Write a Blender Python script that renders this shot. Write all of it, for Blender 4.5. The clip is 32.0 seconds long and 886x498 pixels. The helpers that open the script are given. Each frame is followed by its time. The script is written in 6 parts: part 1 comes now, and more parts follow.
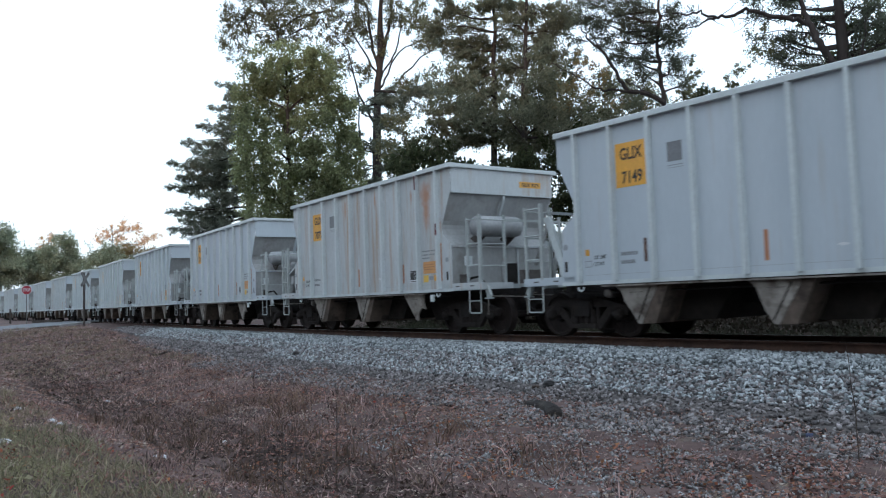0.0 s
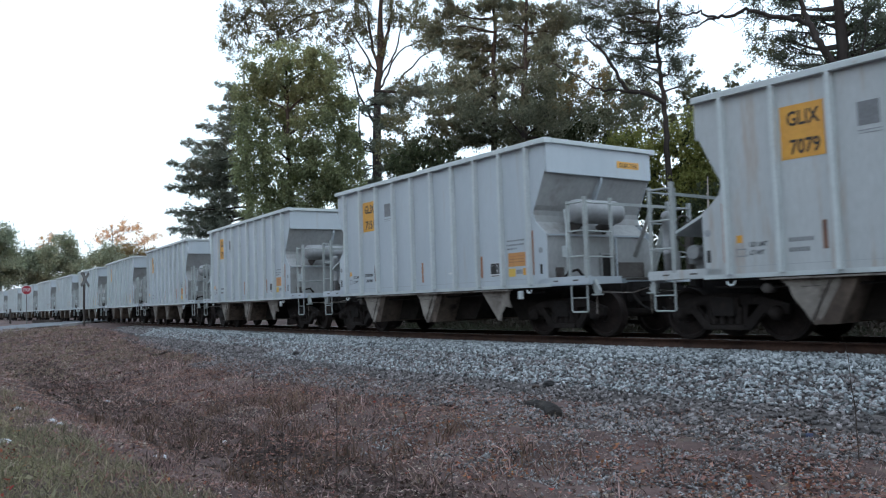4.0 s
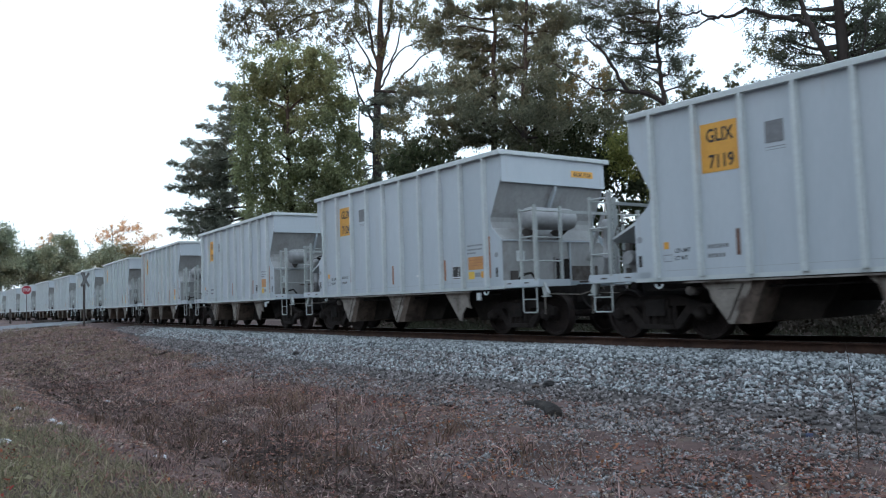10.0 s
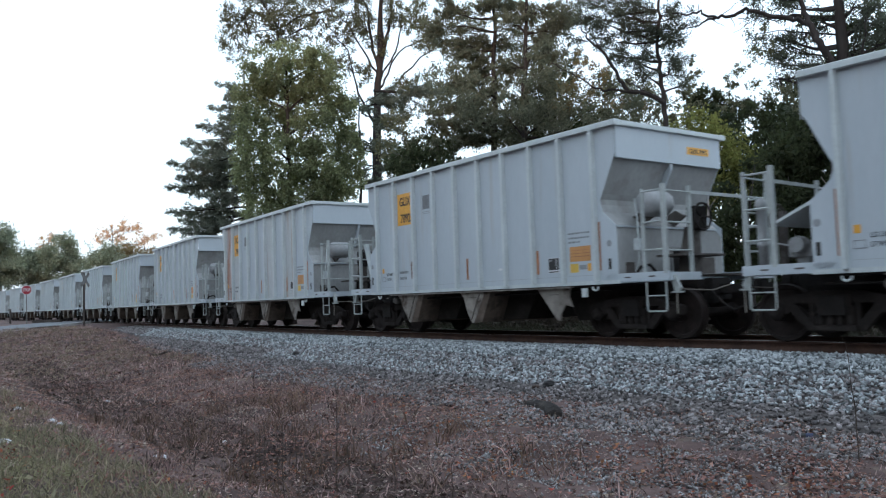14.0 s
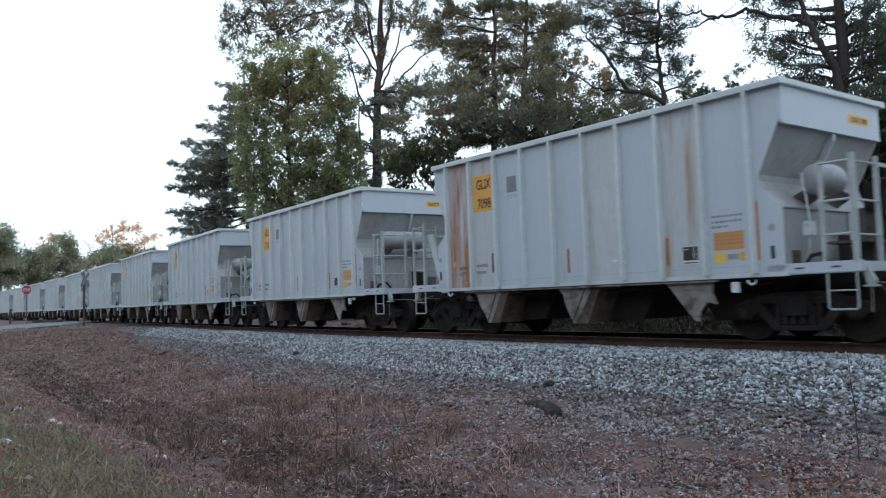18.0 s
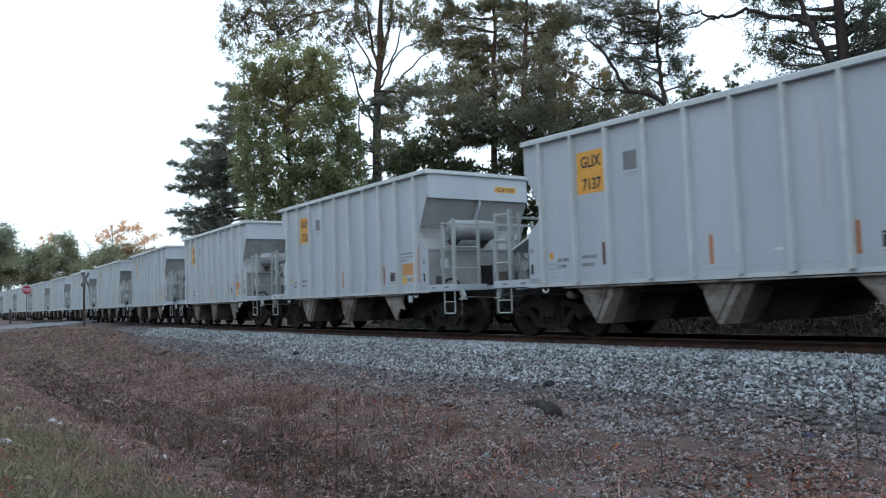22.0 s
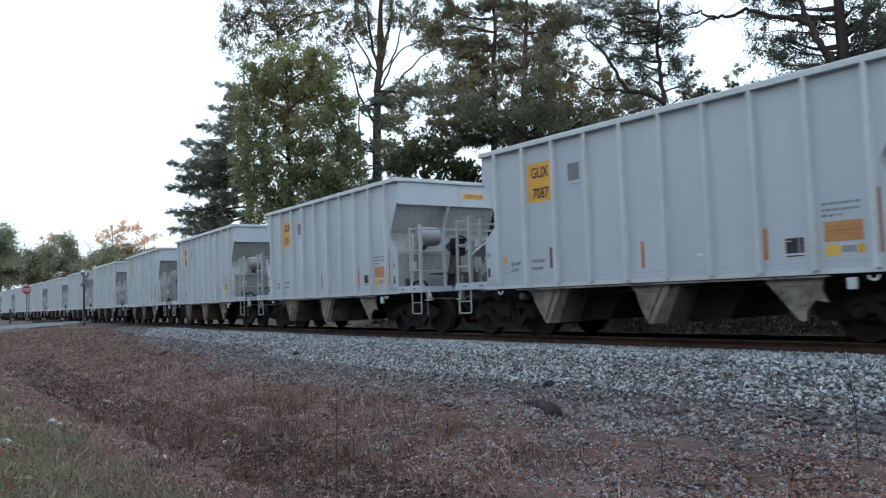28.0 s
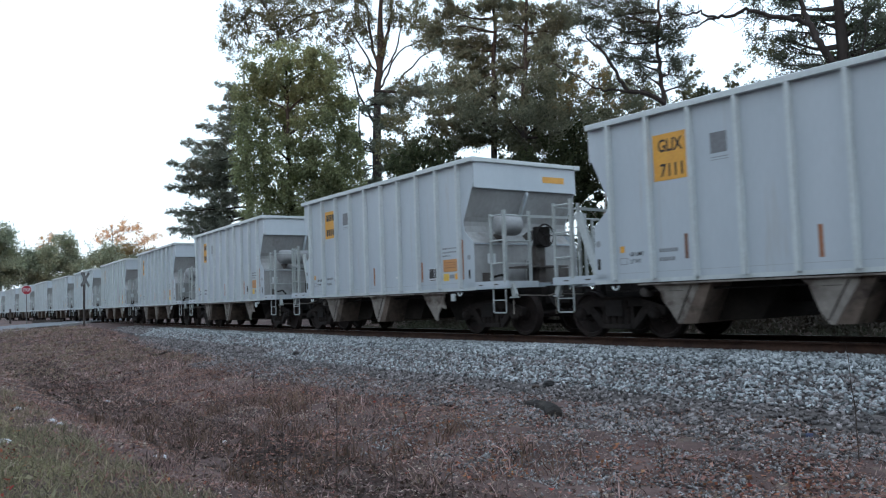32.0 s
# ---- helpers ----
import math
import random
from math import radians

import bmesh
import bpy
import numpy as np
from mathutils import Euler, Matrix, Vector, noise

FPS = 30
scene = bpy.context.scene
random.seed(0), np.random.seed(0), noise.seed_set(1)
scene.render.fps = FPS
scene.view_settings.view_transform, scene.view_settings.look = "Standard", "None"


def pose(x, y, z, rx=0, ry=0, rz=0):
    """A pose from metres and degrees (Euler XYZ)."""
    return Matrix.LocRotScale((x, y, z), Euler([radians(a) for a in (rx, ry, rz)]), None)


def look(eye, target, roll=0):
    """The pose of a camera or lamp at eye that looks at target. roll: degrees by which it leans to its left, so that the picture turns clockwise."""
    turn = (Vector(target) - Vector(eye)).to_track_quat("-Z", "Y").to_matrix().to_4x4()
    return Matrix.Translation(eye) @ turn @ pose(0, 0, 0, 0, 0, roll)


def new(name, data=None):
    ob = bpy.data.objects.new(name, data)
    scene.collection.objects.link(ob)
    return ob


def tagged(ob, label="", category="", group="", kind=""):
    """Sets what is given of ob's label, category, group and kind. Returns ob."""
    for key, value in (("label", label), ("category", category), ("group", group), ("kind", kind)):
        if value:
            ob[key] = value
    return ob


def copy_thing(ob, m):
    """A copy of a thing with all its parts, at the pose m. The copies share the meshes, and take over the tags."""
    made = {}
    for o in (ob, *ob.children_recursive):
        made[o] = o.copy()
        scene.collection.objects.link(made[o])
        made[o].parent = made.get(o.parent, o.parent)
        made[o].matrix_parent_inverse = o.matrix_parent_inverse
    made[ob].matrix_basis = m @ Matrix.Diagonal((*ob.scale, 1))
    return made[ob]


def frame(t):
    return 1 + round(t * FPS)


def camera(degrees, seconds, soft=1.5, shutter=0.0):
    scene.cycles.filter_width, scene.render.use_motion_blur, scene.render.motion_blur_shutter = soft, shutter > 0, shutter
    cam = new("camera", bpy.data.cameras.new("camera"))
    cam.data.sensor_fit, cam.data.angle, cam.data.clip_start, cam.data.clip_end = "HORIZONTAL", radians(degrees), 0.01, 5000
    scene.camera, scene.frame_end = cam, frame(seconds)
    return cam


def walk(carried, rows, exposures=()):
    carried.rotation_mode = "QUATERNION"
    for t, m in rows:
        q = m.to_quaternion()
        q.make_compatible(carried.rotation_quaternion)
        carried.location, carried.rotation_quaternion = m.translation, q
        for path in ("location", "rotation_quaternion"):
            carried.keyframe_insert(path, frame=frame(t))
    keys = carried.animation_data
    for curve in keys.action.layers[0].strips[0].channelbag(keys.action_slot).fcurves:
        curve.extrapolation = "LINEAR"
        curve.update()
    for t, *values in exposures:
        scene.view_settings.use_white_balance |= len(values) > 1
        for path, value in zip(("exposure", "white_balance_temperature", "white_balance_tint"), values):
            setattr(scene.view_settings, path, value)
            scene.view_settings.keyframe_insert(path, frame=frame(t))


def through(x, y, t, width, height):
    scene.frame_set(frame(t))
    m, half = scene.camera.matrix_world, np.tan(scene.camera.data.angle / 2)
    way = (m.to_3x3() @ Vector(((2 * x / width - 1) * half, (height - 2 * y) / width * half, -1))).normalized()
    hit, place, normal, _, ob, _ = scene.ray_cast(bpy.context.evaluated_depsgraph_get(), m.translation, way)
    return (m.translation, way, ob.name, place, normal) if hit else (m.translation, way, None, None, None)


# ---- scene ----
DEG = 58.48
cam = camera(DEG, 32.0, soft=1.15, shutter=0.45)
EYE = pose(0, 0, 0.848, 93.647, 0, 50.674) @ pose(0, 0, 0, 0, 0, -1.913)
walk(cam, [(0, EYE), (32, EYE)], [(0, 0.0, 6000, 12), (32, 0.0, 6000, 12)])

# ---- world and light ----
world = bpy.data.worlds.new("world")
scene.world = world
world.use_nodes = True
wn = world.node_tree
wn.nodes.clear()
sky = wn.nodes.new("ShaderNodeTexSky")
sky.sky_type, sky.sun_disc = "NISHITA", False
sky.sun_elevation, sky.sun_rotation = radians(3), radians(150)
sky.air_density, sky.dust_density = 1.0, 2.0
bg = wn.nodes.new("ShaderNodeBackground")
bg.inputs["Strength"].default_value = 0.10
haze = wn.nodes.new("ShaderNodeBackground")
haze.inputs["Color"].default_value = (0.80, 0.915, 1.0, 1)
haze.inputs["Strength"].default_value = 1.3
both = wn.nodes.new("ShaderNodeAddShader")
wout = wn.nodes.new("ShaderNodeOutputWorld")
wn.links.new(sky.outputs[0], bg.inputs["Color"])
wn.links.new(bg.outputs[0], both.inputs[0])
wn.links.new(haze.outputs[0], both.inputs[1])
wn.links.new(both.outputs[0], wout.inputs[0])
sun_data = bpy.data.lights.new("sun", "SUN")
sun_data.energy, sun_data.angle, sun_data.color = 1.2, radians(0.6), (1.0, 0.62, 0.38)
sun = new("sun", sun_data)
sun.matrix_world = look((50, -86.6, 5.24), (0, 0, 0))

# ---- the line of the track ----
STEP = 0.5
S_AXIS = np.arange(-260, 160.01, STEP)
BEND = 0.0044 - 0.0054 / (1 + np.exp((S_AXIS + 31.872) / 6))
BEND[S_AXIS > 6] = 0
I0 = int(np.argmin(np.abs(S_AXIS)))
HEAD = np.cumsum(BEND) * STEP
HEAD -= HEAD[I0]
LX = np.cumsum(np.cos(HEAD)) * STEP
LX -= LX[I0]
LY = np.cumsum(np.sin(HEAD)) * STEP
LY -= LY[I0]
CX = LX - np.sin(HEAD) * 1.6
CY = 11.433 + LY + np.cos(HEAD) * 1.6


def on_track(s, d=0.0):
    """Plan place at s along the line, d metres to the camera's side of its centre; and the heading."""
    h = np.interp(s, S_AXIS, HEAD)
    return np.interp(s, S_AXIS, CX) + d * np.sin(h), np.interp(s, S_AXIS, CY) - d * np.cos(h), h


def track_frame(x, y):
    """s and d of plan places (arrays)."""
    x, y = np.atleast_1d(x).astype(float), np.atleast_1d(y).astype(float)
    s, d = np.empty_like(x), np.empty_like(x)
    for a in range(0, len(x), 4000):
        xs, ys = x[a:a + 4000, None], y[a:a + 4000, None]
        i = np.argmin((xs - CX) ** 2 + (ys - CY) ** 2, axis=1)
        dx, dy = x[a:a + 4000] - CX[i], y[a:a + 4000] - CY[i]
        d[a:a + 4000] = dx * np.sin(HEAD[i]) - dy * np.cos(HEAD[i])
        s[a:a + 4000] = S_AXIS[i] + dx * np.cos(HEAD[i]) + dy * np.sin(HEAD[i])
    return s, d


# The rise past d = 26 is an unseen hill added to block low sun.
PROFILE_D = [-400, -60, -25, -9, -5, -3.6, 3.6, 5, 7.2, 8.2, 9.0, 9.7, 10.4, 12, 14, 26, 60, 400]
PROFILE_Z = [3.0, 0.8, 0.2, -0.5, -0.75, -0.8, -0.82, -0.92, -1.08, -1.17, -1.18, -1.04, -0.86, -0.72, -0.64, -0.5, 13.0, 18.0]


def waves(x, y):
    return (0.030 * np.sin(1.7 * x + 0.6 * y) * np.sin(1.3 * y - 0.4 * x) + 0.022 * np.sin(3.1 * x - 2.2 * y + 1)
            + 0.016 * np.sin(5.3 * y + 3.7 * x) + 0.010 * np.sin(9.1 * x + 7.3 * y + 2) + 0.008 * np.sin(12.7 * y - 8.9 * x))


def ground_z(x, y):
    x, y = np.atleast_1d(x).astype(float), np.atleast_1d(y).astype(float)
    s, d = track_frame(x, y)
    z = np.interp(d, PROFILE_D, PROFILE_Z)
    far = 1 / (1 + np.exp(np.clip((s + 41) / 3.2, -50, 50)))
    inner = -0.3 + 0.25 / (1 + np.exp(np.clip((s + 53.5) * 2, -50, 50)))
    level = np.where(np.abs(d) < 3.4, inner, -0.14 + 0.0055 * np.clip(-s - 55, 0, 80))
    z = z * (1 - far) + np.maximum(level, z) * far
    return z + waves(x, y) * np.clip(1.3 - far, 0.3, 1)


# ---- mesh and material helpers ----
class Shape:
    """Collects simple solids into one mesh."""

    def __init__(self):
        self.v, self.f = [], []

    def add(self, verts, faces):
        n = len(self.v)
        self.v += [tuple(p) for p in verts]
        self.f += [tuple(i + n for i in f) for f in faces]
        return self

    def box(self, x0, x1, y0, y1, z0, z1):
        v = [(x, y, z) for x in (x0, x1) for y in (y0, y1) for z in (z0, z1)]
        return self.add(v, [(0, 1, 3, 2), (4, 6, 7, 5), (0, 4, 5, 1), (2, 3, 7, 6), (0, 2, 6, 4), (1, 5, 7, 3)])

    def prism(self, poly, y0, y1, axis="y"):
        """A polygon of (a, z) pushed from y0 to y1; axis x pushes along x instead."""
        n = len(poly)
        if axis == "y":
            v = [(a, y0, z) for a, z in poly] + [(a, y1, z) for a, z in poly]
        elif axis == "x":
            v = [(y0, a, z) for a, z in poly] + [(y1, a, z) for a, z in poly]
        else:
            v = [(a, z, y0) for a, z in poly] + [(a, z, y1) for a, z in poly]
        f = [tuple(range(n)), tuple(range(2 * n - 1, n - 1, -1))]
        f += [(i, i + n, (i + 1) % n + n, (i + 1) % n) for i in range(n)]
        return self.add(v, f)

    def tube(self, pts, r, n=8):
        """A round bar through points; r a number or one for each point."""
        pts = [Vector(p) for p in pts]
        rs = [r] * len(pts) if isinstance(r, (int, float)) else r
        v, f = [], []
        side = None
        for i, p in enumerate(pts):
            way = (pts[min(i + 1, len(pts) - 1)] - pts[max(i - 1, 0)]).normalized()
            if side is None:
                side = way.orthogonal().normalized()
            side = (side - way * side.dot(way)).normalized()
            other = way.cross(side)
            for k in range(n):
                a = 2 * math.pi * k / n
                v.append(p + (side * math.cos(a) + other * math.sin(a)) * rs[i])
        for i in range(len(pts) - 1):
            for k in range(n):
                a, b = i * n + k, i * n + (k + 1) % n
                f.append((a, b, b + n, a + n))
        f += [tuple(range(n - 1, -1, -1)), tuple(range((len(pts) - 1) * n, len(pts) * n))]
        return self.add(v, f)

    def lathe(self, prof, n=24, axis="y", at=(0, 0, 0)):
        """Turns (radius, along) pairs about an axis."""
        v, f = [], []
        for r, h in prof:
            for k in range(n):
                a = 2 * math.pi * k / n
                c, s = r * math.cos(a), r * math.sin(a)
                q = (c, h, s) if axis == "y" else (h, c, s) if axis == "x" else (c, s, h)
                v.append((q[0] + at[0], q[1] + at[1], q[2] + at[2]))
        m = len(prof)
        for i in range(m - 1):
            for k in range(n):
                a, b = i * n + k, i * n + (k + 1) % n
                f.append((a, b, b + n, a + n))
        f += [tuple(range(n)), tuple(range((m - 1) * n, m * n))]
        return self.add(v, f)

    def mesh(self, name, material, bevel=0.0, smooth=False):
        me = bpy.data.meshes.new(name)
        me.from_pydata(self.v, [], self.f)
        bm = bmesh.new()
        bm.from_mesh(me)
        bmesh.ops.recalc_face_normals(bm, faces=bm.faces)
        if bevel:
            bmesh.ops.bevel(bm, geom=[e for e in bm.edges if e.is_manifold and e.calc_face_angle(0) > 0.5], offset=bevel, segments=2, affect="EDGES", clamp_overlap=True)
        if smooth:
            for face in bm.faces:
                face.smooth = len(face.verts) == 4
        bm.to_mesh(me)
        bm.free()
        me.materials.append(material)
        return me


def part(name, shape, material, parent, label="", bevel=0.0, smooth=False):
    """Links a Shape or a mesh as one mesh object under a thing or a part."""
    me = shape.mesh(name, material, bevel, smooth) if isinstance(shape, Shape) else shape
    ob = new(name, me)
    ob.parent = parent
    return tagged(ob, label)


def raw_mesh(name, verts, faces, material, smooth=False):
    """A mesh from arrays of verts and of equal faces."""
    verts, faces = np.asarray(verts, np.float32), np.asarray(faces, np.int32)
    me = bpy.data.meshes.new(name)
    k = faces.shape[1]
    me.vertices.add(len(verts))
    me.vertices.foreach_set("co", verts.ravel())
    me.loops.add(faces.size)
    me.loops.foreach_set("vertex_index", faces.ravel())
    me.polygons.add(len(faces))
    me.polygons.foreach_set("loop_start", np.arange(0, faces.size, k, dtype=np.int32))
    me.polygons.foreach_set("loop_total", np.full(len(faces), k, np.int32))
    me.update(calc_edges=True)
    if smooth:
        me.polygons.foreach_set("use_smooth", np.ones(len(faces), bool))
    me.materials.append(material)
    return me


def material(name, base, dark=None, rough=0.7, metal=0.0, grain=30.0, patch=1.5, stretch=(1, 1, 1), bump=0.15, spread=0.0,
             third=None, third_at=(0.6, 0.7), third_scale=None, third_stretch=None, island=False, coat=0.0, gloss=0.5, fleck=0.5):
    """A procedural surface: base to dark by large patches, grain with fine relief, a third colour in spots or streaks."""
    m = bpy.data.materials.new(name)
    m.use_nodes = True
    nt = m.node_tree
    n, link = nt.nodes, nt.links.new
    bsdf = n["Principled BSDF"]
    bsdf.inputs["Roughness"].default_value = rough
    bsdf.inputs["Metallic"].default_value = metal
    bsdf.inputs["Specular IOR Level"].default_value = gloss
    dark = dark or tuple(c * 0.7 for c in base)
    co = n.new("ShaderNodeTexCoord")
    info = n.new("ShaderNodeObjectInfo")
    shift = n.new("ShaderNodeVectorMath")
    shift.operation = "MULTIPLY_ADD"
    link(info.outputs["Random"], shift.inputs[0])
    shift.inputs[1].default_value = (37, 53, 71)
    link(co.outputs["Object"], shift.inputs[2])

    def tex(scale, detail, st):
        mp = n.new("ShaderNodeMapping")
        mp.inputs["Scale"].default_value = st
        link(shift.outputs[0], mp.inputs["Vector"])
        t = n.new("ShaderNodeTexNoise")
        t.inputs["Scale"].default_value = scale
        t.inputs["Detail"].default_value = detail
        t.inputs["Roughness"].default_value = 0.62
        link(mp.outputs[0], t.inputs["Vector"])
        return t

    def ramp(src, lo, hi):
        r = n.new("ShaderNodeMapRange")
        r.inputs["From Min"].default_value, r.inputs["From Max"].default_value = lo, hi
        link(src, r.inputs["Value"])
        return r.outputs[0]

    def mix(fac, a, b, mode="MIX"):
        x = n.new("ShaderNodeMix")
        x.data_type, x.blend_type = "RGBA", mode
        for key, value in ((0, fac), (6, a), (7, b)):
            if isinstance(value, (tuple, float, int)):
                x.inputs[key].default_value = (*value, 1) if isinstance(value, tuple) else value
            else:
                link(value, x.inputs[key])
        return x.outputs[2]

    large, fine = tex(patch, 4, stretch), tex(grain, 5, stretch)
    colour = mix(ramp(large.outputs[0], 0.35, 0.68), base, dark)
    colour = mix(ramp(fine.outputs[0], 0.3, 0.75), colour, mix(fleck, colour, tuple(c * 0.75 for c in dark)))
    if third:
        spots = tex(third_scale or patch * 2.3, 6, third_stretch or stretch)
        colour = mix(ramp(spots.outputs[0], *third_at), colour, third)
    if spread or island:
        hsv = n.new("ShaderNodeHueSaturation")
        src = info.outputs["Random"]
        if island:
            geo = n.new("ShaderNodeNewGeometry")
            src = geo.outputs["Random Per Island"]
        r = n.new("ShaderNodeMapRange")
        r.inputs["To Min"].default_value, r.inputs["To Max"].default_value = 1 - spread, 1 + spread
        link(src, r.inputs["Value"])
        link(r.outputs[0], hsv.inputs["Value"])
        if island:
            hue = n.new("ShaderNodeMapRange")
            mul = n.new("ShaderNodeMath")
            mul.operation = "MULTIPLY"
            mul.inputs[1].default_value = 17.3
            fr = n.new("ShaderNodeMath")
            fr.operation = "FRACT"
            link(src, mul.inputs[0])
            link(mul.outputs[0], fr.inputs[0])
            hue.inputs["To Min"].default_value, hue.inputs["To Max"].default_value = 0.485, 0.515
            link(fr.outputs[0], hue.inputs["Value"])
            link(hue.outputs[0], hsv.inputs["Hue"])
        link(colour, hsv.inputs["Color"])
        colour = hsv.outputs[0]
    link(colour, bsdf.inputs["Base Color"])
    r = ramp(fine.outputs[0], 0.2, 0.9)
    rr = n.new("ShaderNodeMapRange")
    rr.inputs["To Min"].default_value, rr.inputs["To Max"].default_value = max(0.05, rough - 0.12), min(1, rough + 0.12)
    link(r, rr.inputs["Value"])
    link(rr.outputs[0], bsdf.inputs["Roughness"])
    if coat:
        bsdf.inputs["Coat Weight"].default_value = coat
    if bump:
        b = n.new("ShaderNodeBump")
        b.inputs["Strength"].default_value = bump
        b.inputs["Distance"].default_value = 0.02
        link(fine.outputs[0], b.inputs["Height"])
        link(b.outputs[0], bsdf.inputs["Normal"])
    return m


def leaf_material(name, base, dark, spread=0.35, through=0.5):
    """Leaves: matt, a little light comes through; each leaf has its own tone."""
    m = material(name, base, dark, rough=0.75, grain=3, patch=0.35, bump=0, spread=spread, island=True, gloss=0.2)
    nt = m.node_tree
    bsdf = nt.nodes["Principled BSDF"]
    tr = nt.nodes.new("ShaderNodeBsdfTranslucent")
    src = bsdf.inputs["Base Color"].links[0].from_socket
    lighter = nt.nodes.new("ShaderNodeMix")
    lighter.data_type, lighter.blend_type = "RGBA", "MULTIPLY"
    lighter.inputs[0].default_value = 1.0
    lighter.inputs[7].default_value = (1.6, 1.6, 1.35, 1)
    nt.links.new(src, lighter.inputs[6])
    nt.links.new(lighter.outputs[2], tr.inputs["Color"])
    mx = nt.nodes.new("ShaderNodeMixShader")
    mx.inputs[0].default_value = through
    nt.links.new(bsdf.outputs[0], mx.inputs[1])
    nt.links.new(tr.outputs[0], mx.inputs[2])
    nt.links.new(mx.outputs[0], nt.nodes["Material Output"].inputs[0])
    return m


# ---- materials ----
PAINT = material("pale_grey_paint", (0.50, 0.557, 0.60), (0.44, 0.50, 0.545), rough=0.5, grain=22, patch=0.7, stretch=(1, 1, 0.25), bump=0.04, spread=0.03, fleck=0.2,
                 third=(0.40, 0.38, 0.35), third_at=(0.60, 0.85), third_scale=2.6, third_stretch=(2.2, 1, 0.12))
RUSTY = material("rust_streaked_grey_paint", (0.515, 0.555, 0.57), (0.46, 0.495, 0.505), rough=0.58, grain=22, patch=0.7, stretch=(1, 1, 0.25), bump=0.08, spread=0.04,
                 third=(0.36, 0.24, 0.15), third_at=(0.535, 0.74), third_scale=2.6, third_stretch=(1.9, 1, 0.13))
RUST_HEAVY = material("heavily_rusted_grey_paint", (0.50, 0.54, 0.56), (0.43, 0.42, 0.41), rough=0.65, grain=22, patch=0.9, stretch=(1, 1, 0.3), bump=0.1, spread=0.04,
                      third=(0.34, 0.145, 0.075), third_at=(0.34, 0.50), third_scale=2.0, third_stretch=(1.7, 1, 0.2))
TRIM = material("pale_grey_rolled_steel", (0.60, 0.66, 0.67), (0.52, 0.57, 0.58), rough=0.5, grain=18, patch=1.5, bump=0.06, spread=0.04,
                third=(0.36, 0.30, 0.26), third_at=(0.68, 0.82), third_scale=4)
LADDER = material("weathered_ladder_steel", (0.44, 0.48, 0.475), (0.34, 0.37, 0.365), rough=0.6, grain=18, patch=2.5, bump=0.06, spread=0.05,
                  third=(0.25, 0.22, 0.2), third_at=(0.62, 0.8), third_scale=6)
UNDER = material("grimy_black_steel", (0.03, 0.027, 0.026), (0.017, 0.015, 0.014), rough=0.85, grain=14, patch=2, bump=0.2,
                 third=(0.045, 0.033, 0.026), third_at=(0.58, 0.85), third_scale=3, gloss=0.15)
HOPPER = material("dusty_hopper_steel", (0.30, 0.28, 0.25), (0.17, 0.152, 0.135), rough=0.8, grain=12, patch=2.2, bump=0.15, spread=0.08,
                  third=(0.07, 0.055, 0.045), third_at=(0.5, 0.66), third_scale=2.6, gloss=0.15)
# Bin steel is coloured near black for the low light under the cars.
SHADED_BIN = material("shade_darkened_hopper_steel", (0.032, 0.027, 0.023), (0.016, 0.014, 0.012), rough=0.85, grain=10, patch=1.6, bump=0.15, gloss=0.15)
SLOPE = material("grimy_grey_end_paint", (0.40, 0.415, 0.415), (0.30, 0.308, 0.305), rough=0.7, grain=14, patch=0.9, stretch=(1, 1, 0.5), bump=0.08, spread=0.05,
                 third=(0.16, 0.14, 0.125), third_at=(0.55, 0.85), third_scale=1.3, third_stretch=(1, 1, 1), gloss=0.2)
GRIME = material("dirt_caked_end_steel", (0.15, 0.14, 0.13), (0.085, 0.075, 0.07), rough=0.85, grain=12, patch=2, bump=0.15, third=(0.05, 0.04, 0.035), third_at=(0.55, 0.75), third_scale=4, gloss=0.15)
TRUCK = material("dusty_brown_cast_steel", (0.04, 0.034, 0.031), (0.021, 0.018, 0.017), rough=0.9, grain=14, patch=2.5, bump=0.2, third=(0.075, 0.062, 0.055), third_at=(0.6, 0.8), third_scale=5, gloss=0.15)
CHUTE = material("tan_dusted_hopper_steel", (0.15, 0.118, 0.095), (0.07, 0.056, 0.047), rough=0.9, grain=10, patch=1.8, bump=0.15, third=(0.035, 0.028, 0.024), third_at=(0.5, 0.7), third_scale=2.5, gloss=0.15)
WHEEL = material("worn_wheel_steel", (0.04, 0.031, 0.028), (0.021, 0.017, 0.016), rough=0.8, metal=0.2, grain=20, patch=4, bump=0.1, gloss=0.15)
RAIL = material("rusty_rail_steel", (0.10, 0.058, 0.042), (0.05, 0.032, 0.027), rough=0.75, metal=0.3, grain=25, patch=3, bump=0.2, gloss=0.15)
RAILTOP = material("polished_rail_head", (0.42, 0.41, 0.40), (0.3, 0.29, 0.28), rough=0.3, metal=0.9, grain=30, patch=2, bump=0.02)
TANK = material("dusty_grey_tank", (0.36, 0.375, 0.385), (0.26, 0.27, 0.275), rough=0.55, grain=14, patch=2, bump=0.06, third=(0.22, 0.19, 0.17), third_at=(0.62, 0.8), third_scale=4)
YELLOW = material("ochre_yellow_decal", (0.80, 0.42, 0.06), (0.70, 0.35, 0.06), rough=0.5, grain=20, patch=3, bump=0.03, spread=0.08)
OCHRE = material("faded_orange_decal", (0.66, 0.34, 0.12), (0.54, 0.27, 0.10), rough=0.5, grain=20, patch=3, bump=0.03, spread=0.15)
LEMON = material("yellow_decal", (0.80, 0.55, 0.10), (0.7, 0.46, 0.1), rough=0.5, grain=20, patch=3, bump=0.03, spread=0.06)
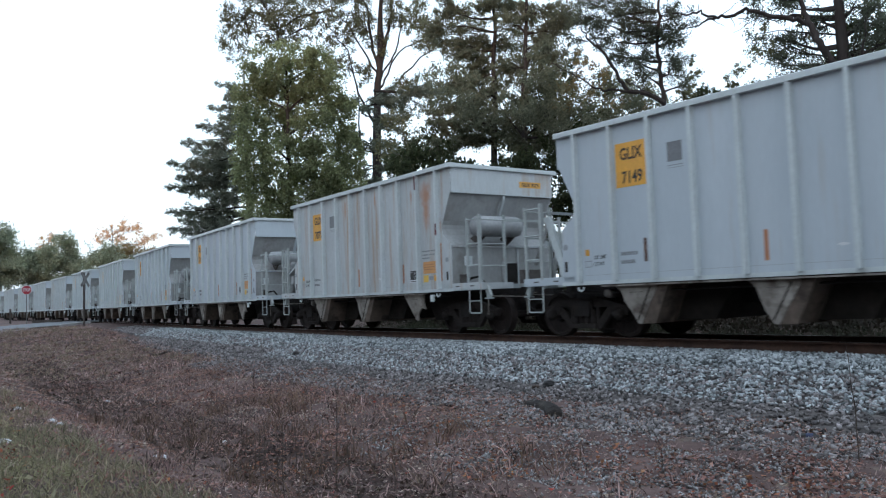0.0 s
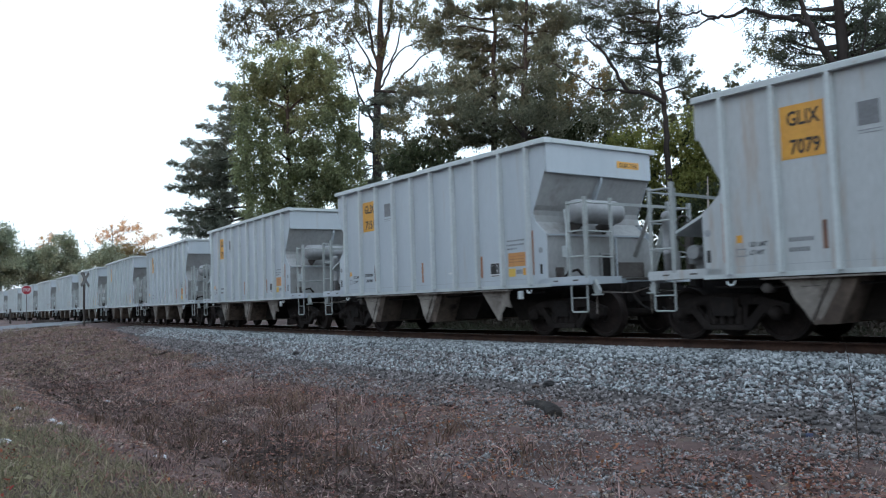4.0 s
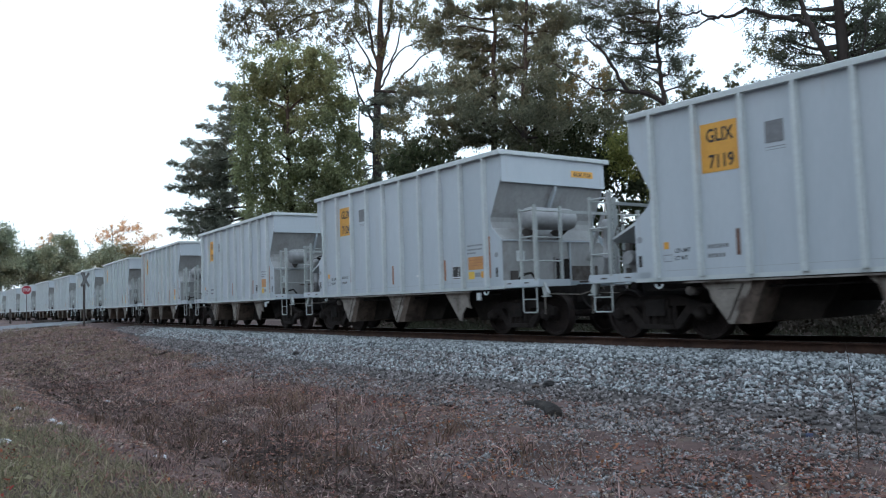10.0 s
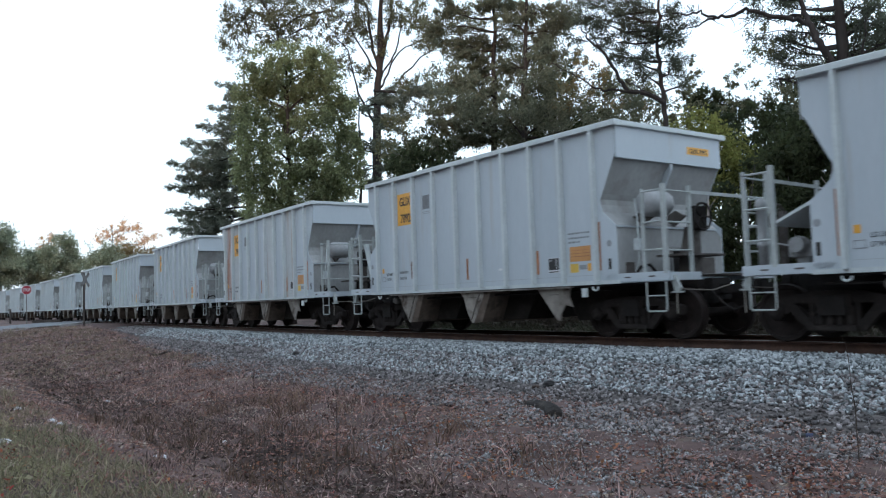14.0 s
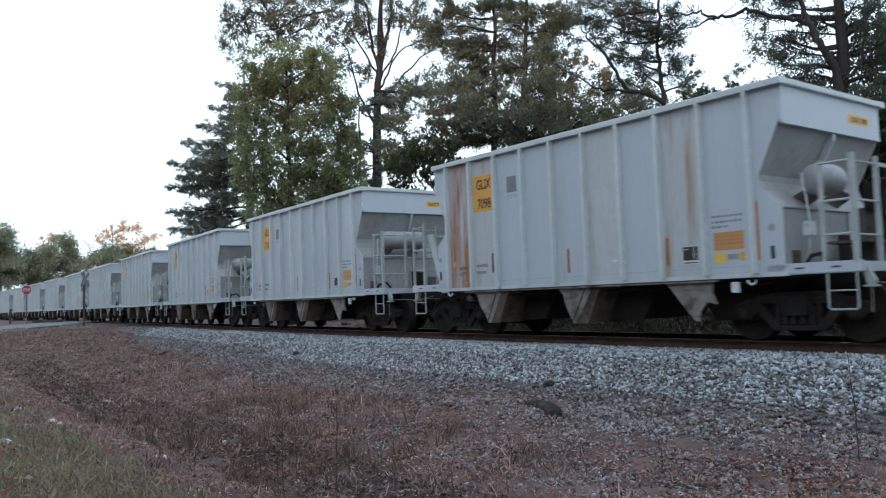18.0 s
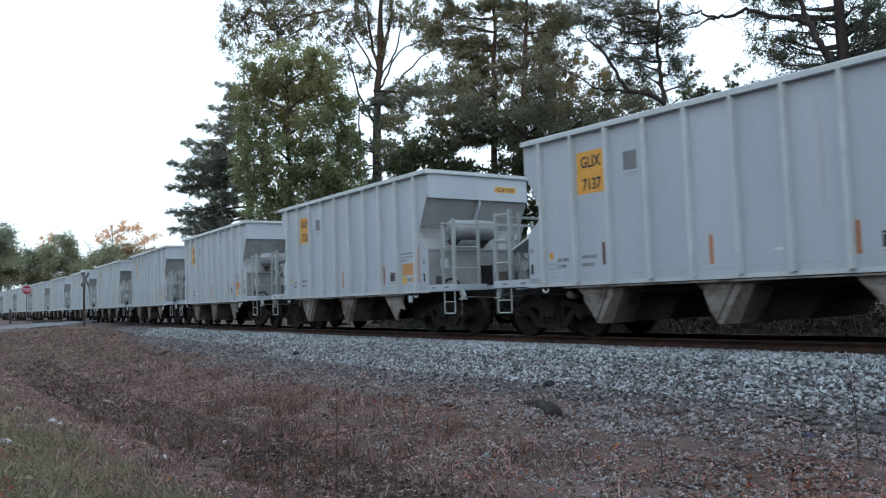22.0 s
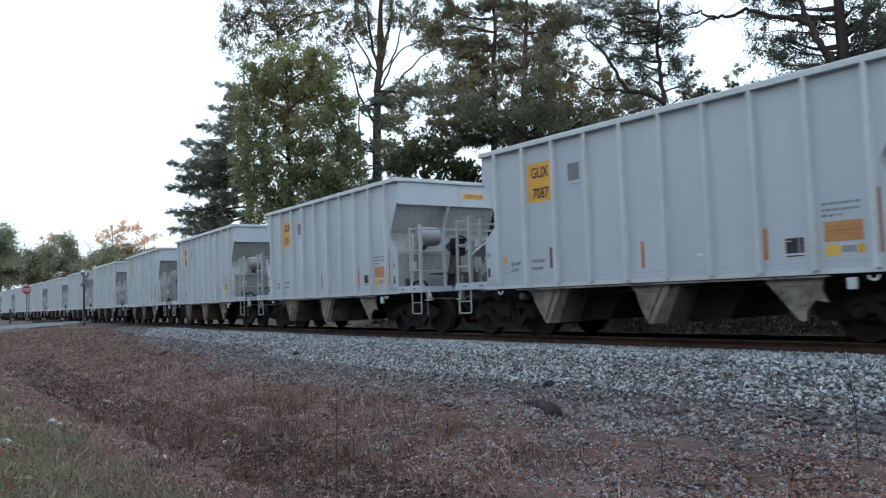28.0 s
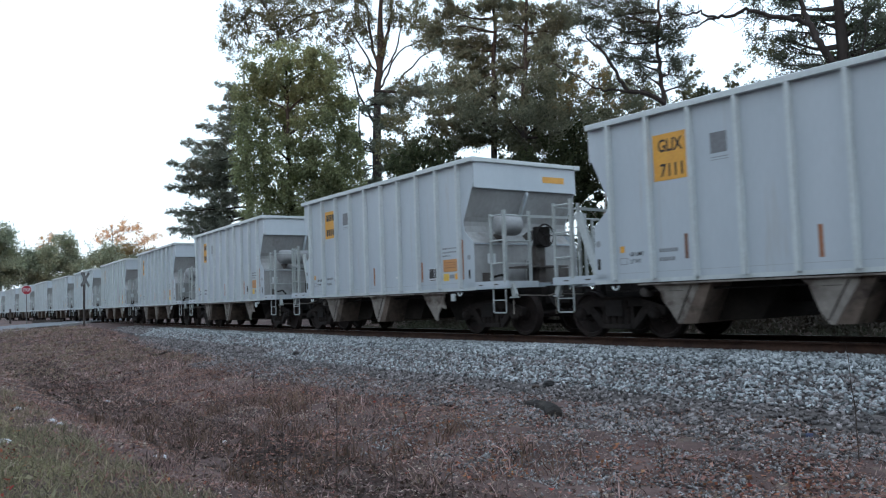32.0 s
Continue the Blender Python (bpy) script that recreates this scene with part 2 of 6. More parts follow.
ORANGE = material("faded_orange_reflector", (0.46, 0.20, 0.09), (0.34, 0.15, 0.08), rough=0.45, grain=20, patch=6, bump=0.03, spread=0.25)
BROWN_STRIPE = material("dark_brown_reflector", (0.20, 0.105, 0.07), (0.10, 0.06, 0.05), rough=0.5, grain=20, patch=6, bump=0.03, spread=0.35)
INK = material("black_lettering", (0.03, 0.03, 0.03), (0.02, 0.02, 0.02), rough=0.6, grain=20, patch=5, bump=0)
GREYINK = material("worn_grey_lettering", (0.33, 0.35, 0.37), (0.26, 0.28, 0.30), rough=0.6, grain=20, patch=5, bump=0)
FAINT = material("faint_seam_grey", (0.42, 0.46, 0.49), (0.36, 0.39, 0.41), rough=0.6, grain=20, patch=5, bump=0)
DARKINK = material("dark_grey_lettering", (0.10, 0.11, 0.12), (0.07, 0.075, 0.08), rough=0.6, grain=20, patch=5, bump=0)
MIDINK = material("mid_grey_lettering", (0.22, 0.23, 0.245), (0.17, 0.18, 0.19), rough=0.6, grain=20, patch=5, bump=0)
PALE = material("white_decal", (0.72, 0.74, 0.75), (0.64, 0.66, 0.67), rough=0.5, grain=20, patch=5, bump=0)
# Bed tone is lowered to paint the shade in gaps between loose stones.
GRAVEL = material("gap_shaded_stone_bed", (0.15, 0.157, 0.16), (0.075, 0.078, 0.08), rough=0.95, grain=14, patch=6, bump=0.9,
                  third=(0.06, 0.055, 0.05), third_at=(0.52, 0.62), third_scale=16, gloss=0.15)
STONE = material("grey_ballast_stones", (0.43, 0.46, 0.475), (0.29, 0.312, 0.322), rough=0.9, grain=40, patch=12, bump=0.3, spread=0.66, island=True, gloss=0.15)
STONE_OLD = material("dirty_ballast_stones", (0.30, 0.28, 0.28), (0.14, 0.128, 0.127), rough=0.95, grain=40, patch=12, bump=0.3, spread=0.7, island=True, gloss=0.15)
STONE_GREY = material("grey_gravel_grains", (0.36, 0.36, 0.365), (0.2, 0.195, 0.195), rough=0.95, grain=40, patch=12, bump=0.3, spread=0.6, island=True, gloss=0.15)
TIE = material("creosoted_tie_wood", (0.07, 0.055, 0.045), (0.04, 0.033, 0.03), rough=0.9, grain=14, patch=2, stretch=(6, 1, 1), bump=0.3, spread=0.2, gloss=0.15)
SOIL = material("leaf_strewn_soil", (0.175, 0.120, 0.110), (0.066, 0.045, 0.042), rough=1.0, grain=9, patch=0.45, bump=0.8,
                third=(0.19, 0.155, 0.125), third_at=(0.58, 0.75), third_scale=2.2, gloss=0.15)
DIRTY = material("dirty_stone_bed", (0.17, 0.155, 0.15), (0.09, 0.08, 0.077), rough=0.95, grain=14, patch=3, bump=0.9, third=(0.04, 0.036, 0.034), third_at=(0.52, 0.62), third_scale=16, gloss=0.15)
ASPHALT = material("worn_grey_asphalt", (0.155, 0.168, 0.182), (0.12, 0.13, 0.143), rough=0.9, grain=30, patch=0.8, bump=0.2)
BARK = material("grey_brown_bark", (0.062, 0.052, 0.049), (0.036, 0.031, 0.029), rough=0.95, grain=7, patch=1.2, stretch=(3, 3, 0.5), bump=0.7, gloss=0.15)
LEAF_GREEN = leaf_material("olive_green_leaves", (0.26, 0.285, 0.165), (0.165, 0.188, 0.112))
LEAF_GREY = leaf_material("grey_green_leaves", (0.18, 0.176, 0.112), (0.11, 0.112, 0.074))
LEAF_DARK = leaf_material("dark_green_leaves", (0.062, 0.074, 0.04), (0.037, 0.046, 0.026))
# Far foliage is paled in its colour to paint the distance haze.
LEAF_HAZED = leaf_material("haze_paled_green_leaves", (0.29, 0.325, 0.25), (0.19, 0.215, 0.165))
LEAF_YELLOW = leaf_material("yellow_green_leaves", (0.25, 0.255, 0.085), (0.15, 0.165, 0.055))
LEAF_ORANGE = leaf_material("orange_autumn_leaves", (0.66, 0.44, 0.27), (0.50, 0.33, 0.20))
LEAF_BROWN = leaf_material("russet_leaves", (0.26, 0.18, 0.10), (0.15, 0.135, 0.075))
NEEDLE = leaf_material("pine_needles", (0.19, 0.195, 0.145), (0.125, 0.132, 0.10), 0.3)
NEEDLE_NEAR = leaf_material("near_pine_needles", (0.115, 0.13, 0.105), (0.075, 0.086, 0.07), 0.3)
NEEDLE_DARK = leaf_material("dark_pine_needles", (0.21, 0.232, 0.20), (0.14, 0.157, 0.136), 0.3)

# ---- ground, ballast, rails, road ----
def spaced(mid, a, b, n):
    return mid + a * np.sinh(b * np.linspace(-1, 1, n))


gx, gy = np.meshgrid(spaced(-16, 12, 5.2, 250), spaced(9, 9, 5.5, 240), indexing="ij")
gz = ground_z(gx.ravel(), gy.ravel())
ni, nj = gx.shape
gi, gj = np.meshgrid(np.arange(ni - 1), np.arange(nj - 1), indexing="ij")
g0 = (gi * nj + gj).ravel()
ground = new("ground", raw_mesh("ground", np.c_[gx.ravel(), gy.ravel(), gz], np.c_[g0, g0 + nj, g0 + nj + 1, g0 + 1], SOIL, smooth=True))
tagged(ground, "brown leaf-strewn soil sloping into a shallow ditch", "ground", kind="structure")


def strip(name, s_list, profile, mat, closed=False):
    """A cross-section of (d, z) carried along the track."""
    s = np.asarray(s_list, float)
    verts = []
    for d, z in profile:
        x, y, _ = on_track(s, d)
        verts.append(np.c_[x, y, np.full(len(s), z)])
    verts = np.stack(verts, 1).reshape(-1, 3)
    k, m = len(profile), len(s)
    faces = []
    for j in range(k if closed else k - 1):
        a = np.arange(m - 1) * k + j
        b = np.arange(m - 1) * k + (j + 1) % k
        faces.append(np.c_[a, b, b + k, a + k])
    return raw_mesh(name, verts, np.concatenate(faces), mat)


track_s = np.concatenate([np.arange(-250, -60, 3), np.arange(-60, 10, 0.5), np.arange(10, 150, 3)])
near_s = track_s[(track_s >= -44)]
bed = new("ballast_bed", strip("ballast_bed", near_s, [(-4.2, -1.1), (-3.7, -0.78), (-2.2, -0.26), (-1.4, -0.2), (1.35, -0.2), (1.85, -0.23), (2.1, -0.318)], GRAVEL))
tagged(bed, "raised bed of pale grey crushed stone under the track", "track bed", kind="structure")

tagged(new("ballast_bed", strip("ballast_bed", track_s[track_s <= -43.5], [(-1.9, -0.26), (-1.4, -0.2), (1.4, -0.2), (1.9, -0.26)], GRAVEL)), "grey crushed stone between the rails beyond the crossing", "track bed", kind="structure")
shoulder = new("ballast_shoulder", strip("ballast_shoulder", near_s, [(2.1, -0.318), (2.9, -0.6), (3.6, -0.80), (4.0, -1.1)], DIRTY))
tagged(shoulder, "dirty stone slope at the edge of the track bed", "track bed", kind="structure")

track = tagged(new("railway_track"), "rusty steel rails on dark wooden ties in grey ballast", "railway track", kind="structure")
for side in (-1, 1):
    d = side * 0.755
    prof = [(-0.068, -0.172), (0.068, -0.172), (0.068, -0.16), (0.012, -0.14), (0.012, -0.045), (0.036, -0.036), (0.036, -0.006), (-0.036, -0.006), (-0.036, -0.036), (-0.012, -0.045), (-0.012, -0.14), (-0.068, -0.16)]
    rail = part("rail", strip("rail", track_s, [(d + a, z) for a, z in prof], RAIL, closed=True), RAIL, track, "rusty rail")
    part("rail_head", strip("rail_head", track_s, [(d - 0.032, -0.006), (d - 0.026, 0.0), (d + 0.026, 0.0), (d + 0.032, -0.006)], RAILTOP), RAILTOP, rail, "polished running surface")
tie_mesh = Shape().box(-0.115, 0.115, -1.3, 1.3, -0.34, -0.176).mesh("tie", TIE, bevel=0.012)
for i in range(150):
    s = 8 - i * 0.52
    x, y, h = on_track(s)
    ob = part("tie", tie_mesh, TIE, track)
    ob.matrix_basis = pose(x, y, 0, 0, 0, math.degrees(h) + random.uniform(-1, 1))

# road that crosses the track at a slant
def road_edge(d):
    """s of the road's near edge at d."""
    return -67.6 + 2.25 * np.asarray(d, float)


rd = np.concatenate([np.linspace(-60, -3, 15), np.linspace(-2, 2, 7), np.linspace(2.5, 16, 40), np.linspace(18, 40, 12)])
rw = np.linspace(0, -15, 10)
RD, RW = np.meshgrid(rd, rw, indexing="ij")
rx, ry, _ = on_track(road_edge(RD) + RW, RD)
rz = np.where(np.abs(RD) < 1.9, 0.012, np.maximum(ground_z(rx.ravel(), ry.ravel()).reshape(rx.shape) + 0.045, np.where(np.abs(RD) < 7, -0.02, -9.0)))
nw = len(rw)
ri, rj = np.meshgrid(np.arange(len(rd) - 1), np.arange(nw - 1), indexing="ij")
r0 = (ri * nw + rj).ravel()
road = new("road", raw_mesh("road", np.c_[rx.ravel(), ry.ravel(), rz.ravel()], np.c_[r0, r0 + nw, r0 + nw + 1, r0 + 1], ASPHALT, smooth=True))
tagged(road, "worn grey asphalt road over the level crossing", "road", kind="structure")

# ---- hopper cars ----
UC = 4.35          # from a car's top corner to its middle
CAR_PITCH = 12.395
NEAR = -1.6


def X(u):
    return u - UC


def text_mesh(word, size, mat):
    """Flat letters of the built-in font, standing in the x-z plane, read from -y."""
    cu = bpy.data.curves.new("letters", "FONT")
    cu.body, cu.size, cu.extrude = word, size, 0.0015
    cu.resolution_u = 3
    cu.offset = size * 0.02
    ob = bpy.data.objects.new("letters", cu)
    scene.collection.objects.link(ob)
    me = bpy.data.meshes.new_from_object(ob.evaluated_get(bpy.context.evaluated_depsgraph_get()))
    bpy.data.objects.remove(ob)
    me.transform(Matrix.Rotation(radians(90), 4, "X"))
    me.materials.clear()
    me.materials.append(mat)
    xs = [v.co.x for v in me.vertices]
    return me, (max(xs) if xs else 0)


def lettering(word, height, width, x, y, z, mat, parent, end_face=False):
    """A word fitted to a width, its lower left corner at x, z on the plane y."""
    me, w = text_mesh(word, height / 0.70, mat)
    me.transform(Matrix.Diagonal((width / max(w, 1e-3), 1, 1, 1)))
    if end_face:
        me.transform(Matrix.Rotation(radians(90), 4, "Z"))
    ob = part("lettering", me, mat, parent)
    ob.location = (x, y, z)
    return ob


def end_shapes(car, sgn, paint):
    """Notched end wall, corner platforms, ladders and gear of one end; sgn 1 leads, -1 trails."""
    def E(v):            # v along the leading end, mirrored for the other
        return v - UC if sgn > 0 else 8.85 - v - UC

    def span(a, b):
        return sorted((E(a), E(b)))

    part("end_panel", Shape().box(*span(8.84, 8.87), -1.585, 1.585, 3.36, 3.96), paint, car)
    part("end_lip", Shape().box(*span(8.83, 8.885), -1.57, 1.57, 3.345, 3.372), paint, car, bevel=0.006)
    # slope sheet, rounded throat and flared shelf follow the cut of the side
    slope = part("slope_sheet", Shape().prism([(E(8.83), 3.40), (E(8.71), 3.17), (E(8.49), 2.72), (E(8.455), 2.72), (E(8.68), 3.18), (E(8.79), 3.41)], -1.58, 1.58), SLOPE, car, "grimy grey slope sheet")
    part("throat_sheet", Shape().prism([(E(8.49), 2.72), (E(8.435), 2.62), (E(8.43), 2.52), (E(8.48), 2.38), (E(8.45), 2.37), (E(8.40), 2.51), (E(8.405), 2.63), (E(8.455), 2.73)], -1.58, 1.58), SLOPE, car, "rounded grimy throat")
    part("stiffener", Shape().prism([(E(8.87), 3.34), (E(8.86), 3.22), (E(8.54), 2.64), (E(8.48), 2.70), (E(8.70), 3.17)], -0.03, 0.03), paint, slope)
    shelf = part("shelf_sheet", Shape().prism([(E(8.48), 2.38), (E(8.60), 2.27), (E(8.80), 2.11), (E(8.80), 2.08), (E(8.59), 2.24), (E(8.45), 2.36)], -1.58, 1.42), SLOPE, car, "flared pale grey shelf under the tank")
    bulk = part("bulkhead", Shape().prism([(-1.58, 1.17), (1.58, 1.17), (1.58, 1.93), (1.38, 2.10), (-1.58, 2.10)], *span(8.77, 8.80), axis="x"), SLOPE, car, "plain pale grey bulkhead over the platform")
    part("shelf_lip", Shape().box(*span(8.79, 8.83), -1.57, 1.38, 2.065, 2.10), paint, shelf, bevel=0.006)
    # No hole is cut: a black plate paints the dark of an opening.
    part("access_plate", Shape().box(*span(8.80, 8.84), -0.06, 0.36, 1.19, 1.68), UNDER, bulk, "black plate painting the shade of an opening in the bulkhead")
    part("opening_frame", Shape().box(*span(8.80, 8.845), -0.10, -0.06, 1.18, 1.72).box(*span(8.80, 8.845), -0.06, 0.38, 1.68, 1.72), SLOPE, bulk)
    part("access_plate", Shape().box(*span(8.80, 8.812), 0.46, 1.30, 1.19, 1.52), GRIME, bulk, "dirt-caked lower plate")
    part("access_plate", Shape().box(*span(8.80, 8.82), -1.38, -1.16, 1.20, 1.42), GRIME, bulk, "dirty rectangular plate")
    part("bulkhead_rib", Shape().box(*span(8.80, 8.84), 0.38, 0.42, 1.17, 2.06), paint, bulk)
    # corner platforms with channel edges; the middle is open over the coupler
    for side in (-1, 1):
        deck = part("platform", Shape().box(*span(8.80, 9.90), *sorted((side * 0.70, side * 1.55)), 1.13, 1.17), GRIME, car, "dirty corner platform")
        part("platform_edge", Shape().box(*span(8.5, 9.94), *sorted((side * 1.54, side * 1.60)), 1.05, 1.21), paint, deck, bevel=0.008)
        part("end_sill", Shape().box(*span(9.86, 9.92), *sorted((side * 0.68, side * 1.54)), 1.05, 1.19), paint, deck, bevel=0.008)
        for v in (8.95, 9.5):
            part("tread_mark", Shape().box(*span(v, v + 0.14), *sorted((side * 1.602, side * 1.6045)), 1.12, 1.145), GRIME, deck)
        y = side * 1.57
        thick = 9.86 if sgn > 0 else 9.40
        lad = Shape()
        for v, yy, r in ((9.40, y, 0.028), (9.86, y, 0.028), (9.86, side * 0.86, 0.031)):
            r = 0.038 if (v == thick and yy == y) else r
            lad.box(E(v) - r, E(v) + r, yy - r, yy + r, 1.17, 2.69 + (0.04 if r > 0.03 else 0))
        ladder = part("ladder", lad, LADDER, car, "pale grey steel corner ladder", bevel=0.006)
        for z in (1.59, 2.08, 2.63):
            part("rung", Shape().tube([(E(9.38), y + side * 0.018, z), (E(9.88), y + side * 0.018, z)], 0.018, 6), LADDER, ladder)
            part("rung", Shape().tube([(E(9.88), y, z - 0.02), (E(9.88), side * 0.84, z - 0.02)], 0.018, 6), LADDER, ladder)
        for v in (9.40, 9.86):
            part("ladder_foot", Shape().box(*span(v - 0.05, v + 0.05), *sorted((y - side * 0.04, y + side * 0.022)), 1.17, 1.215), LADDER, ladder, bevel=0.006)
        part("stirrup_step", Shape().tube([(E(9.42), y, 1.06), (E(9.42), y, 0.55), (E(9.45), y, 0.52), (E(9.81), y, 0.52), (E(9.84), y, 0.55), (E(9.84), y, 1.06)], 0.016, 6)
             .tube([(E(9.42), y, 0.79), (E(9.84), y, 0.79)], 0.012, 6), LADDER, car)
    part("handrail", Shape().box(*span(9.845, 9.865), -0.86, 0.86, 2.585, 2.645), LADDER, car, "flat pale grey bar between the corner ladders")
    if sgn > 0:
        part("diagonal_brace", Shape().prism([(E(9.31), 2.42), (E(9.44), 2.38), (E(8.95), 1.17), (E(8.81), 1.20)], 1.38, 1.46), LADDER, car, "pale grey diagonal brace", bevel=0.006)
        part("diagonal_brace", Shape().prism([(E(9.36), 2.70), (E(9.42), 2.66), (E(8.90), 1.62), (E(8.82), 1.66)], 0.93, 0.98), SLOPE, car, "thin grey diagonal brace")
        part("hose_stub", Shape().tube([(E(8.95), -1.3, 1.19), (E(9.0), -1.2, 1.32), (E(9.05), -1.0, 1.36), (E(9.1), -0.9, 1.22)], 0.03, 6), UNDER, car)
    else:
        part("brake_cylinder", Shape().lathe([(0.02, 1.17), (0.075, 1.17), (0.075, 1.5), (0.085, 1.51), (0.085, 1.56), (0.075, 1.57), (0.075, 2.1), (0.09, 2.11), (0.09, 2.2), (0.07, 2.26), (0.02, 2.28)], 14, axis="z", at=(E(9.78), -1.22, 0)), TANK, car, "upright dusty grey cylinder on the platform", smooth=True)
    # coupler and its lever
    c = 1 if sgn > 0 else -1
    part("coupler", Shape().box(*sorted((c * 5.05, c * 6.10)), -0.09, 0.09, 0.78, 0.96).box(*sorted((c * 5.98, c * 6.18)), -0.16, 0.17, 0.74, 1.02)
         .box(*sorted((c * 5.32, c * 5.5)), -0.3, 0.3, 0.68, 1.08), UNDER, car, bevel=0.02)
    part("uncoupling_lever", Shape().tube([(E(9.98), -1.48, 0.48), (E(9.99), -1.48, 0.85), (E(10.0), -1.40, 0.89), (E(10.02), -0.5, 0.86), (E(10.16), -0.2, 0.95)], 0.011, 6), HOPPER, car)
    part("lever_bracket", Shape().prism([(E(9.82), 1.16), (E(9.90), 1.18), (E(10.04), 0.92), (E(10.0), 0.85), (E(9.92), 0.86)], -1.46, -1.38).box(*span(9.88, 10.06), -1.50, -1.36, 0.83, 0.86), LADDER, car, bevel=0.006)
    part("air_hose", Shape().tube([(c * 5.55, -0.4, 0.85), (c * 5.8, -0.42, 0.62), (c * 6.0, -0.38, 0.5), (c * 6.1, -0.3, 0.56)], 0.024, 6), UNDER, car)


def build_car(name, sheet_mat):
    car = new(name)
    z0, z1 = 1.05, 3.96
    edge = [(0.01, z1), (0.01, 3.42), (0.13, 3.17), (0.35, 2.72), (0.405, 2.62), (0.41, 2.52), (0.36, 2.38), (0.24, 2.27), (0.045, 2.11), (0.04, 1.9), (0.045, 1.22), (0.045, z0)]
    posts = [0.405 + 0.868 * i for i in range(10)]
    mid = [u + 0.105 for u in posts]
    # near side: one sheet between each pair of posts
    part("side_sheet", Shape().prism([(X(u), z) for u, z in edge] + [(X(mid[0]), z0), (X(mid[0]), z1)], NEAR, NEAR + 0.012), sheet_mat, car)
    for a, b in zip(mid, mid[1:]):
        part("side_sheet", Shape().box(X(a), X(b), NEAR, NEAR + 0.012, z0, z1), sheet_mat, car)
    part("side_sheet", Shape().prism([(X(8.85 - u), z) for u, z in edge] + [(X(mid[9]), z0), (X(mid[9]), z1)], NEAR, NEAR + 0.012), sheet_mat, car)
    whole = [(X(u), z) for u, z in edge] + [(X(8.85 - u), z) for u, z in reversed(edge)]
    part("side_wall", Shape().prism(whole, 1.588, 1.6), sheet_mat, car)
    post = Shape()
    post.prism([(-0.045, NEAR), (-0.034, NEAR - 0.10), (0.034, NEAR - 0.10), (0.045, NEAR)], 1.09, 3.95, axis="z")
    post_mesh = post.mesh("side_post", TRIM)
    for u in mid:
        part("side_post", post_mesh, TRIM, car).location = (X(u), 0, 0)
        part("side_post", post_mesh, TRIM, car).matrix_basis = pose(X(u), 0, 0, 0, 0, 180)
    # rim
    for y in (NEAR - 0.10, 1.5):
        part("top_chord", Shape().prism([(y, 3.94), (y + 0.2, 3.94), (y + 0.2, 4.03), (y + 0.17, 4.045), (y + 0.03, 4.045), (y, 4.03)], X(0), X(8.94), axis="x"), TRIM, car)
    for u in (0.0, 8.80):
        part("end_chord", Shape().box(X(u), X(u + 0.14), NEAR + 0.1, 1.5, 3.945, 4.04), TRIM, car, bevel=0.01)
    # lower edge
    part("side_sill", Shape().box(X(0.02), X(8.85), NEAR - 0.012, NEAR + 0.03, 1.03, 1.10), TRIM, car)
    part("sill_angle", Shape().box(X(1.02), X(7.6), NEAR - 0.03, NEAR + 0.08, 0.985, 1.012), HOPPER, car)
    part("side_sill", Shape().box(X(0.02), X(8.85), 1.56, 1.612, 1.03, 1.10), TRIM, car)
    part("centre_sill", Shape().box(-5.2, 5.2, -0.3, 0.3, 0.62, 1.06).box(X(0.3), X(8.6), -1.5, 1.5, 1.0, 1.04), UNDER, car)
    end_shapes(car, 1, sheet_mat)
    end_shapes(car, -1, sheet_mat)
    # discharge bays
    for a, b, p in ((1.29, 2.20, 1.80), (3.95, 4.81, 4.38), (6.58, 7.46, 7.18)):
        part("hopper_bin", Shape().prism([(X(a + 0.1), 1.0), (X(b + 1.15), 1.0), (X(b + 0.75), 0.36), (X(p - 0.05), 0.33)], -0.95, 0.95), SHADED_BIN, car, "hopper bottom coloured for the shade under the car")
        if p == 7.18:
            poly = [(a, 0.985), (b + 0.05, 0.985), (b + 0.02, 0.8), (b + 0.10, 0.62), (b - 0.08, 0.66), (p + 0.05, 0.5), (p + 0.03, 0.34), (p - 0.06, 0.36)]
        else:
            poly = [(a, 0.985), (b, 0.985), (b - 0.01, 0.9), (p + 0.05, 0.30), (p - 0.02, 0.30), (p - 0.16, 0.50), (a + 0.18, 0.72), (a + 0.14, 0.86)]
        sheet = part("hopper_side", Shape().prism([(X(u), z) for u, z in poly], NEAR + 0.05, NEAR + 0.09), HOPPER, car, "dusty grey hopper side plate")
        if p != 7.18:
            part("flange", Shape().prism([(X(b - 0.155), 0.95), (X(b - 0.125), 0.95), (X(p - 0.02), 0.36), (X(p - 0.05), 0.36)], NEAR + 0.045, NEAR + 0.05), SHADED_BIN, sheet, "dark slit along the edge")
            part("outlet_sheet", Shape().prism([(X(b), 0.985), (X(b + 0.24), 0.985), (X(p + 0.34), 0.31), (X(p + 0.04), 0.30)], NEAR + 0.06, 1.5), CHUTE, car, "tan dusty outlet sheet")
        part("weld_mark", Shape().box(X(a + 0.32), X(a + 0.62), NEAR + 0.046, NEAR + 0.05, 0.86, 0.872), GRIME, sheet)
        part("hopper_side", Shape().prism([(X(u), z) for u, z in poly], 1.5, 1.54), HOPPER, car)
    # end gear
    part("air_reservoir", Shape().lathe([(0.02, -1.16), (0.15, -1.14), (0.225, -1.08), (0.25, -0.96), (0.25, 0.10), (0.225, 0.22), (0.15, 0.28), (0.02, 0.30)], 24, at=(X(9.06), 0, 2.55)), TANK, car, "grey cylindrical air tank", smooth=True)
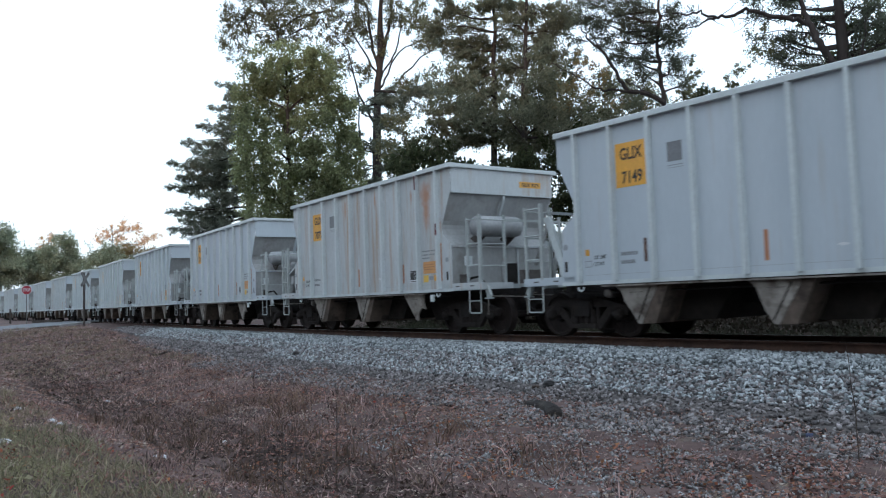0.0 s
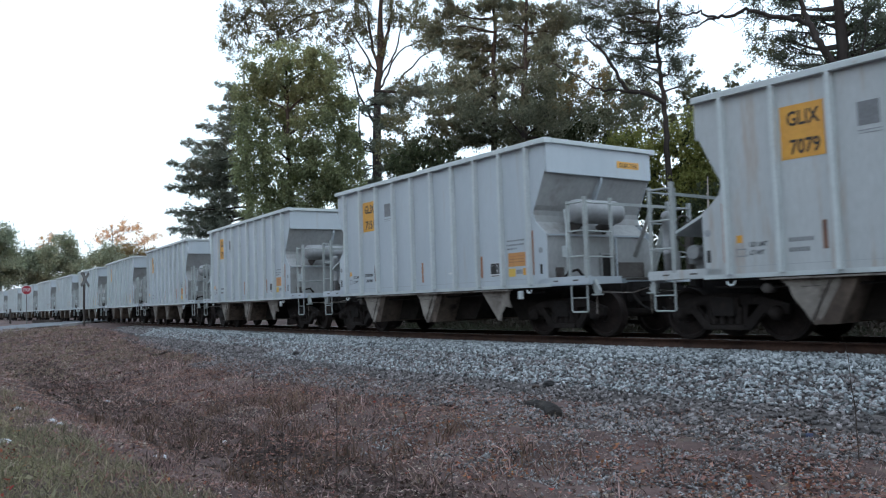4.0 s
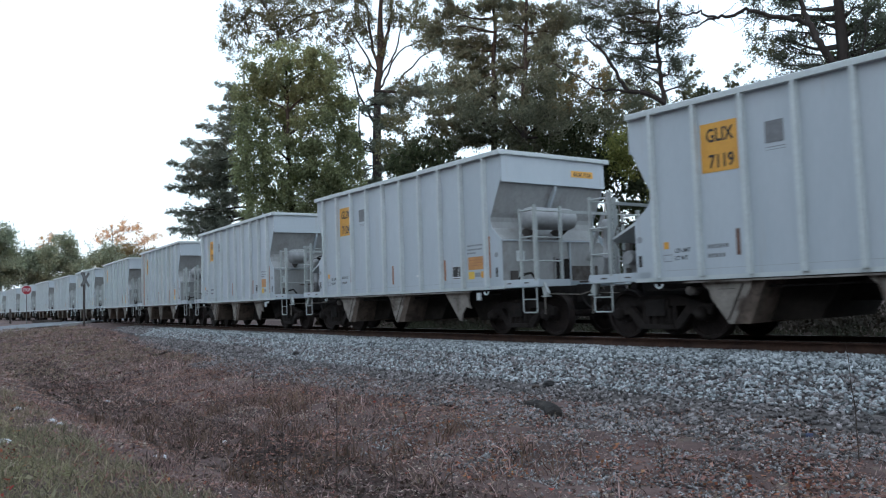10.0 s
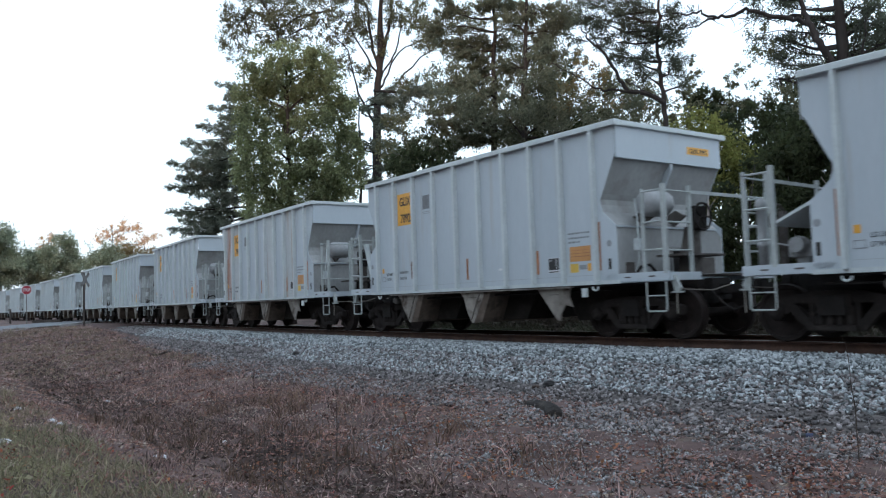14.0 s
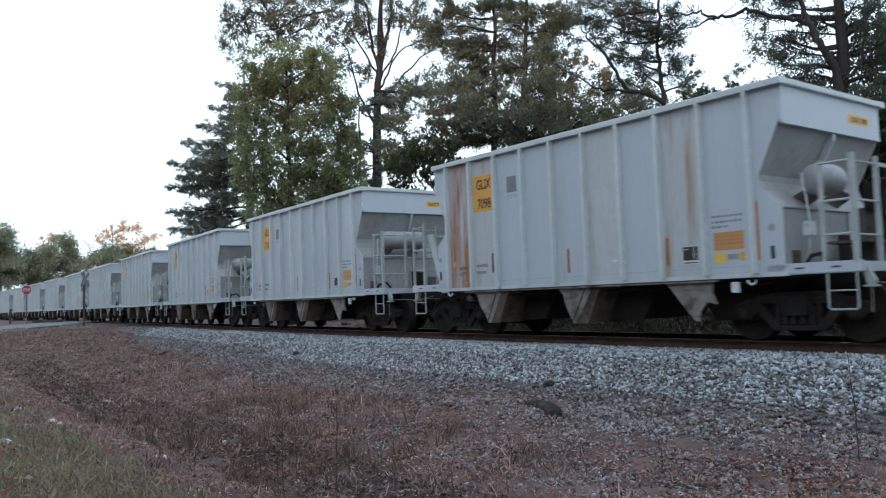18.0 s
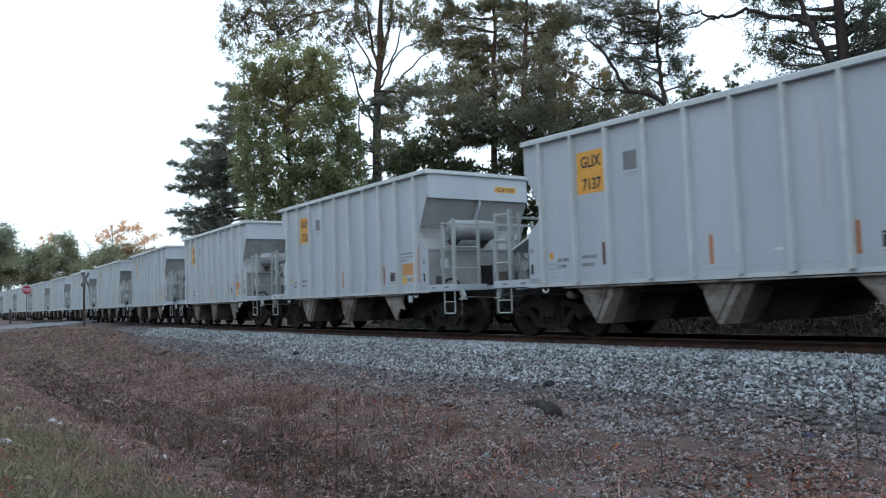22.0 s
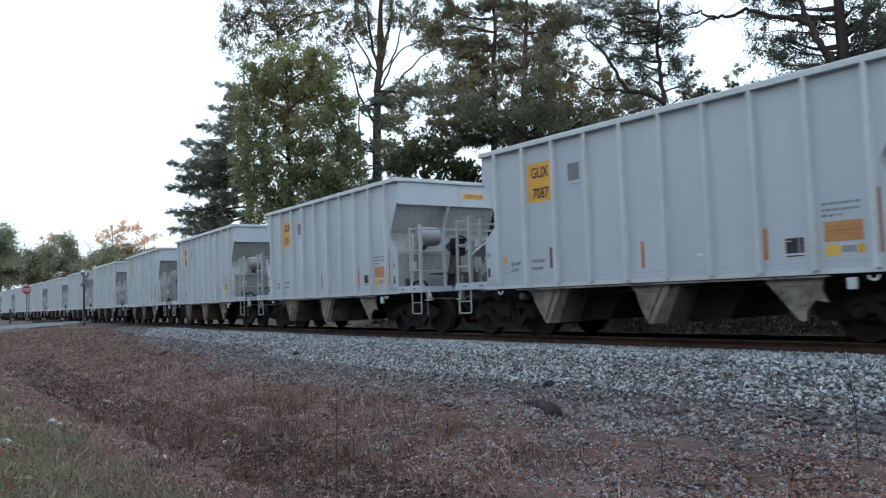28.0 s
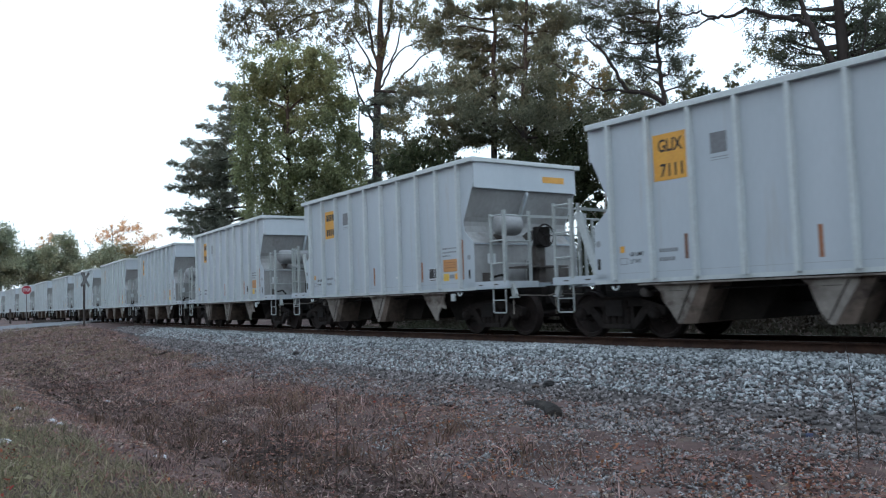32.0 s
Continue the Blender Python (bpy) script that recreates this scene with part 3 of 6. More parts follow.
    for y in (-0.85, 0.05):
        part("reservoir_bracket", Shape().prism([(X(8.56), 2.30), (X(8.80), 2.12), (X(9.10), 2.30), (X(9.0), 2.34), (X(8.86), 2.42)], y, y + 0.05), GRIME, car)
    part("brake_pipe", Shape().tube([(X(8.9), -1.17, 2.6), (X(8.98), -1.22, 2.25), (X(9.06), -1.3, 1.9), (X(9.05), -1.3, 1.75)], 0.012, 6).tube([(X(9.05), -1.3, 1.65), (X(9.03), -1.28, 1.4), (X(8.9), -1.25, 1.2)], 0.012, 6), TRIM, car)
    part("retainer_valve", Shape().box(X(8.98), X(9.12), -1.36, -1.22, 1.62, 1.8).box(X(9.0), X(9.1), -1.38, -1.2, 1.78, 1.84), TRIM, car, bevel=0.01)
    part("cover_plate", Shape().prism([(X(0.03), 2.12), (X(0.03), 2.07), (X(-0.58), 1.80), (X(-0.58), 1.84)], -1.56, -0.4), TRIM, car, "sloping pale grey cover plate")
    part("cover_plate_side", Shape().prism([(X(0.03), 2.07), (X(-0.5), 1.83), (X(0.03), 1.80)], -0.5, -0.46), UNDER, car)
    part("piston_cap", Shape().lathe([(0.01, -0.02), (0.07, -0.015), (0.085, 0.02), (0.085, 0.2)], 14, at=(X(1.02), NEAR + 0.12, 0.86)), GRIME, car, "grimy round pipe end under the sill", smooth=True)
    part("train_pipe", Shape().tube([(X(0.1), NEAR + 0.2, 0.9), (X(1.0), NEAR + 0.2, 0.88), (X(8.4), NEAR + 0.25, 0.93)], 0.02, 6), UNDER, car)
    part("brake_valve", Shape().box(X(-0.5), X(-0.12), -1.25, -0.85, 1.32, 1.5).lathe([(0.12, -0.12), (0.14, 0), (0.12, 0.14)], 12, at=(X(-0.3), -1.3, 1.5))
         .lathe([(0.09, -0.1), (0.11, 0), (0.09, 0.1)], 12, axis="x", at=(X(-0.42), -1.1, 1.4)).box(X(-0.4), X(-0.2), -1.2, -0.9, 1.17, 1.34).tube([(X(-0.5), -1.2, 1.5), (X(-0.7), -1.2, 1.55), (X(-0.72), -1.2, 1.2)], 0.02, 6), TANK, car, "grimy grey brake valve", bevel=0.012)
    part("brake_cylinder", Shape().lathe([(0.02, -0.6), (0.17, -0.58), (0.17, 0.0), (0.1, 0.08), (0.02, 0.1)], 14, axis="x", at=(X(-0.2), 0.1, 1.45)), HOPPER, car, smooth=True)
    wheel_rim = Shape()
    ring = [(X(-0.98), -0.62 + 0.28 * math.cos(a), 1.95 + 0.28 * math.sin(a)) for a in np.linspace(0, 2 * math.pi, 25)]
    wheel_rim.tube(ring, 0.016, 6)
    for a in range(5):
        wheel_rim.tube([(X(-0.96), -0.62, 1.95), (X(-0.98), -0.62 + 0.28 * math.cos(a * 1.2566), 1.95 + 0.28 * math.sin(a * 1.2566))], 0.011, 5)
    part("brake_wheel", wheel_rim, GRIME, car, "grimy spoked hand brake wheel")
    part("brake_mast", Shape().box(X(-0.94), X(-0.84), -0.68, -0.56, 1.17, 2.1), GRIME, car)
    # plates, eyes and lights along the sill
    part("side_placard", Shape().box(X(7.88), X(8.02), NEAR - 0.02, NEAR + 0.03, 0.80, 0.97), TRIM, car, "pale grey plate hung under the sill", bevel=0.008)
    for u in (0.52, 8.26):
        part("tow_eye", Shape().tube([(X(u) + 0.07 * math.cos(a), NEAR - 0.03, 0.99 + 0.07 * math.sin(a)) for a in np.linspace(math.pi, 2 * math.pi, 9)], 0.018, 6), TRIM, car)
    for u in (0.13, 8.62):
        part("jacking_hole", Shape().box(X(u) - 0.035, X(u) + 0.035, NEAR - 0.003, NEAR + 0.002, 1.30, 1.50), INK, car, "dark slot in the side")
        part("round_stencil", Shape().lathe([(0.06, -0.0035), (0.06, 0)], 14, at=(X(u), NEAR, 1.78)), GREYINK, car)
    # trucks
    for c in (-4.30, 4.30):
        truck = part("truck", Shape().box(c - 0.2, c + 0.2, -1.15, 1.15, 0.42, 0.72).box(c - 0.35, c + 0.35, -0.3, 0.3, 0.7, 0.8), UNDER, car, "grimy black truck")
        chord = [(-1.12, 0.60), (-1.10, 0.44), (-0.98, 0.44), (-0.95, 0.56), (-0.83, 0.56), (-0.80, 0.44), (-0.70, 0.44), (-0.62, 0.60), (0.62, 0.60), (0.70, 0.44), (0.80, 0.44), (0.83, 0.56), (0.95, 0.56), (0.98, 0.44), (1.10, 0.44), (1.12, 0.60), (0.62, 0.74), (0.30, 0.79), (-0.30, 0.79), (-0.62, 0.74)]
        arm = [(0.60, 0.61), (0.74, 0.52), (0.42, 0.18), (0.30, 0.18), (0.30, 0.27)]
        for y in (-1.06, 0.94):
            cast = Shape().prism([(c + a, z) for a, z in chord], y, y + 0.12)
            for m in (-1, 1):
                cast.prism([(c + m * a, z) for a, z in arm], y + 0.005, y + 0.115)
                cast.box(*sorted((c + m * 0.30, c + m * 0.38)), y + 0.01, y + 0.11, 0.25, 0.62)
            cast.box(c - 0.34, c + 0.34, y - 0.03, y + 0.13, 0.18, 0.27)
            part("side_frame", cast, TRUCK, truck, "dusty brown cast side frame", bevel=0.012)
            if y < 0:
                for a in (-0.22, -0.07, 0.08, 0.23):
                    part("spring", Shape().lathe([(0.06, 0.28), (0.065, 0.36), (0.055, 0.42), (0.065, 0.5), (0.06, 0.56)], 10, axis="z", at=(c + a, y + 0.02, 0)), TRUCK, truck)
                part("bolster_end", Shape().box(c - 0.26, c + 0.26, y - 0.06, y + 0.02, 0.54, 0.72), TRUCK, truck, bevel=0.02)
                for a in (-0.89, 0.89):
                    part("bearing_cap", Shape().lathe([(0.03, -0.1), (0.09, -0.09), (0.10, -0.02), (0.13, 0.0)], 14, at=(c + a, y, 0.457)), TRUCK, truck, smooth=True)
        for a in (-0.89, 0.89):
            ws = Shape()
            for y, o in ((-0.755, -1), (0.755, 1)):
                prof = [(0.06, y + o * 0.10), (0.14, y + o * 0.09), (0.16, y + o * 0.04), (0.37, y + o * 0.035), (0.39, y + o * 0.07), (0.45, y + o * 0.07), (0.457, y), (0.465, y - o * 0.05), (0.485, y - o * 0.06), (0.485, y - o * 0.075), (0.40, y - o * 0.08), (0.38, y - o * 0.03), (0.16, y - o * 0.03), (0.10, y - o * 0.09)]
                ws.lathe(prof, 28)
            ws.lathe([(0.08, -1.05), (0.08, 1.05)], 10)
            ob = part("wheelset", ws, WHEEL, car, "worn steel wheels on an axle", smooth=False)
            ob.location = (c + a, 0, 0.457)
    # painted marks
    for u, za, zb, w in ((0.43, 1.28, 2.24, 0.05), (2.05, 1.40, 1.82, 0.07), (4.33, 1.28, 1.76, 0.07), (6.68, 1.29, 1.77, 0.07), (8.37, 1.29, 2.20, 0.08)):
        part("reflector_stripe", Shape().box(X(u) - w / 2, X(u) + w / 2, NEAR - 0.004, NEAR - 0.001, za, zb), BROWN_STRIPE if u == 2.05 else ORANGE, car)
    part("stencil_patch", Shape().box(X(2.60), X(2.90), NEAR - 0.004, NEAR - 0.001, 3.08, 3.42), MIDINK, car, "grey stencilled square")
    for za, zb in ((3.005, 3.02), (2.965, 2.975)):
        part("stencil_bar", Shape().box(X(2.60), X(2.92), NEAR - 0.004, NEAR - 0.001, za, zb), GREYINK, car)
    label = part("data_panel", Shape().box(X(6.99), X(7.30), NEAR - 0.004, NEAR - 0.001, 1.30, 1.60), PALE, car)
    part("data_block", Shape().box(X(7.00), X(7.29), NEAR - 0.007, NEAR - 0.005, 1.36, 1.59).box(X(7.01), X(7.28), NEAR - 0.007, NEAR - 0.005, 1.31, 1.33), INK, label)
    for ua, ub, za, zb in ((7.20, 7.207, 1.37, 1.58), (7.235, 7.241, 1.37, 1.58), (7.02, 7.1, 1.54, 1.55)):
        part("data_line", Shape().box(X(ua), X(ub), NEAR - 0.010, NEAR - 0.008, za, zb), PALE, label)
    panel = part("ochre_panel", Shape().box(X(7.60), X(8.15), NEAR - 0.004, NEAR - 0.001, 1.49, 1.78), OCHRE, car)
    for z in (1.70, 1.64, 1.58):
        part("panel_line", Shape().box(X(7.62), X(8.13), NEAR - 0.007, NEAR - 0.005, z, z + 0.012), ORANGE, panel)
    part("yellow_panel", Shape().box(X(7.60), X(7.82), NEAR - 0.004, NEAR - 0.001, 1.28, 1.45), LEMON, car)
    part("yellow_panel", Shape().box(X(8.06), X(8.15), NEAR - 0.004, NEAR - 0.001, 1.30, 1.44), YELLOW, car)
    part("data_block", Shape().box(X(7.84), X(8.04), NEAR - 0.004, NEAR - 0.001, 1.33, 1.42), GREYINK, car)
    for k, (z, a, b) in enumerate(((2.02, 7.58, 8.14), (1.93, 7.58, 8.14), (1.85, 7.58, 7.92))):
        rnd = random.Random(k)
        bars = Shape()
        u = a
        while u < b - 0.03:
            w = rnd.uniform(0.03, 0.07)
            bars.box(X(u), X(min(u + w, b)), NEAR - 0.004, NEAR - 0.001, z, z + 0.035)
            u += w + 0.03
        tagged(part("stencil_line", bars, MIDINK, car, "illegible grey stencilled line"), kind="stuff")
    part("seam", Shape().box(X(0.62), X(8.3), NEAR - 0.0015, NEAR - 0.0005, 1.205, 1.213), FAINT, car)
    part("paint_smudge", Shape().prism([(X(5.5) + 0.07 * math.cos(a) + 0.02 * math.cos(3 * a), 1.45 + 0.028 * math.sin(a)) for a in np.linspace(0, 2 * math.pi, 15)[:-1]], NEAR - 0.003, NEAR - 0.001), PALE, car, "pale paint smudge")
    part("yellow_panel", Shape().box(X(0.64), X(0.74), NEAR - 0.004, NEAR - 0.001, 1.58, 1.70), YELLOW, car)
    part("stencil_box", Shape().box(X(0.63), X(0.80), NEAR - 0.004, NEAR - 0.001, 1.36, 1.375).box(X(0.63), X(0.80), NEAR - 0.004, NEAR - 0.001, 1.47, 1.485).box(X(0.63), X(0.64), NEAR - 0.004, NEAR - 0.001, 1.37, 1.48).box(X(0.79), X(0.80), NEAR - 0.004, NEAR - 0.001, 1.37, 1.48), GREYINK, car)
    lettering("LD LMT", 0.07, 0.30, X(0.86), NEAR - 0.003, 1.51, DARKINK, car)
    lettering("LT WT", 0.07, 0.24, X(0.86), NEAR - 0.003, 1.38, DARKINK, car)
    part("number_panel", Shape().box(X(1.465), X(2.135), NEAR - 0.004, NEAR - 0.001, 2.77, 3.58), YELLOW, car, "ochre yellow number panel")
    part("end_number_panel", Shape().box(X(8.871), X(8.876), 0.5, 1.2, 3.57, 3.72), YELLOW, car, "small yellow number panel")
    return car


clean_car = build_car("hopper_car", PAINT)
rusty_car = build_car("hopper_car", RUSTY)
MARKS = ["7149", "7079", "7151", "7119", "7124", "7092", "7098", "7137", "7120", "7087", "7111"]
cars = []
used = set()
for k in range(21):
    worn = k == 1
    source = rusty_car if worn else clean_car
    if source in used:
        car = copy_thing(source, Matrix())
    else:
        car = source
        used.add(source)
    cars.append(car)
    tagged(car, "open-top grey hopper car with rust streaks and ochre number panel" if worn else "open-top pale grey steel hopper car with ochre number panel", "hopper car", group="hopper cars of the train")
for k, car in enumerate(cars):
    if k == 2:
        lettering("230700", 0.075, 0.40, X(1.50), NEAR - 0.003, 1.535, DARKINK, car)
        lettering("55300", 0.075, 0.33, X(1.56), NEAR - 0.003, 1.385, DARKINK, car)
    else:
        figures = Shape()
        for z, n in ((1.535, 6), (1.385, 5)):
            for i in range(n):
                figures.box(X(1.50 + i * 0.065), X(1.545 + i * 0.065), NEAR - 0.004, NEAR - 0.001, z, z + 0.065)
        tagged(part("stencil_line", figures, MIDINK, car, "illegible grey stencilled figures"), kind="stuff")
    if k < len(MARKS):
        lettering("GLIX", 0.215, 0.50, X(1.57), NEAR - 0.006, 3.27, INK, car)
        lettering(MARKS[k], 0.215, 0.46, X(1.60), NEAR - 0.006, 2.84, INK, car)
        lettering("GLIX " + MARKS[k], 0.085, 0.56, X(8.878), 0.57, 3.60, INK, car, end_face=True)
    else:
        bars = Shape()
        for z, n, w in ((3.29, 4, 0.09), (2.85, 4, 0.085)):
            for i in range(n):
                bars.box(X(1.56 + i * 0.125), X(1.56 + i * 0.125 + w), NEAR - 0.008, NEAR - 0.005, z, z + 0.19)
        part("lettering", bars, INK, car)


def spotted(name, spots):
    """Streaked paint with soft-edged rust spots; each spot is (u, z, half width, half height)."""
    m = RUSTY.copy()
    m.name = name
    nt = m.node_tree
    n, link = nt.nodes, nt.links.new
    bsdf = n["Principled BSDF"]
    co = n.new("ShaderNodeTexCoord")
    ragged = n.new("ShaderNodeTexNoise")
    ragged.inputs["Scale"].default_value, ragged.inputs["Detail"].default_value = 7, 6
    link(co.outputs["Object"], ragged.inputs["Vector"])
    colour = bsdf.inputs["Base Color"].links[0].from_socket
    for u, z, ru, rz in spots:
        mp = n.new("ShaderNodeMapping")
        mp.inputs["Location"].default_value = (-X(u) / ru, 0, -z / rz)
        mp.inputs["Scale"].default_value = (1 / ru, 0, 1 / rz)
        link(co.outputs["Object"], mp.inputs["Vector"])
        far = n.new("ShaderNodeVectorMath")
        far.operation = "LENGTH"
        link(mp.outputs[0], far.inputs[0])
        add = n.new("ShaderNodeMath")
        add.operation = "MULTIPLY_ADD"
        add.inputs[1].default_value = 0.9
        link(ragged.outputs[0], add.inputs[0])
        link(far.outputs["Value"], add.inputs[2])
        edge = n.new("ShaderNodeMapRange")
        edge.inputs["From Min"].default_value, edge.inputs["From Max"].default_value = 1.55, 0.75
        edge.inputs["To Max"].default_value = 0.8
        link(add.outputs[0], edge.inputs["Value"])
        mx = n.new("ShaderNodeMix")
        mx.data_type = "RGBA"
        link(edge.outputs[0], mx.inputs[0])
        link(colour, mx.inputs[6])
        mx.inputs[7].default_value = (0.40, 0.19, 0.10, 1)
        colour = mx.outputs[2]
    link(colour, bsdf.inputs["Base Color"])
    return m


SPOTTED = spotted("rust_spotted_grey_paint", ((7.78, 3.42, 0.26, 0.40), (7.80, 3.0, 0.16, 0.55), (7.13, 3.45, 0.05, 0.2), (8.36, 2.62, 0.05, 0.2), (5.3, 3.6, 0.05, 0.3), (3.6, 3.5, 0.06, 0.35)))
for ob in cars[1].children:
    if ob.name.split(".")[0] == "side_sheet":
        ob.material_slots[0].link = "OBJECT"
        ob.material_slots[0].material = SPOTTED
tagged(cars[6], "open-top grey hopper car with one heavily rusted side panel", "hopper car", group="hopper cars of the train")
sheets = sorted((o for o in cars[6].children if o.name.split(".")[0] == "side_sheet"), key=lambda o: o.data.vertices[0].co.x)
for i, mat in ((1, RUST_HEAVY), (2, RUSTY), (6, RUSTY), (8, RUSTY)):
    sheets[i].material_slots[0].link = "OBJECT"
    sheets[i].material_slots[0].material = mat


hand_wheel = Shape()
hand_wheel.tube([(X(9.66), -0.2 + 0.25 * math.cos(a), 2.22 + 0.25 * math.sin(a)) for a in np.linspace(0, 2 * math.pi, 25)], 0.022, 6)
for i in range(5):
    hand_wheel.tube([(X(9.62), -0.2, 2.22), (X(9.66), -0.2 + 0.25 * math.cos(i * 1.2566), 2.22 + 0.25 * math.sin(i * 1.2566))], 0.014, 5)
hand_wheel = hand_wheel.mesh("hand_brake_wheel", UNDER)
short_tank = Shape().lathe([(0.02, -1.16), (0.15, -1.14), (0.225, -1.08), (0.25, -0.98), (0.25, -0.62), (0.225, -0.52), (0.15, -0.46), (0.02, -0.44)], 24, at=(X(9.06), 0, 2.50)).mesh("air_reservoir", TANK, smooth=True)
TURNED = (0, 5, 6, 10, 11)     # cars coupled the other way round
for k in TURNED:
    for ob in list(cars[k].children):
        if ob.name.split(".")[0] == "diagonal_brace" or ob.name.split(".")[0] in ("cover_plate", "cover_plate_side", "brake_valve", "brake_cylinder", "brake_wheel", "brake_mast", "air_reservoir"):
            bpy.data.objects.remove(ob)
    part("air_reservoir", short_tank, TANK, cars[k], "short grey cylindrical air tank")
    wheel = part("hand_brake_wheel", hand_wheel, UNDER, cars[k], "dark spoked hand brake wheel")
    part("gear_box", Shape().box(X(9.44), X(9.62), -0.40, 0.0, 1.98, 2.42), UNDER, wheel, bevel=0.02)
    part("brake_stand", Shape().box(X(9.42), X(9.52), -0.3, -0.1, 1.17, 2.1), GRIME, cars[k])
    part("chain_guard", Shape().prism([(X(9.1), 1.2), (X(9.46), 1.2), (X(9.46), 2.05), (X(9.3), 2.05)], -0.28, -0.2), GRIME, cars[k])
    part("step_board", Shape().box(X(9.0), X(9.62), -0.75, 0.5, 1.5, 1.54), GRIME, cars[k])
    for y in (-1.44, 1.36):
        part("diagonal_brace", Shape().prism([(X(-0.60), 2.44), (X(-0.44), 2.46), (X(0.0), 1.28), (X(-0.15), 1.20)], y, y + 0.08), TRIM, cars[k], "pale grey diagonal brace", bevel=0.006)
    part("bracing_bar", Shape().tube([(X(-0.4), -1.2, 1.85), (X(-0.7), -0.2, 1.2)], 0.02, 6), SLOPE, cars[k])
MAROON = material("dark_red_reflector", (0.13, 0.022, 0.03), (0.09, 0.02, 0.025), rough=0.4, grain=20, patch=6, bump=0.02)
for u, za, zb in ((7.454, 3.58, 3.93), (8.322, 2.38, 2.66)):
    part("reflector_stripe", Shape().box(X(u) - 0.03, X(u) + 0.03, NEAR - 0.104, NEAR - 0.1005, za, zb), MAROON, cars[1], "dark red reflector stripe")


def train_s(t, k):
    """Where the top trailing corner of car k is along the line."""
    return 3.90 * t - 10.58 - k * CAR_PITCH


# ---- trees ----
RNG = np.random.default_rng(7)


def leaf_quads(centres, size, slim=0.5, out=None, droop=0.0):
    """One small kite-shaped leaf at each centre; out: the ways in which needles point."""
    n = len(centres)
    a = RNG.normal(size=(n, 3)) if out is None else out + 0.35 * RNG.normal(size=(n, 3))
    a[:, 2] -= droop
    a /= np.linalg.norm(a, axis=1)[:, None] + 1e-9
    b = np.cross(a, RNG.normal(size=(n, 3)))
    b /= np.linalg.norm(b, axis=1)[:, None] + 1e-9
    k = (size * RNG.uniform(0.6, 1.4, n))[:, None]
    v = np.stack([centres - a * k * 0.5, centres + b * k * slim * 0.5 - a * k * 0.05, centres + a * k * 0.5, centres - b * k * slim * 0.5 - a * k * 0.05], 1)
    return v.reshape(-1, 3)


def quads_of(v):
    return np.arange(len(v)).reshape(-1, 4)


def clumps(lobe, cover, size, slim, spray=None):
    """Leaf corners filling one uneven lobe of a crown, and the middles of its sprays."""
    x, y, z, rx, rz = lobe
    spray = spray or 0.42
    each = 44
    n = max(8, int(cover * math.pi * rx * rz / (size * size * slim * 0.5) / each))
    p = RNG.normal(size=(n * 2, 3))
    p /= np.linalg.norm(p, axis=1)[:, None]
    p *= (RNG.uniform(0.12, 1.12, n * 2) ** 0.5)[:, None]
    keep = np.sin(p[:, 0] * 4.1 + x) + np.sin(p[:, 1] * 4.7 + y) + np.sin(p[:, 2] * 5.3 + z) > -0.55
    p = p[keep][:n]
    mids = np.array([x, y, z]) + p * np.array([rx, rx, rz]) * 1.08
    sp = spray * RNG.uniform(0.55, 1.35, len(mids)) * min(1.0, rx)
    around = RNG.normal(size=(len(mids), each, 3))
    around *= RNG.uniform(0.2, 1.7, (len(mids), each, 1)) / np.linalg.norm(around, axis=2, keepdims=True)
    c = mids[:, None, :] + around * sp[:, None, None] * 0.62
    return leaf_quads(c.reshape(-1, 3), size, slim, None, 0.3), mids


def tufts(at, ways, size, slim, each=24, reach=0.26):
    """Bristling bunches of needles, one at each place, pointing along its twig."""
    n = len(at)
    out = ways[:, None, :] * 0.8 + RNG.normal(size=(n, each, 3)) * np.array([1.0, 1.0, 0.9])
    out /= np.linalg.norm(out, axis=2, keepdims=True)
    c = at[:, None, :] + out * RNG.uniform(0.02, reach, (n, each, 1))
    return leaf_quads(c.reshape(-1, 3), size, slim, out.reshape(-1, 3))


def frond(root, tip, width=0.30, step=0.17, bare=0.3):
    """Places and ways of the tufts along one flat, slightly drooping bough, and its side twigs."""
    root, tip = np.asarray(root, float), np.asarray(tip, float)
    way = tip - root
    length = np.linalg.norm(way) + 1e-6
    way = way / length
    side = np.cross(way, (0, 0, 1.0))
    side /= np.linalg.norm(side) + 1e-9
    places, ways = [tip], [way + np.array([0, 0, 0.25])]
    for i, t in enumerate(np.arange(bare, 1.0, step / length)):
        on = root + way * length * t + np.array([0, 0, -0.05 * length * math.sin(math.pi * t)])
        reach = width * length * (1.1 - t) * RNG.uniform(0.5, 1.2) + 0.12
        for m in (-1, 1):
            if RNG.uniform() < 0.12:
                continue
            twig = side * m * RNG.uniform(0.3, 1.0) + way * RNG.uniform(0.3, 1.0) + np.array([0, 0, RNG.uniform(-0.7, 0.55)])
            twig /= np.linalg.norm(twig)
            for r in np.arange(0.10, reach, step):
                places.append(on + twig * r + RNG.normal(size=3) * 0.03)
                ways.append(twig + np.array([0, 0, 0.3]))
    return np.array(places), np.array(ways)


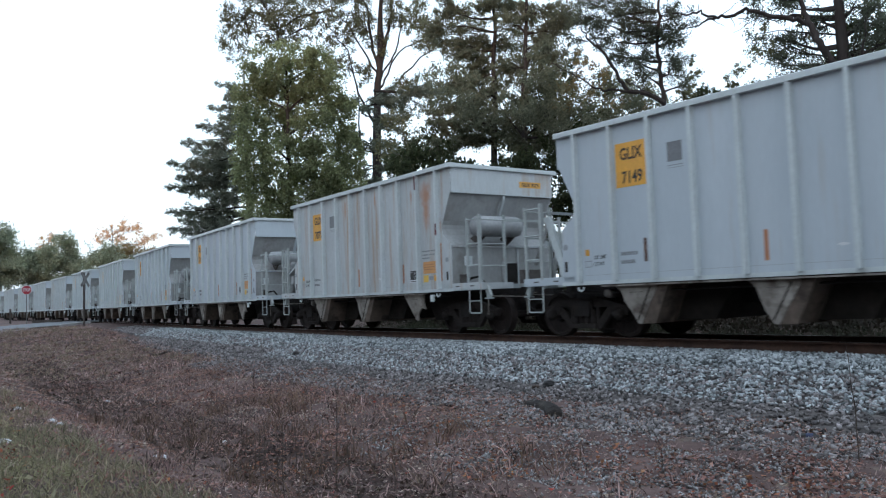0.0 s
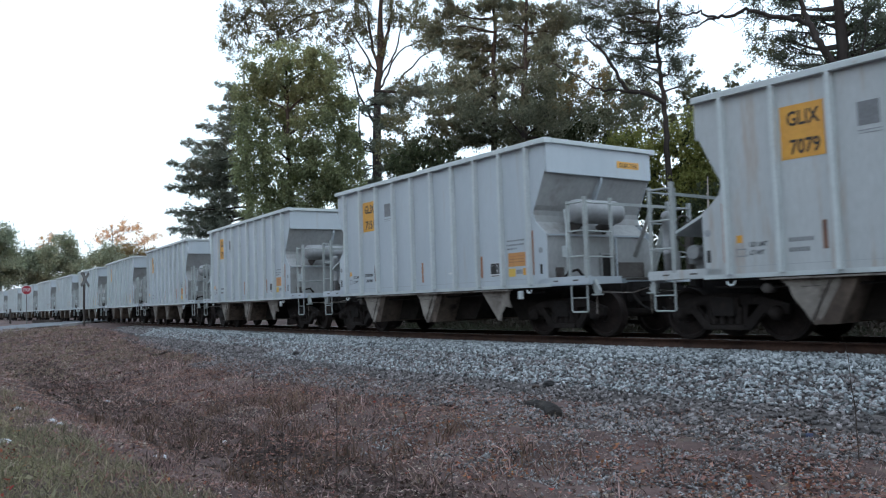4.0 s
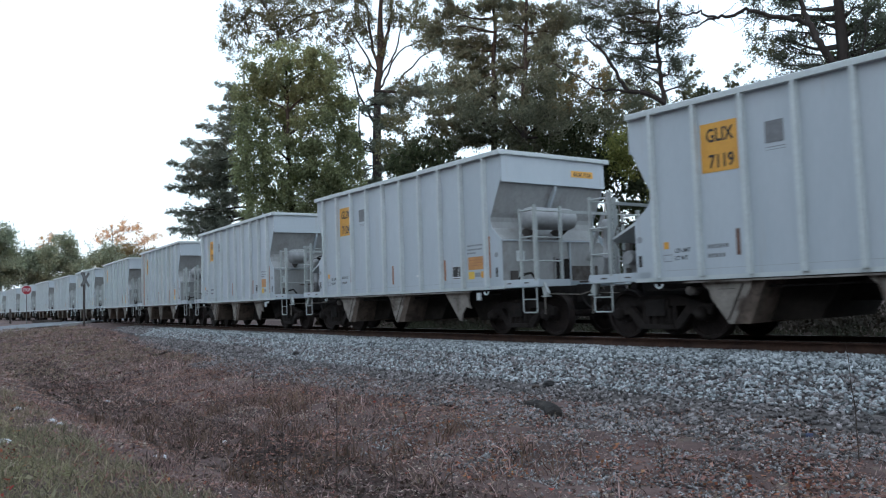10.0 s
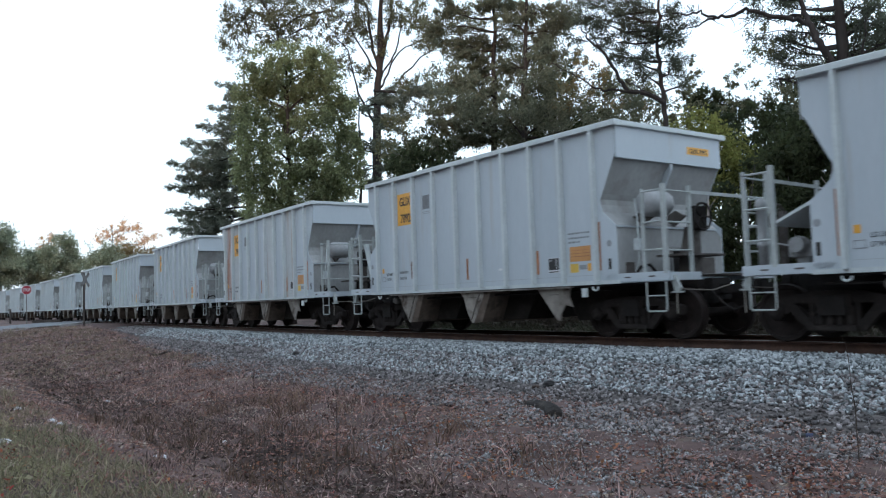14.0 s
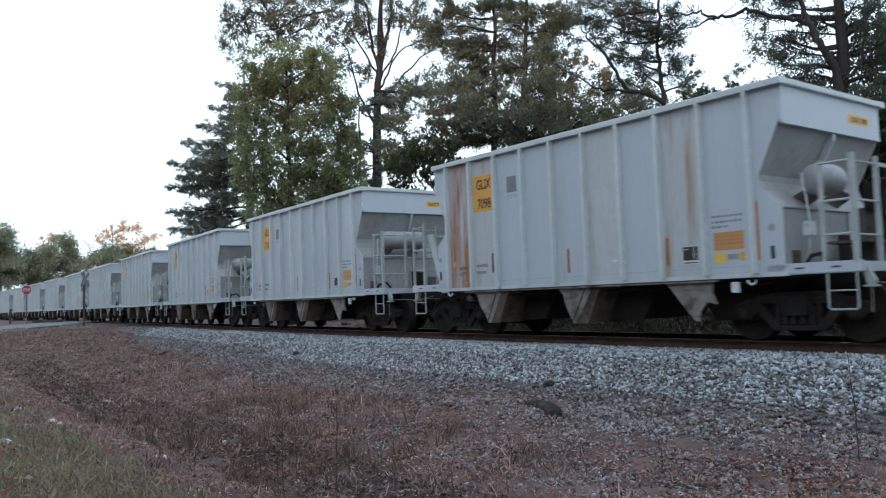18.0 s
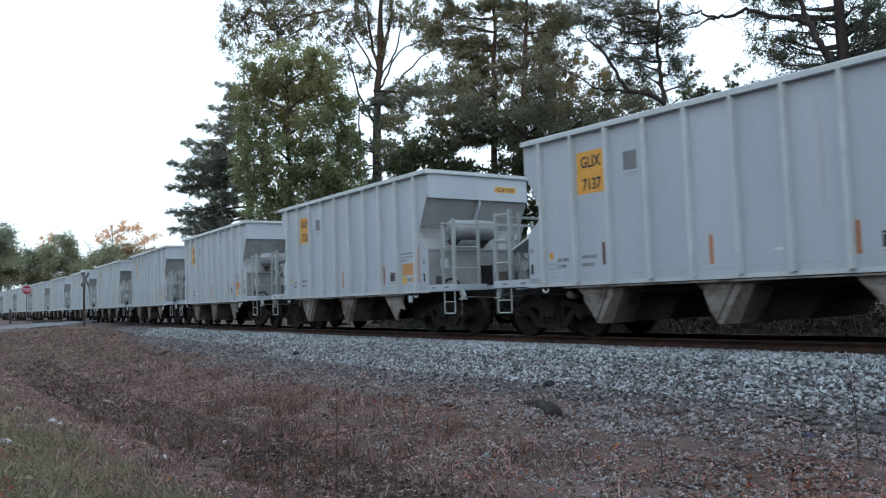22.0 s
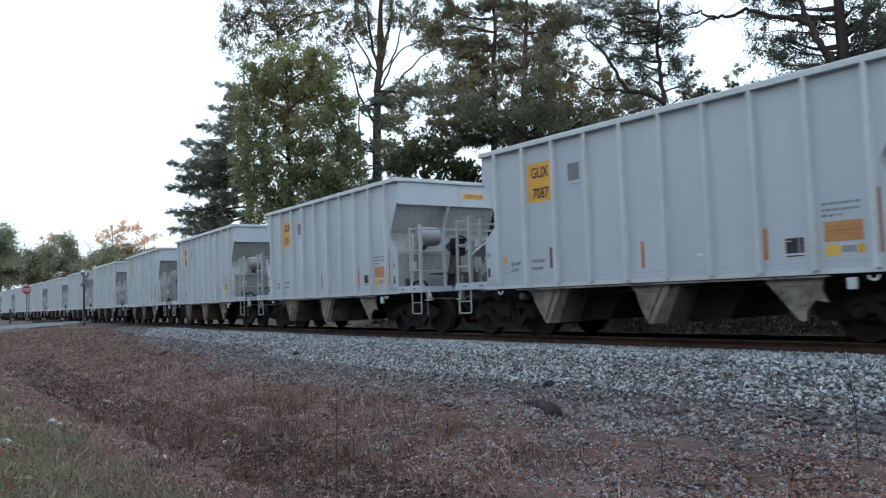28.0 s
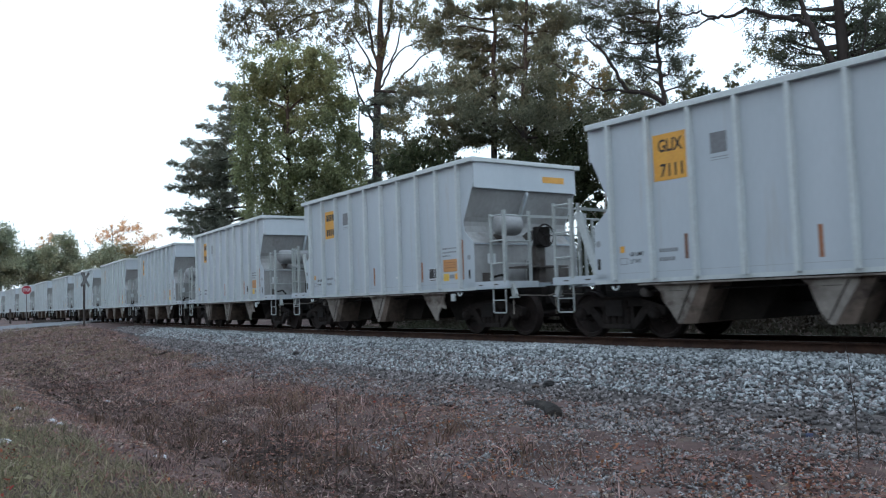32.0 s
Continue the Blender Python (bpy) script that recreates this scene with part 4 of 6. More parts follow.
def needle_lobe(lobe, cover, root):
    """Fronds that fan out from near the trunk to fill one lobe: tuft places, ways and twig tips."""
    centre, size = np.array(lobe[:3]), np.array([lobe[3], lobe[3], lobe[4]])
    start = centre + (np.asarray(root) - centre) * np.array([0.25, 0.25, 0.08])
    want, have = cover * math.pi * lobe[3] * lobe[4] / 0.085, 0
    places, ways, tips = [], [], []
    while have < want:
        p = RNG.normal(size=3)
        p *= RNG.uniform(0.55, 1.12) / np.linalg.norm(p)
        tip = centre + p * size
        q = start + (tip - start) * RNG.uniform(0.1, 0.4) + np.array([0, 0, RNG.uniform(-0.3, 0.6) * (tip - start)[2]])
        a, w = frond(q, tip, 0.32, 0.18, 0.1)
        places.append(a)
        ways.append(w)
        tips.append(tip)
        have += len(a)
    return np.concatenate(places), np.concatenate(ways), tips


def bough(shape, start, end, r0, r1, sag):
    a, b = Vector(start), Vector(end)
    w = 0.06 * (b - a).length
    mid = a.lerp(b, 0.5) + Vector((RNG.normal() * w, RNG.normal() * w, sag + RNG.normal() * w * 0.7))
    q = a.lerp(b, 0.8) + Vector((RNG.normal() * w, RNG.normal() * w, sag * 0.6 + RNG.normal() * w * 0.5))
    shape.tube([a, a.lerp(mid, 0.5) + Vector((RNG.normal() * w * 0.5, RNG.normal() * w * 0.5, sag * 0.2)), mid, q, b], [r0, r0 * 0.85, (r0 + r1) * 0.5, r1 * 1.4, r1], 5)


def tree(name, label, category, kind, spine, lobes, trunk_r, covers=1.0, bark=None, foliage=None, arms=(), boughs=()):
    """A tapered trunk along its spine, limbs to each lobe, and a crown of many small leaves or tufts of needles."""
    base = Vector(spine[0])
    base.z = min(base.z, float(ground_z(base.x, base.y)[0]) - 0.1) if base.z < 3 else base.z
    top = new(name)
    top.location = base
    tagged(top, label, category)
    local = [Vector(q) - base for q in spine]
    local[0] = Vector((0, 0, 0))
    pts, n = [], 6
    for a, b in zip(local, local[1:]):
        pts += [a.lerp(b, i / n) + Vector((RNG.normal() * 0.03, RNG.normal() * 0.03, 0)) for i in range(n)]
    pts.append(local[-1])
    height = local[-1].z
    radii = [trunk_r * (1.25 if i == 0 else 1.0) * max(0.18, 1 - 0.8 * (q.z / height)) for i, q in enumerate(pts)]
    part("trunk", Shape().tube(pts, radii, 10), bark or BARK, top, smooth=True)
    needles = kind in ("pine", "near_pine", "needles")
    size, slim = {"pine": (0.19, 0.26), "near_pine": (0.115, 0.26), "needles": (0.19, 0.26), "leaf": (0.15, 0.62), "thin": (0.14, 0.6), "far": (0.42, 0.7)}[kind]
    for arm in arms:
        way = [Vector(q) - base for q in arm]
        line = []
        for a, b in zip(way, way[1:]):
            line += [a.lerp(b, i / 3) + Vector((RNG.normal(), RNG.normal(), RNG.normal())) * 0.05 for i in range(3)]
        line.append(way[-1])
        r = trunk_r * (0.26 if arm in arms[:3] else 0.16)
        part("limb", Shape().tube(line, list(np.linspace(r, r * 0.3, len(line))), 7), bark or BARK, top, smooth=True)
    corners = []
    for start, end in boughs:
        a, b = Vector(start) - base, Vector(end) - base
        limb = Shape()
        bough(limb, a, b, max(0.03, 0.014 * (b - a).length), 0.01, -0.03 * (b - a).length)
        part("limb", limb, bark or BARK, top)
        at, ways = frond(a, b, 0.34, 0.19, 0.22)
        corners.append(tufts(at, ways, size, slim))
    for lobe in lobes:
        limbs = Shape()
        lobe = (lobe[0] - base.x, lobe[1] - base.y, lobe[2] - base.z, lobe[3] * 1.12, lobe[4] * 1.12)
        centre = Vector(lobe[:3])
        reach = math.hypot(centre.x, centre.y)
        zs = max(0.35 * centre.z, centre.z - (0.55 if not needles else 0.18) * reach - 0.25)
        root = min(pts, key=lambda q: abs(q.z - zs))
        if arms:
            root = min((Vector(q) - base for arm in arms for q in arm), key=lambda q: (q - centre).length)
        if needles:
            at, ways, mids = needle_lobe(lobe, covers, root)
            corners.append(tufts(at, ways, size, slim))
        else:
            v, mids = clumps(lobe, covers, size, slim, 1.5 if kind == "far" else None)
            corners.append(v)
        bough(limbs, root, centre, max(0.022, min(trunk_r * 0.3, 0.011 * centre.length if not arms else 0.05)), 0.014, 0.12 * reach if not needles else -0.06 * reach)
        for m in mids[:: max(1, len(mids) // (9 if kind == "thin" else 6))]:
            start = root.lerp(centre, RNG.uniform(0.45, 1.0))
            bough(limbs, start, m, 0.016, 0.005, 0.05)
        part("limb", limbs, bark or BARK, top)
    v = np.concatenate(corners)
    part("crown", raw_mesh("crown", v, quads_of(v), foliage), foliage, top)
    return top


tree("pine_tree", "dark green pine with tiered drooping boughs", "pine tree", "pine", [(-50.6, 24.0, 0.1), (-50.5, 24.2, 10.3), (-50.6, 24.0, 17.5)],
     [(-50.7, 23.9, 12.3, 1.18, 1.96), (-50.6, 23.9, 9.5, 0.94, 1.56), (-50.8, 23.6, 15.1, 0.79, 1.18), (-50.5, 24.1, 7.0, 1.17, 0.78)],
     0.26, 1.0, BARK, NEEDLE_DARK,
     boughs=[((-50.5, 24.1, 15.9), (-50.4, 22.0, 16.0)), ((-50.5, 24.1, 15.7), (-52.0, 23.4, 15.7)), ((-50.5, 24.2, 14.7), (-51.5, 21.9, 14.6)), ((-50.5, 24.2, 14.1), (-53.1, 23.4, 14.4)), ((-50.5, 24.2, 13.7), (-50.9, 20.8, 13.0)), ((-50.5, 24.2, 12.9), (-52.8, 22.8, 13.1)), ((-50.5, 24.2, 12.5), (-52.2, 20.2, 12.1)), ((-50.5, 24.2, 11.8), (-53.8, 21.7, 11.8)), ((-50.5, 24.2, 11.5), (-50.7, 20.0, 10.5)), ((-50.5, 24.2, 10.9), (-52.6, 21.9, 10.6)), ((-50.5, 24.2, 10.7), (-52.5, 19.4, 10.6)), ((-50.5, 24.2, 10.3), (-51.4, 19.5, 9.5)), ((-50.5, 24.2, 10.1), (-53.0, 19.5, 9.1)), ((-50.5, 24.2, 9.4), (-53.7, 21.9, 9.7)), ((-50.5, 24.2, 9.1), (-50.5, 20.5, 8.3)), ((-50.5, 24.2, 8.5), (-52.4, 22.5, 8.4)), ((-50.5, 24.2, 8.3), (-51.9, 21.1, 7.5)), ((-50.5, 24.2, 7.7), (-52.6, 19.3, 7.3)), ((-50.5, 24.1, 7.1), (-53.7, 20.6, 6.9)), ((-50.5, 24.1, 7.0), (-51.6, 19.0, 6.1)), ((-50.5, 24.1, 6.6), (-52.0, 20.7, 5.9))])
tree("broadleaf_tree", "full olive-green broadleaf tree behind the track", "tree", "leaf", [(-42.2, 22.8, 0.1), (-42.2, 22.9, 6.2), (-42.2, 22.8, 11.0), (-42.2, 22.8, 15.2)],
     [(-42.0, 21.1, 14.8, 1.00, 0.93), (-42.1, 23.1, 15.7, 1.30, 0.82), (-40.8, 24.3, 15.1, 1.16, 0.96), (-43.6, 21.3, 13.5, 0.96, 1.37), (-43.2, 23.1, 14.0, 1.25, 1.18), (-41.4, 24.3, 13.5, 1.37, 1.24), (-42.7, 20.7, 11.2, 0.93, 1.47), (-43.3, 23.0, 11.9, 0.97, 1.18), (-40.6, 23.7, 11.1, 1.21, 1.21), (-41.5, 26.0, 12.7, 0.91, 1.41), (-43.2, 21.0, 9.0, 1.01, 1.41), (-41.4, 22.2, 9.1, 1.33, 1.33), (-41.3, 24.4, 8.9, 1.37, 1.44), (-41.3, 26.4, 10.2, 0.91, 1.54), (-43.3, 21.8, 7.3, 1.22, 1.16), (-41.4, 23.3, 7.2, 1.55, 1.08), (-41.0, 25.8, 8.0, 1.18, 1.11), (-42.4, 22.4, 5.9, 2.03, 0.88)],
     0.26, 5.6, BARK, LEAF_GREEN)
tree("tall_tree", "tall pale-barked tree with thin grey-green leaves", "tree", "thin", [(-47.0, 32.2, -0.2), (-46.9, 32.4, 9.2), (-46.8, 32.6, 15.4), (-46.6, 32.8, 19.2), (-46.4, 33.1, 25.5)],
     [(-51.8, 23.9, 19.8, 0.88, 1.61), (-51.5, 24.4, 21.9, 1.21, 1.05), (-50.8, 25.8, 20.9, 1.38, 1.22), (-50.2, 26.9, 22.2, 1.63, 0.98), (-49.6, 28.1, 20.8, 1.47, 1.06), (-48.7, 29.6, 22.1, 1.48, 0.99), (-48.2, 30.4, 20.0, 1.15, 0.91), (-47.8, 31.1, 22.1, 1.41, 0.99), (-50.4, 26.5, 19.7, 1.06, 0.57), (-48.3, 30.3, 17.9, 0.90, 0.90), (-47.3, 31.8, 20.9, 0.99, 1.24), (-46.6, 32.8, 19.5, 0.74, 0.66), (-45.9, 33.8, 21.7, 1.08, 1.08), (-45.0, 35.0, 21.2, 1.00, 1.00), (-44.4, 35.7, 19.5, 1.00, 0.50), (-47.4, 31.7, 17.5, 0.74, 0.82), (-49.3, 28.5, 23.7, 3.70, 0.74), (-51.1, 25.2, 23.6, 2.44, 0.73), (-46.3, 33.2, 23.8, 3.33, 0.83), (-45.5, 34.3, 14.9, 0.91, 0.66)],
     0.52, 2.3, BARK, LEAF_GREY,
     arms=([(-46.6, 32.8, 17.7), (-46.8, 32.5, 18.7), (-47.0, 32.3, 20.4), (-47.0, 32.2, 21.7), (-47.2, 32.0, 23.0), (-47.3, 31.8, 24.2)], [(-46.6, 32.8, 18.3), (-46.5, 33.0, 19.6), (-46.5, 33.0, 21.3), (-46.5, 32.9, 23.0), (-46.6, 32.9, 24.2)], [(-46.6, 32.8, 17.9), (-46.3, 33.2, 19.6), (-46.1, 33.5, 21.3), (-46.1, 33.6, 23.0), (-46.0, 33.7, 24.2)], [(-46.7, 32.7, 17.3), (-47.0, 32.3, 18.2), (-47.4, 31.6, 19.6), (-47.9, 30.8, 21.2), (-48.4, 30.1, 22.1), (-49.0, 29.0, 22.7)], [(-46.8, 32.6, 13.3), (-47.4, 31.7, 15.4), (-47.7, 31.2, 17.5), (-47.9, 30.9, 19.2), (-48.4, 30.1, 20.4), (-48.9, 29.3, 21.5)], [(-46.7, 32.7, 16.8), (-46.3, 33.2, 18.0), (-45.9, 33.8, 19.1), (-45.7, 34.1, 20.8), (-44.9, 35.1, 22.0), (-44.4, 35.8, 23.1)], [(-46.7, 32.7, 16.2), (-46.3, 33.2, 17.5), (-45.8, 33.9, 19.1), (-44.8, 35.3, 19.9), (-43.5, 36.9, 20.3)], [(-48.4, 30.1, 22.1), (-49.5, 28.3, 21.7), (-50.4, 26.6, 20.7), (-51.3, 24.8, 20.2)], [(-48.9, 29.4, 21.5), (-49.7, 28.0, 20.6), (-50.4, 26.7, 19.9)], [(-46.7, 32.6, 15.0), (-45.6, 34.2, 17.4), (-44.4, 35.7, 19.0), (-43.3, 37.0, 20.2)]))
tree("young_pine", "young dark green pine under taller trees", "pine tree", "needles", [(-44.3, 29.1, -0.1), (-44.2, 29.3, 8.6), (-44.2, 29.3, 15.0)],
     [(-44.1, 29.4, 14.1, 1.30, 0.76), (-44.6, 28.7, 12.3, 0.99, 0.99), (-44.5, 28.7, 10.7, 1.14, 0.84), (-43.0, 30.9, 10.8, 1.60, 0.61), (-44.2, 29.3, 9.0, 1.29, 0.83), (-42.0, 32.3, 11.1, 0.92, 0.84), (-45.0, 28.0, 8.6, 1.13, 0.83), (-43.8, 29.8, 11.5, 0.99, 0.61)],
     0.16, 1.5, BARK, NEEDLE_DARK,
     boughs=[((-44.1, 29.4, 14.2), (-43.6, 31.9, 15.8)), ((-44.1, 29.4, 14.0), (-42.9, 34.4, 16.0)), ((-43.6, 30.1, 15.1), (-41.7, 37.4, 16.2)), ((-44.0, 29.6, 13.4), (-42.9, 32.8, 13.6)), ((-44.1, 29.4, 11.1), (-41.8, 32.6, 10.5)), ((-44.1, 29.3, 10.1), (-42.8, 32.9, 9.8)), ((-44.1, 29.4, 14.4), (-44.3, 27.3, 13.8)), ((-44.1, 29.4, 11.7), (-44.4, 32.4, 11.8)), ((-44.1, 29.4, 13.6), (-43.3, 32.3, 12.5))])
tree("pine_tree", "tall pine with dense clumps of dark needles", "pine tree", "pine", [(-30.8, 28.5, -0.2), (-30.5, 28.8, 9.2), (-30.4, 29.0, 15.1), (-30.3, 29.0, 19.8)],
     [(-32.5, 26.6, 15.8, 0.80, 0.86), (-31.8, 27.4, 16.5, 1.10, 0.67), (-31.7, 27.5, 14.5, 0.79, 0.37), (-30.3, 29.1, 16.3, 1.34, 1.10), (-30.5, 28.9, 14.6, 1.22, 0.67), (-30.8, 28.5, 11.9, 1.40, 0.67), (-31.2, 28.1, 10.8, 1.09, 0.49), (-32.4, 26.7, 10.4, 0.79, 0.43), (-32.1, 27.1, 9.2, 1.39, 0.67), (-30.6, 28.7, 9.4, 1.69, 0.85), (-32.8, 26.2, 9.0, 0.61, 0.42), (-31.6, 27.6, 10.0, 0.91, 0.42), (-31.0, 28.4, 13.2, 0.67, 0.49), (-30.8, 28.5, 18.2, 3.07, 0.92)],
     0.26, 2.4, BARK, NEEDLE,
     boughs=[((-30.4, 28.9, 12.9), (-32.4, 26.8, 12.4)), ((-30.5, 28.9, 11.7), (-33.6, 26.9, 11.1)), ((-30.4, 29.0, 13.8), (-31.4, 26.4, 13.8)), ((-30.4, 29.0, 14.4), (-33.3, 27.2, 15.0)), ((-30.4, 29.0, 15.1), (-31.9, 27.3, 15.5)), ((-30.5, 28.9, 11.0), (-31.5, 26.3, 10.1)), ((-30.4, 28.9, 12.6), (-32.1, 28.6, 13.6)), ((-30.4, 29.0, 13.2), (-28.9, 30.4, 13.3))])
tree("pine_tree", "tall twin-leaning pine with dense dark crown", "pine tree", "pine", [(-28.3, 28.2, -0.2), (-28.0, 28.6, 10.8), (-27.7, 28.8, 16.0), (-27.6, 29.0, 18.7)],
     [(-27.6, 28.9, 13.2, 0.98, 0.69), (-28.4, 28.2, 12.5, 0.87, 0.64), (-27.0, 29.5, 14.2, 0.75, 0.75), (-26.9, 29.6, 12.7, 0.63, 0.46), (-27.9, 28.7, 10.5, 1.15, 1.09), (-27.1, 29.4, 10.0, 0.92, 1.09), (-27.2, 29.3, 11.5, 0.86, 0.46), (-26.5, 29.9, 9.1, 0.80, 0.97), (-28.5, 28.1, 9.8, 0.98, 0.69), (-27.4, 29.2, 15.4, 0.98, 0.64), (-26.3, 30.1, 15.0, 0.75, 0.58), (-28.3, 28.2, 14.9, 0.75, 0.70), (-27.8, 28.8, 8.4, 1.72, 0.57), (-27.1, 29.4, 17.2, 2.32, 0.75)],
     0.24, 2.4, BARK, NEEDLE,
     boughs=[((-27.9, 28.7, 13.1), (-26.4, 30.1, 13.1)), ((-27.9, 28.7, 11.6), (-26.9, 31.0, 11.7)), ((-27.8, 28.7, 14.3), (-26.2, 30.2, 14.5)), ((-27.9, 28.7, 12.2), (-26.1, 29.0, 11.9)), ((-27.9, 28.6, 10.8), (-26.1, 30.3, 10.2))])
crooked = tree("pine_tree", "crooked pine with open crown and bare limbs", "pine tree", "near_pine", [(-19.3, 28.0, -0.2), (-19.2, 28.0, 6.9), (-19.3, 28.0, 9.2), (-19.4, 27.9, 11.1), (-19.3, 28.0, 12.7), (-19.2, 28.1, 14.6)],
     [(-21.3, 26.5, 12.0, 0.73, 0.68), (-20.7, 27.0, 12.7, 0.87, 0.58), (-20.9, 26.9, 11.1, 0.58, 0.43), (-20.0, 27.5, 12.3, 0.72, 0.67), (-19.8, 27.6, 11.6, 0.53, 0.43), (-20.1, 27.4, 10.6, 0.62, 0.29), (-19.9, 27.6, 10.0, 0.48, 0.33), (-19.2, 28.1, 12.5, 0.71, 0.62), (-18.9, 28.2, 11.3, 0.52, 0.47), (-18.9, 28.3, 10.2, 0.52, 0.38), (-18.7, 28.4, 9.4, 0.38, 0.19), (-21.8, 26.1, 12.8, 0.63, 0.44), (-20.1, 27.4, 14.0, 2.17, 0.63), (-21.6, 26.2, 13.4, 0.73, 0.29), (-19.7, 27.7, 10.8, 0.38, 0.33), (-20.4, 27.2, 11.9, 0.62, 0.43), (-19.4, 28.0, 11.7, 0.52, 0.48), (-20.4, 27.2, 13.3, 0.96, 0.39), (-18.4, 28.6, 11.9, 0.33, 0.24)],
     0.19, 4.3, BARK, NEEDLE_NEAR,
     boughs=[((-19.4, 27.9, 10.5), (-18.3, 28.7, 10.6)), ((-19.4, 27.9, 10.0), (-18.7, 29.6, 10.0)), ((-19.4, 27.9, 11.2), (-17.9, 27.7, 11.1)), ((-19.3, 28.0, 12.2), (-18.2, 28.7, 12.5)), ((-19.4, 27.9, 10.7), (-21.0, 28.0, 11.0)), ((-19.4, 27.9, 11.7), (-20.3, 27.2, 11.8)), ((-21.7, 26.2, 11.7), (-22.4, 25.6, 12.1)), ((-21.3, 26.5, 11.4), (-21.7, 26.2, 12.4))])
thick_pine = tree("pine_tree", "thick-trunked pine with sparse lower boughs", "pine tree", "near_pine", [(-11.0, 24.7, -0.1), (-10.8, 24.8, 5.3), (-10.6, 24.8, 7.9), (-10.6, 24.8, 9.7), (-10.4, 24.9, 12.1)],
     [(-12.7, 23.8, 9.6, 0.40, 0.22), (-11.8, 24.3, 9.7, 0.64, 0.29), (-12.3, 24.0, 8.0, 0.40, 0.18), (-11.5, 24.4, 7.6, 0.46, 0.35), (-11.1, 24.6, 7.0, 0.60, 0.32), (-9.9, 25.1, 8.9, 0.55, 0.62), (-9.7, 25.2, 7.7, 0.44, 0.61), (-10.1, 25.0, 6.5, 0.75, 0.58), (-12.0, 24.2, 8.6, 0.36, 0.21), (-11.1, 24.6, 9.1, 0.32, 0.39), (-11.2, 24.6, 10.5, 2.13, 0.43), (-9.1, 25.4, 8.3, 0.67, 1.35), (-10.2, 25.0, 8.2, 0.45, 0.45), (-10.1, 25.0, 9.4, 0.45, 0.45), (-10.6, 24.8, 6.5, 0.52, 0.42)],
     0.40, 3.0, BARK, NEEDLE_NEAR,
     boughs=[((-10.8, 24.8, 7.6), (-11.7, 23.2, 7.6)), ((-10.8, 24.7, 7.1), (-12.4, 24.0, 7.5)), ((-10.8, 24.8, 7.9), (-13.3, 24.7, 8.8)), ((-10.7, 24.8, 8.6), (-12.9, 23.7, 9.0)), ((-10.7, 24.8, 6.9), (-12.0, 24.2, 6.5)), ((-10.5, 24.9, 7.5), (-9.5, 25.3, 7.9)), ((-10.5, 24.9, 8.0), (-9.8, 26.2, 8.8)), ((-10.6, 24.8, 9.0), (-11.6, 24.4, 8.8))])
tree("leaning_pine", "leaning pine beside a thicker pine trunk", "pine tree", "near_pine", [(-10.5, 24.4, 6.1), (-10.7, 24.4, 7.6), (-11.0, 24.2, 8.3), (-11.3, 24.1, 9.2), (-11.5, 24.0, 10.1), (-11.5, 24.0, 10.9)],
     [(-11.6, 23.9, 10.5, 0.88, 0.35), (-12.6, 23.4, 10.4, 0.72, 0.43)],
     0.17, 2.4, BARK, NEEDLE_NEAR)


def lone_limb(owner, points, r):
    """A long bare limb of a tree through points of the place."""
    line = []
    for a, b in zip(points, points[1:]):
        line += [Vector(a).lerp(Vector(b), i / 4) - owner.location + Vector((RNG.normal(), RNG.normal(), RNG.normal())) * 0.03 for i in range(4)]
    line.append(Vector(points[-1]) - owner.location)
    shape = Shape().tube(line, list(np.linspace(r, r * 0.25, len(line))), 7)
    for q in line[4::3]:
        tip = q + Vector((RNG.normal() * 0.35, RNG.normal() * 0.35, 0.15 + RNG.normal() * 0.3))
        bough(shape, q, tip, 0.015, 0.005, 0.03)
    part("limb", shape, BARK, owner)


lone_limb(thick_pine, [(-11.26, 24.10, 9.01), (-11.75, 23.86, 9.25), (-12.40, 23.53, 9.51), (-12.86, 23.29, 9.75), (-13.28, 23.05, 9.61), (-13.63, 22.84, 9.63), (-14.01, 22.61, 9.87), (-14.38, 22.38, 9.86), (-14.75, 22.14, 9.96)], 0.085)
lone_limb(thick_pine, [(-13.60, 22.86, 9.63), (-13.87, 22.70, 9.55), (-14.14, 22.53, 9.44), (-14.55, 22.27, 9.40)], 0.045)
lone_limb(thick_pine, [(-10.36, 24.50, 7.17), (-10.04, 24.63, 7.37), (-9.92, 24.68, 8.04), (-9.82, 24.72, 8.88)], 0.06)
lone_limb(thick_pine, [(-10.80, 24.31, 6.81), (-11.36, 24.05, 7.11), (-11.78, 23.85, 7.27), (-12.05, 23.71, 7.37), (-11.98, 23.75, 7.00), (-11.88, 23.80, 6.54)], 0.05)
lone_limb(thick_pine, [(-11.01, 24.22, 8.34), (-11.28, 24.09, 8.66), (-11.39, 24.04, 8.11), (-11.29, 24.09, 7.95)], 0.04)
lone_limb(crooked, [(-19.15, 27.85, 8.70), (-19.71, 27.46, 9.15), (-20.32, 27.01, 9.37), (-20.60, 26.80, 9.84), (-20.83, 26.62, 10.60), (-21.17, 26.35, 11.28), (-21.52, 26.06, 11.67), (-21.76, 25.86, 12.29)], 0.11)
lone_limb(crooked, [(-20.32, 27.01, 9.35), (-21.00, 26.49, 9.45), (-21.45, 26.12, 9.60), (-21.80, 25.83, 10.03), (-22.33, 25.38, 10.43), (-22.76, 24.99, 10.83)], 0.05)
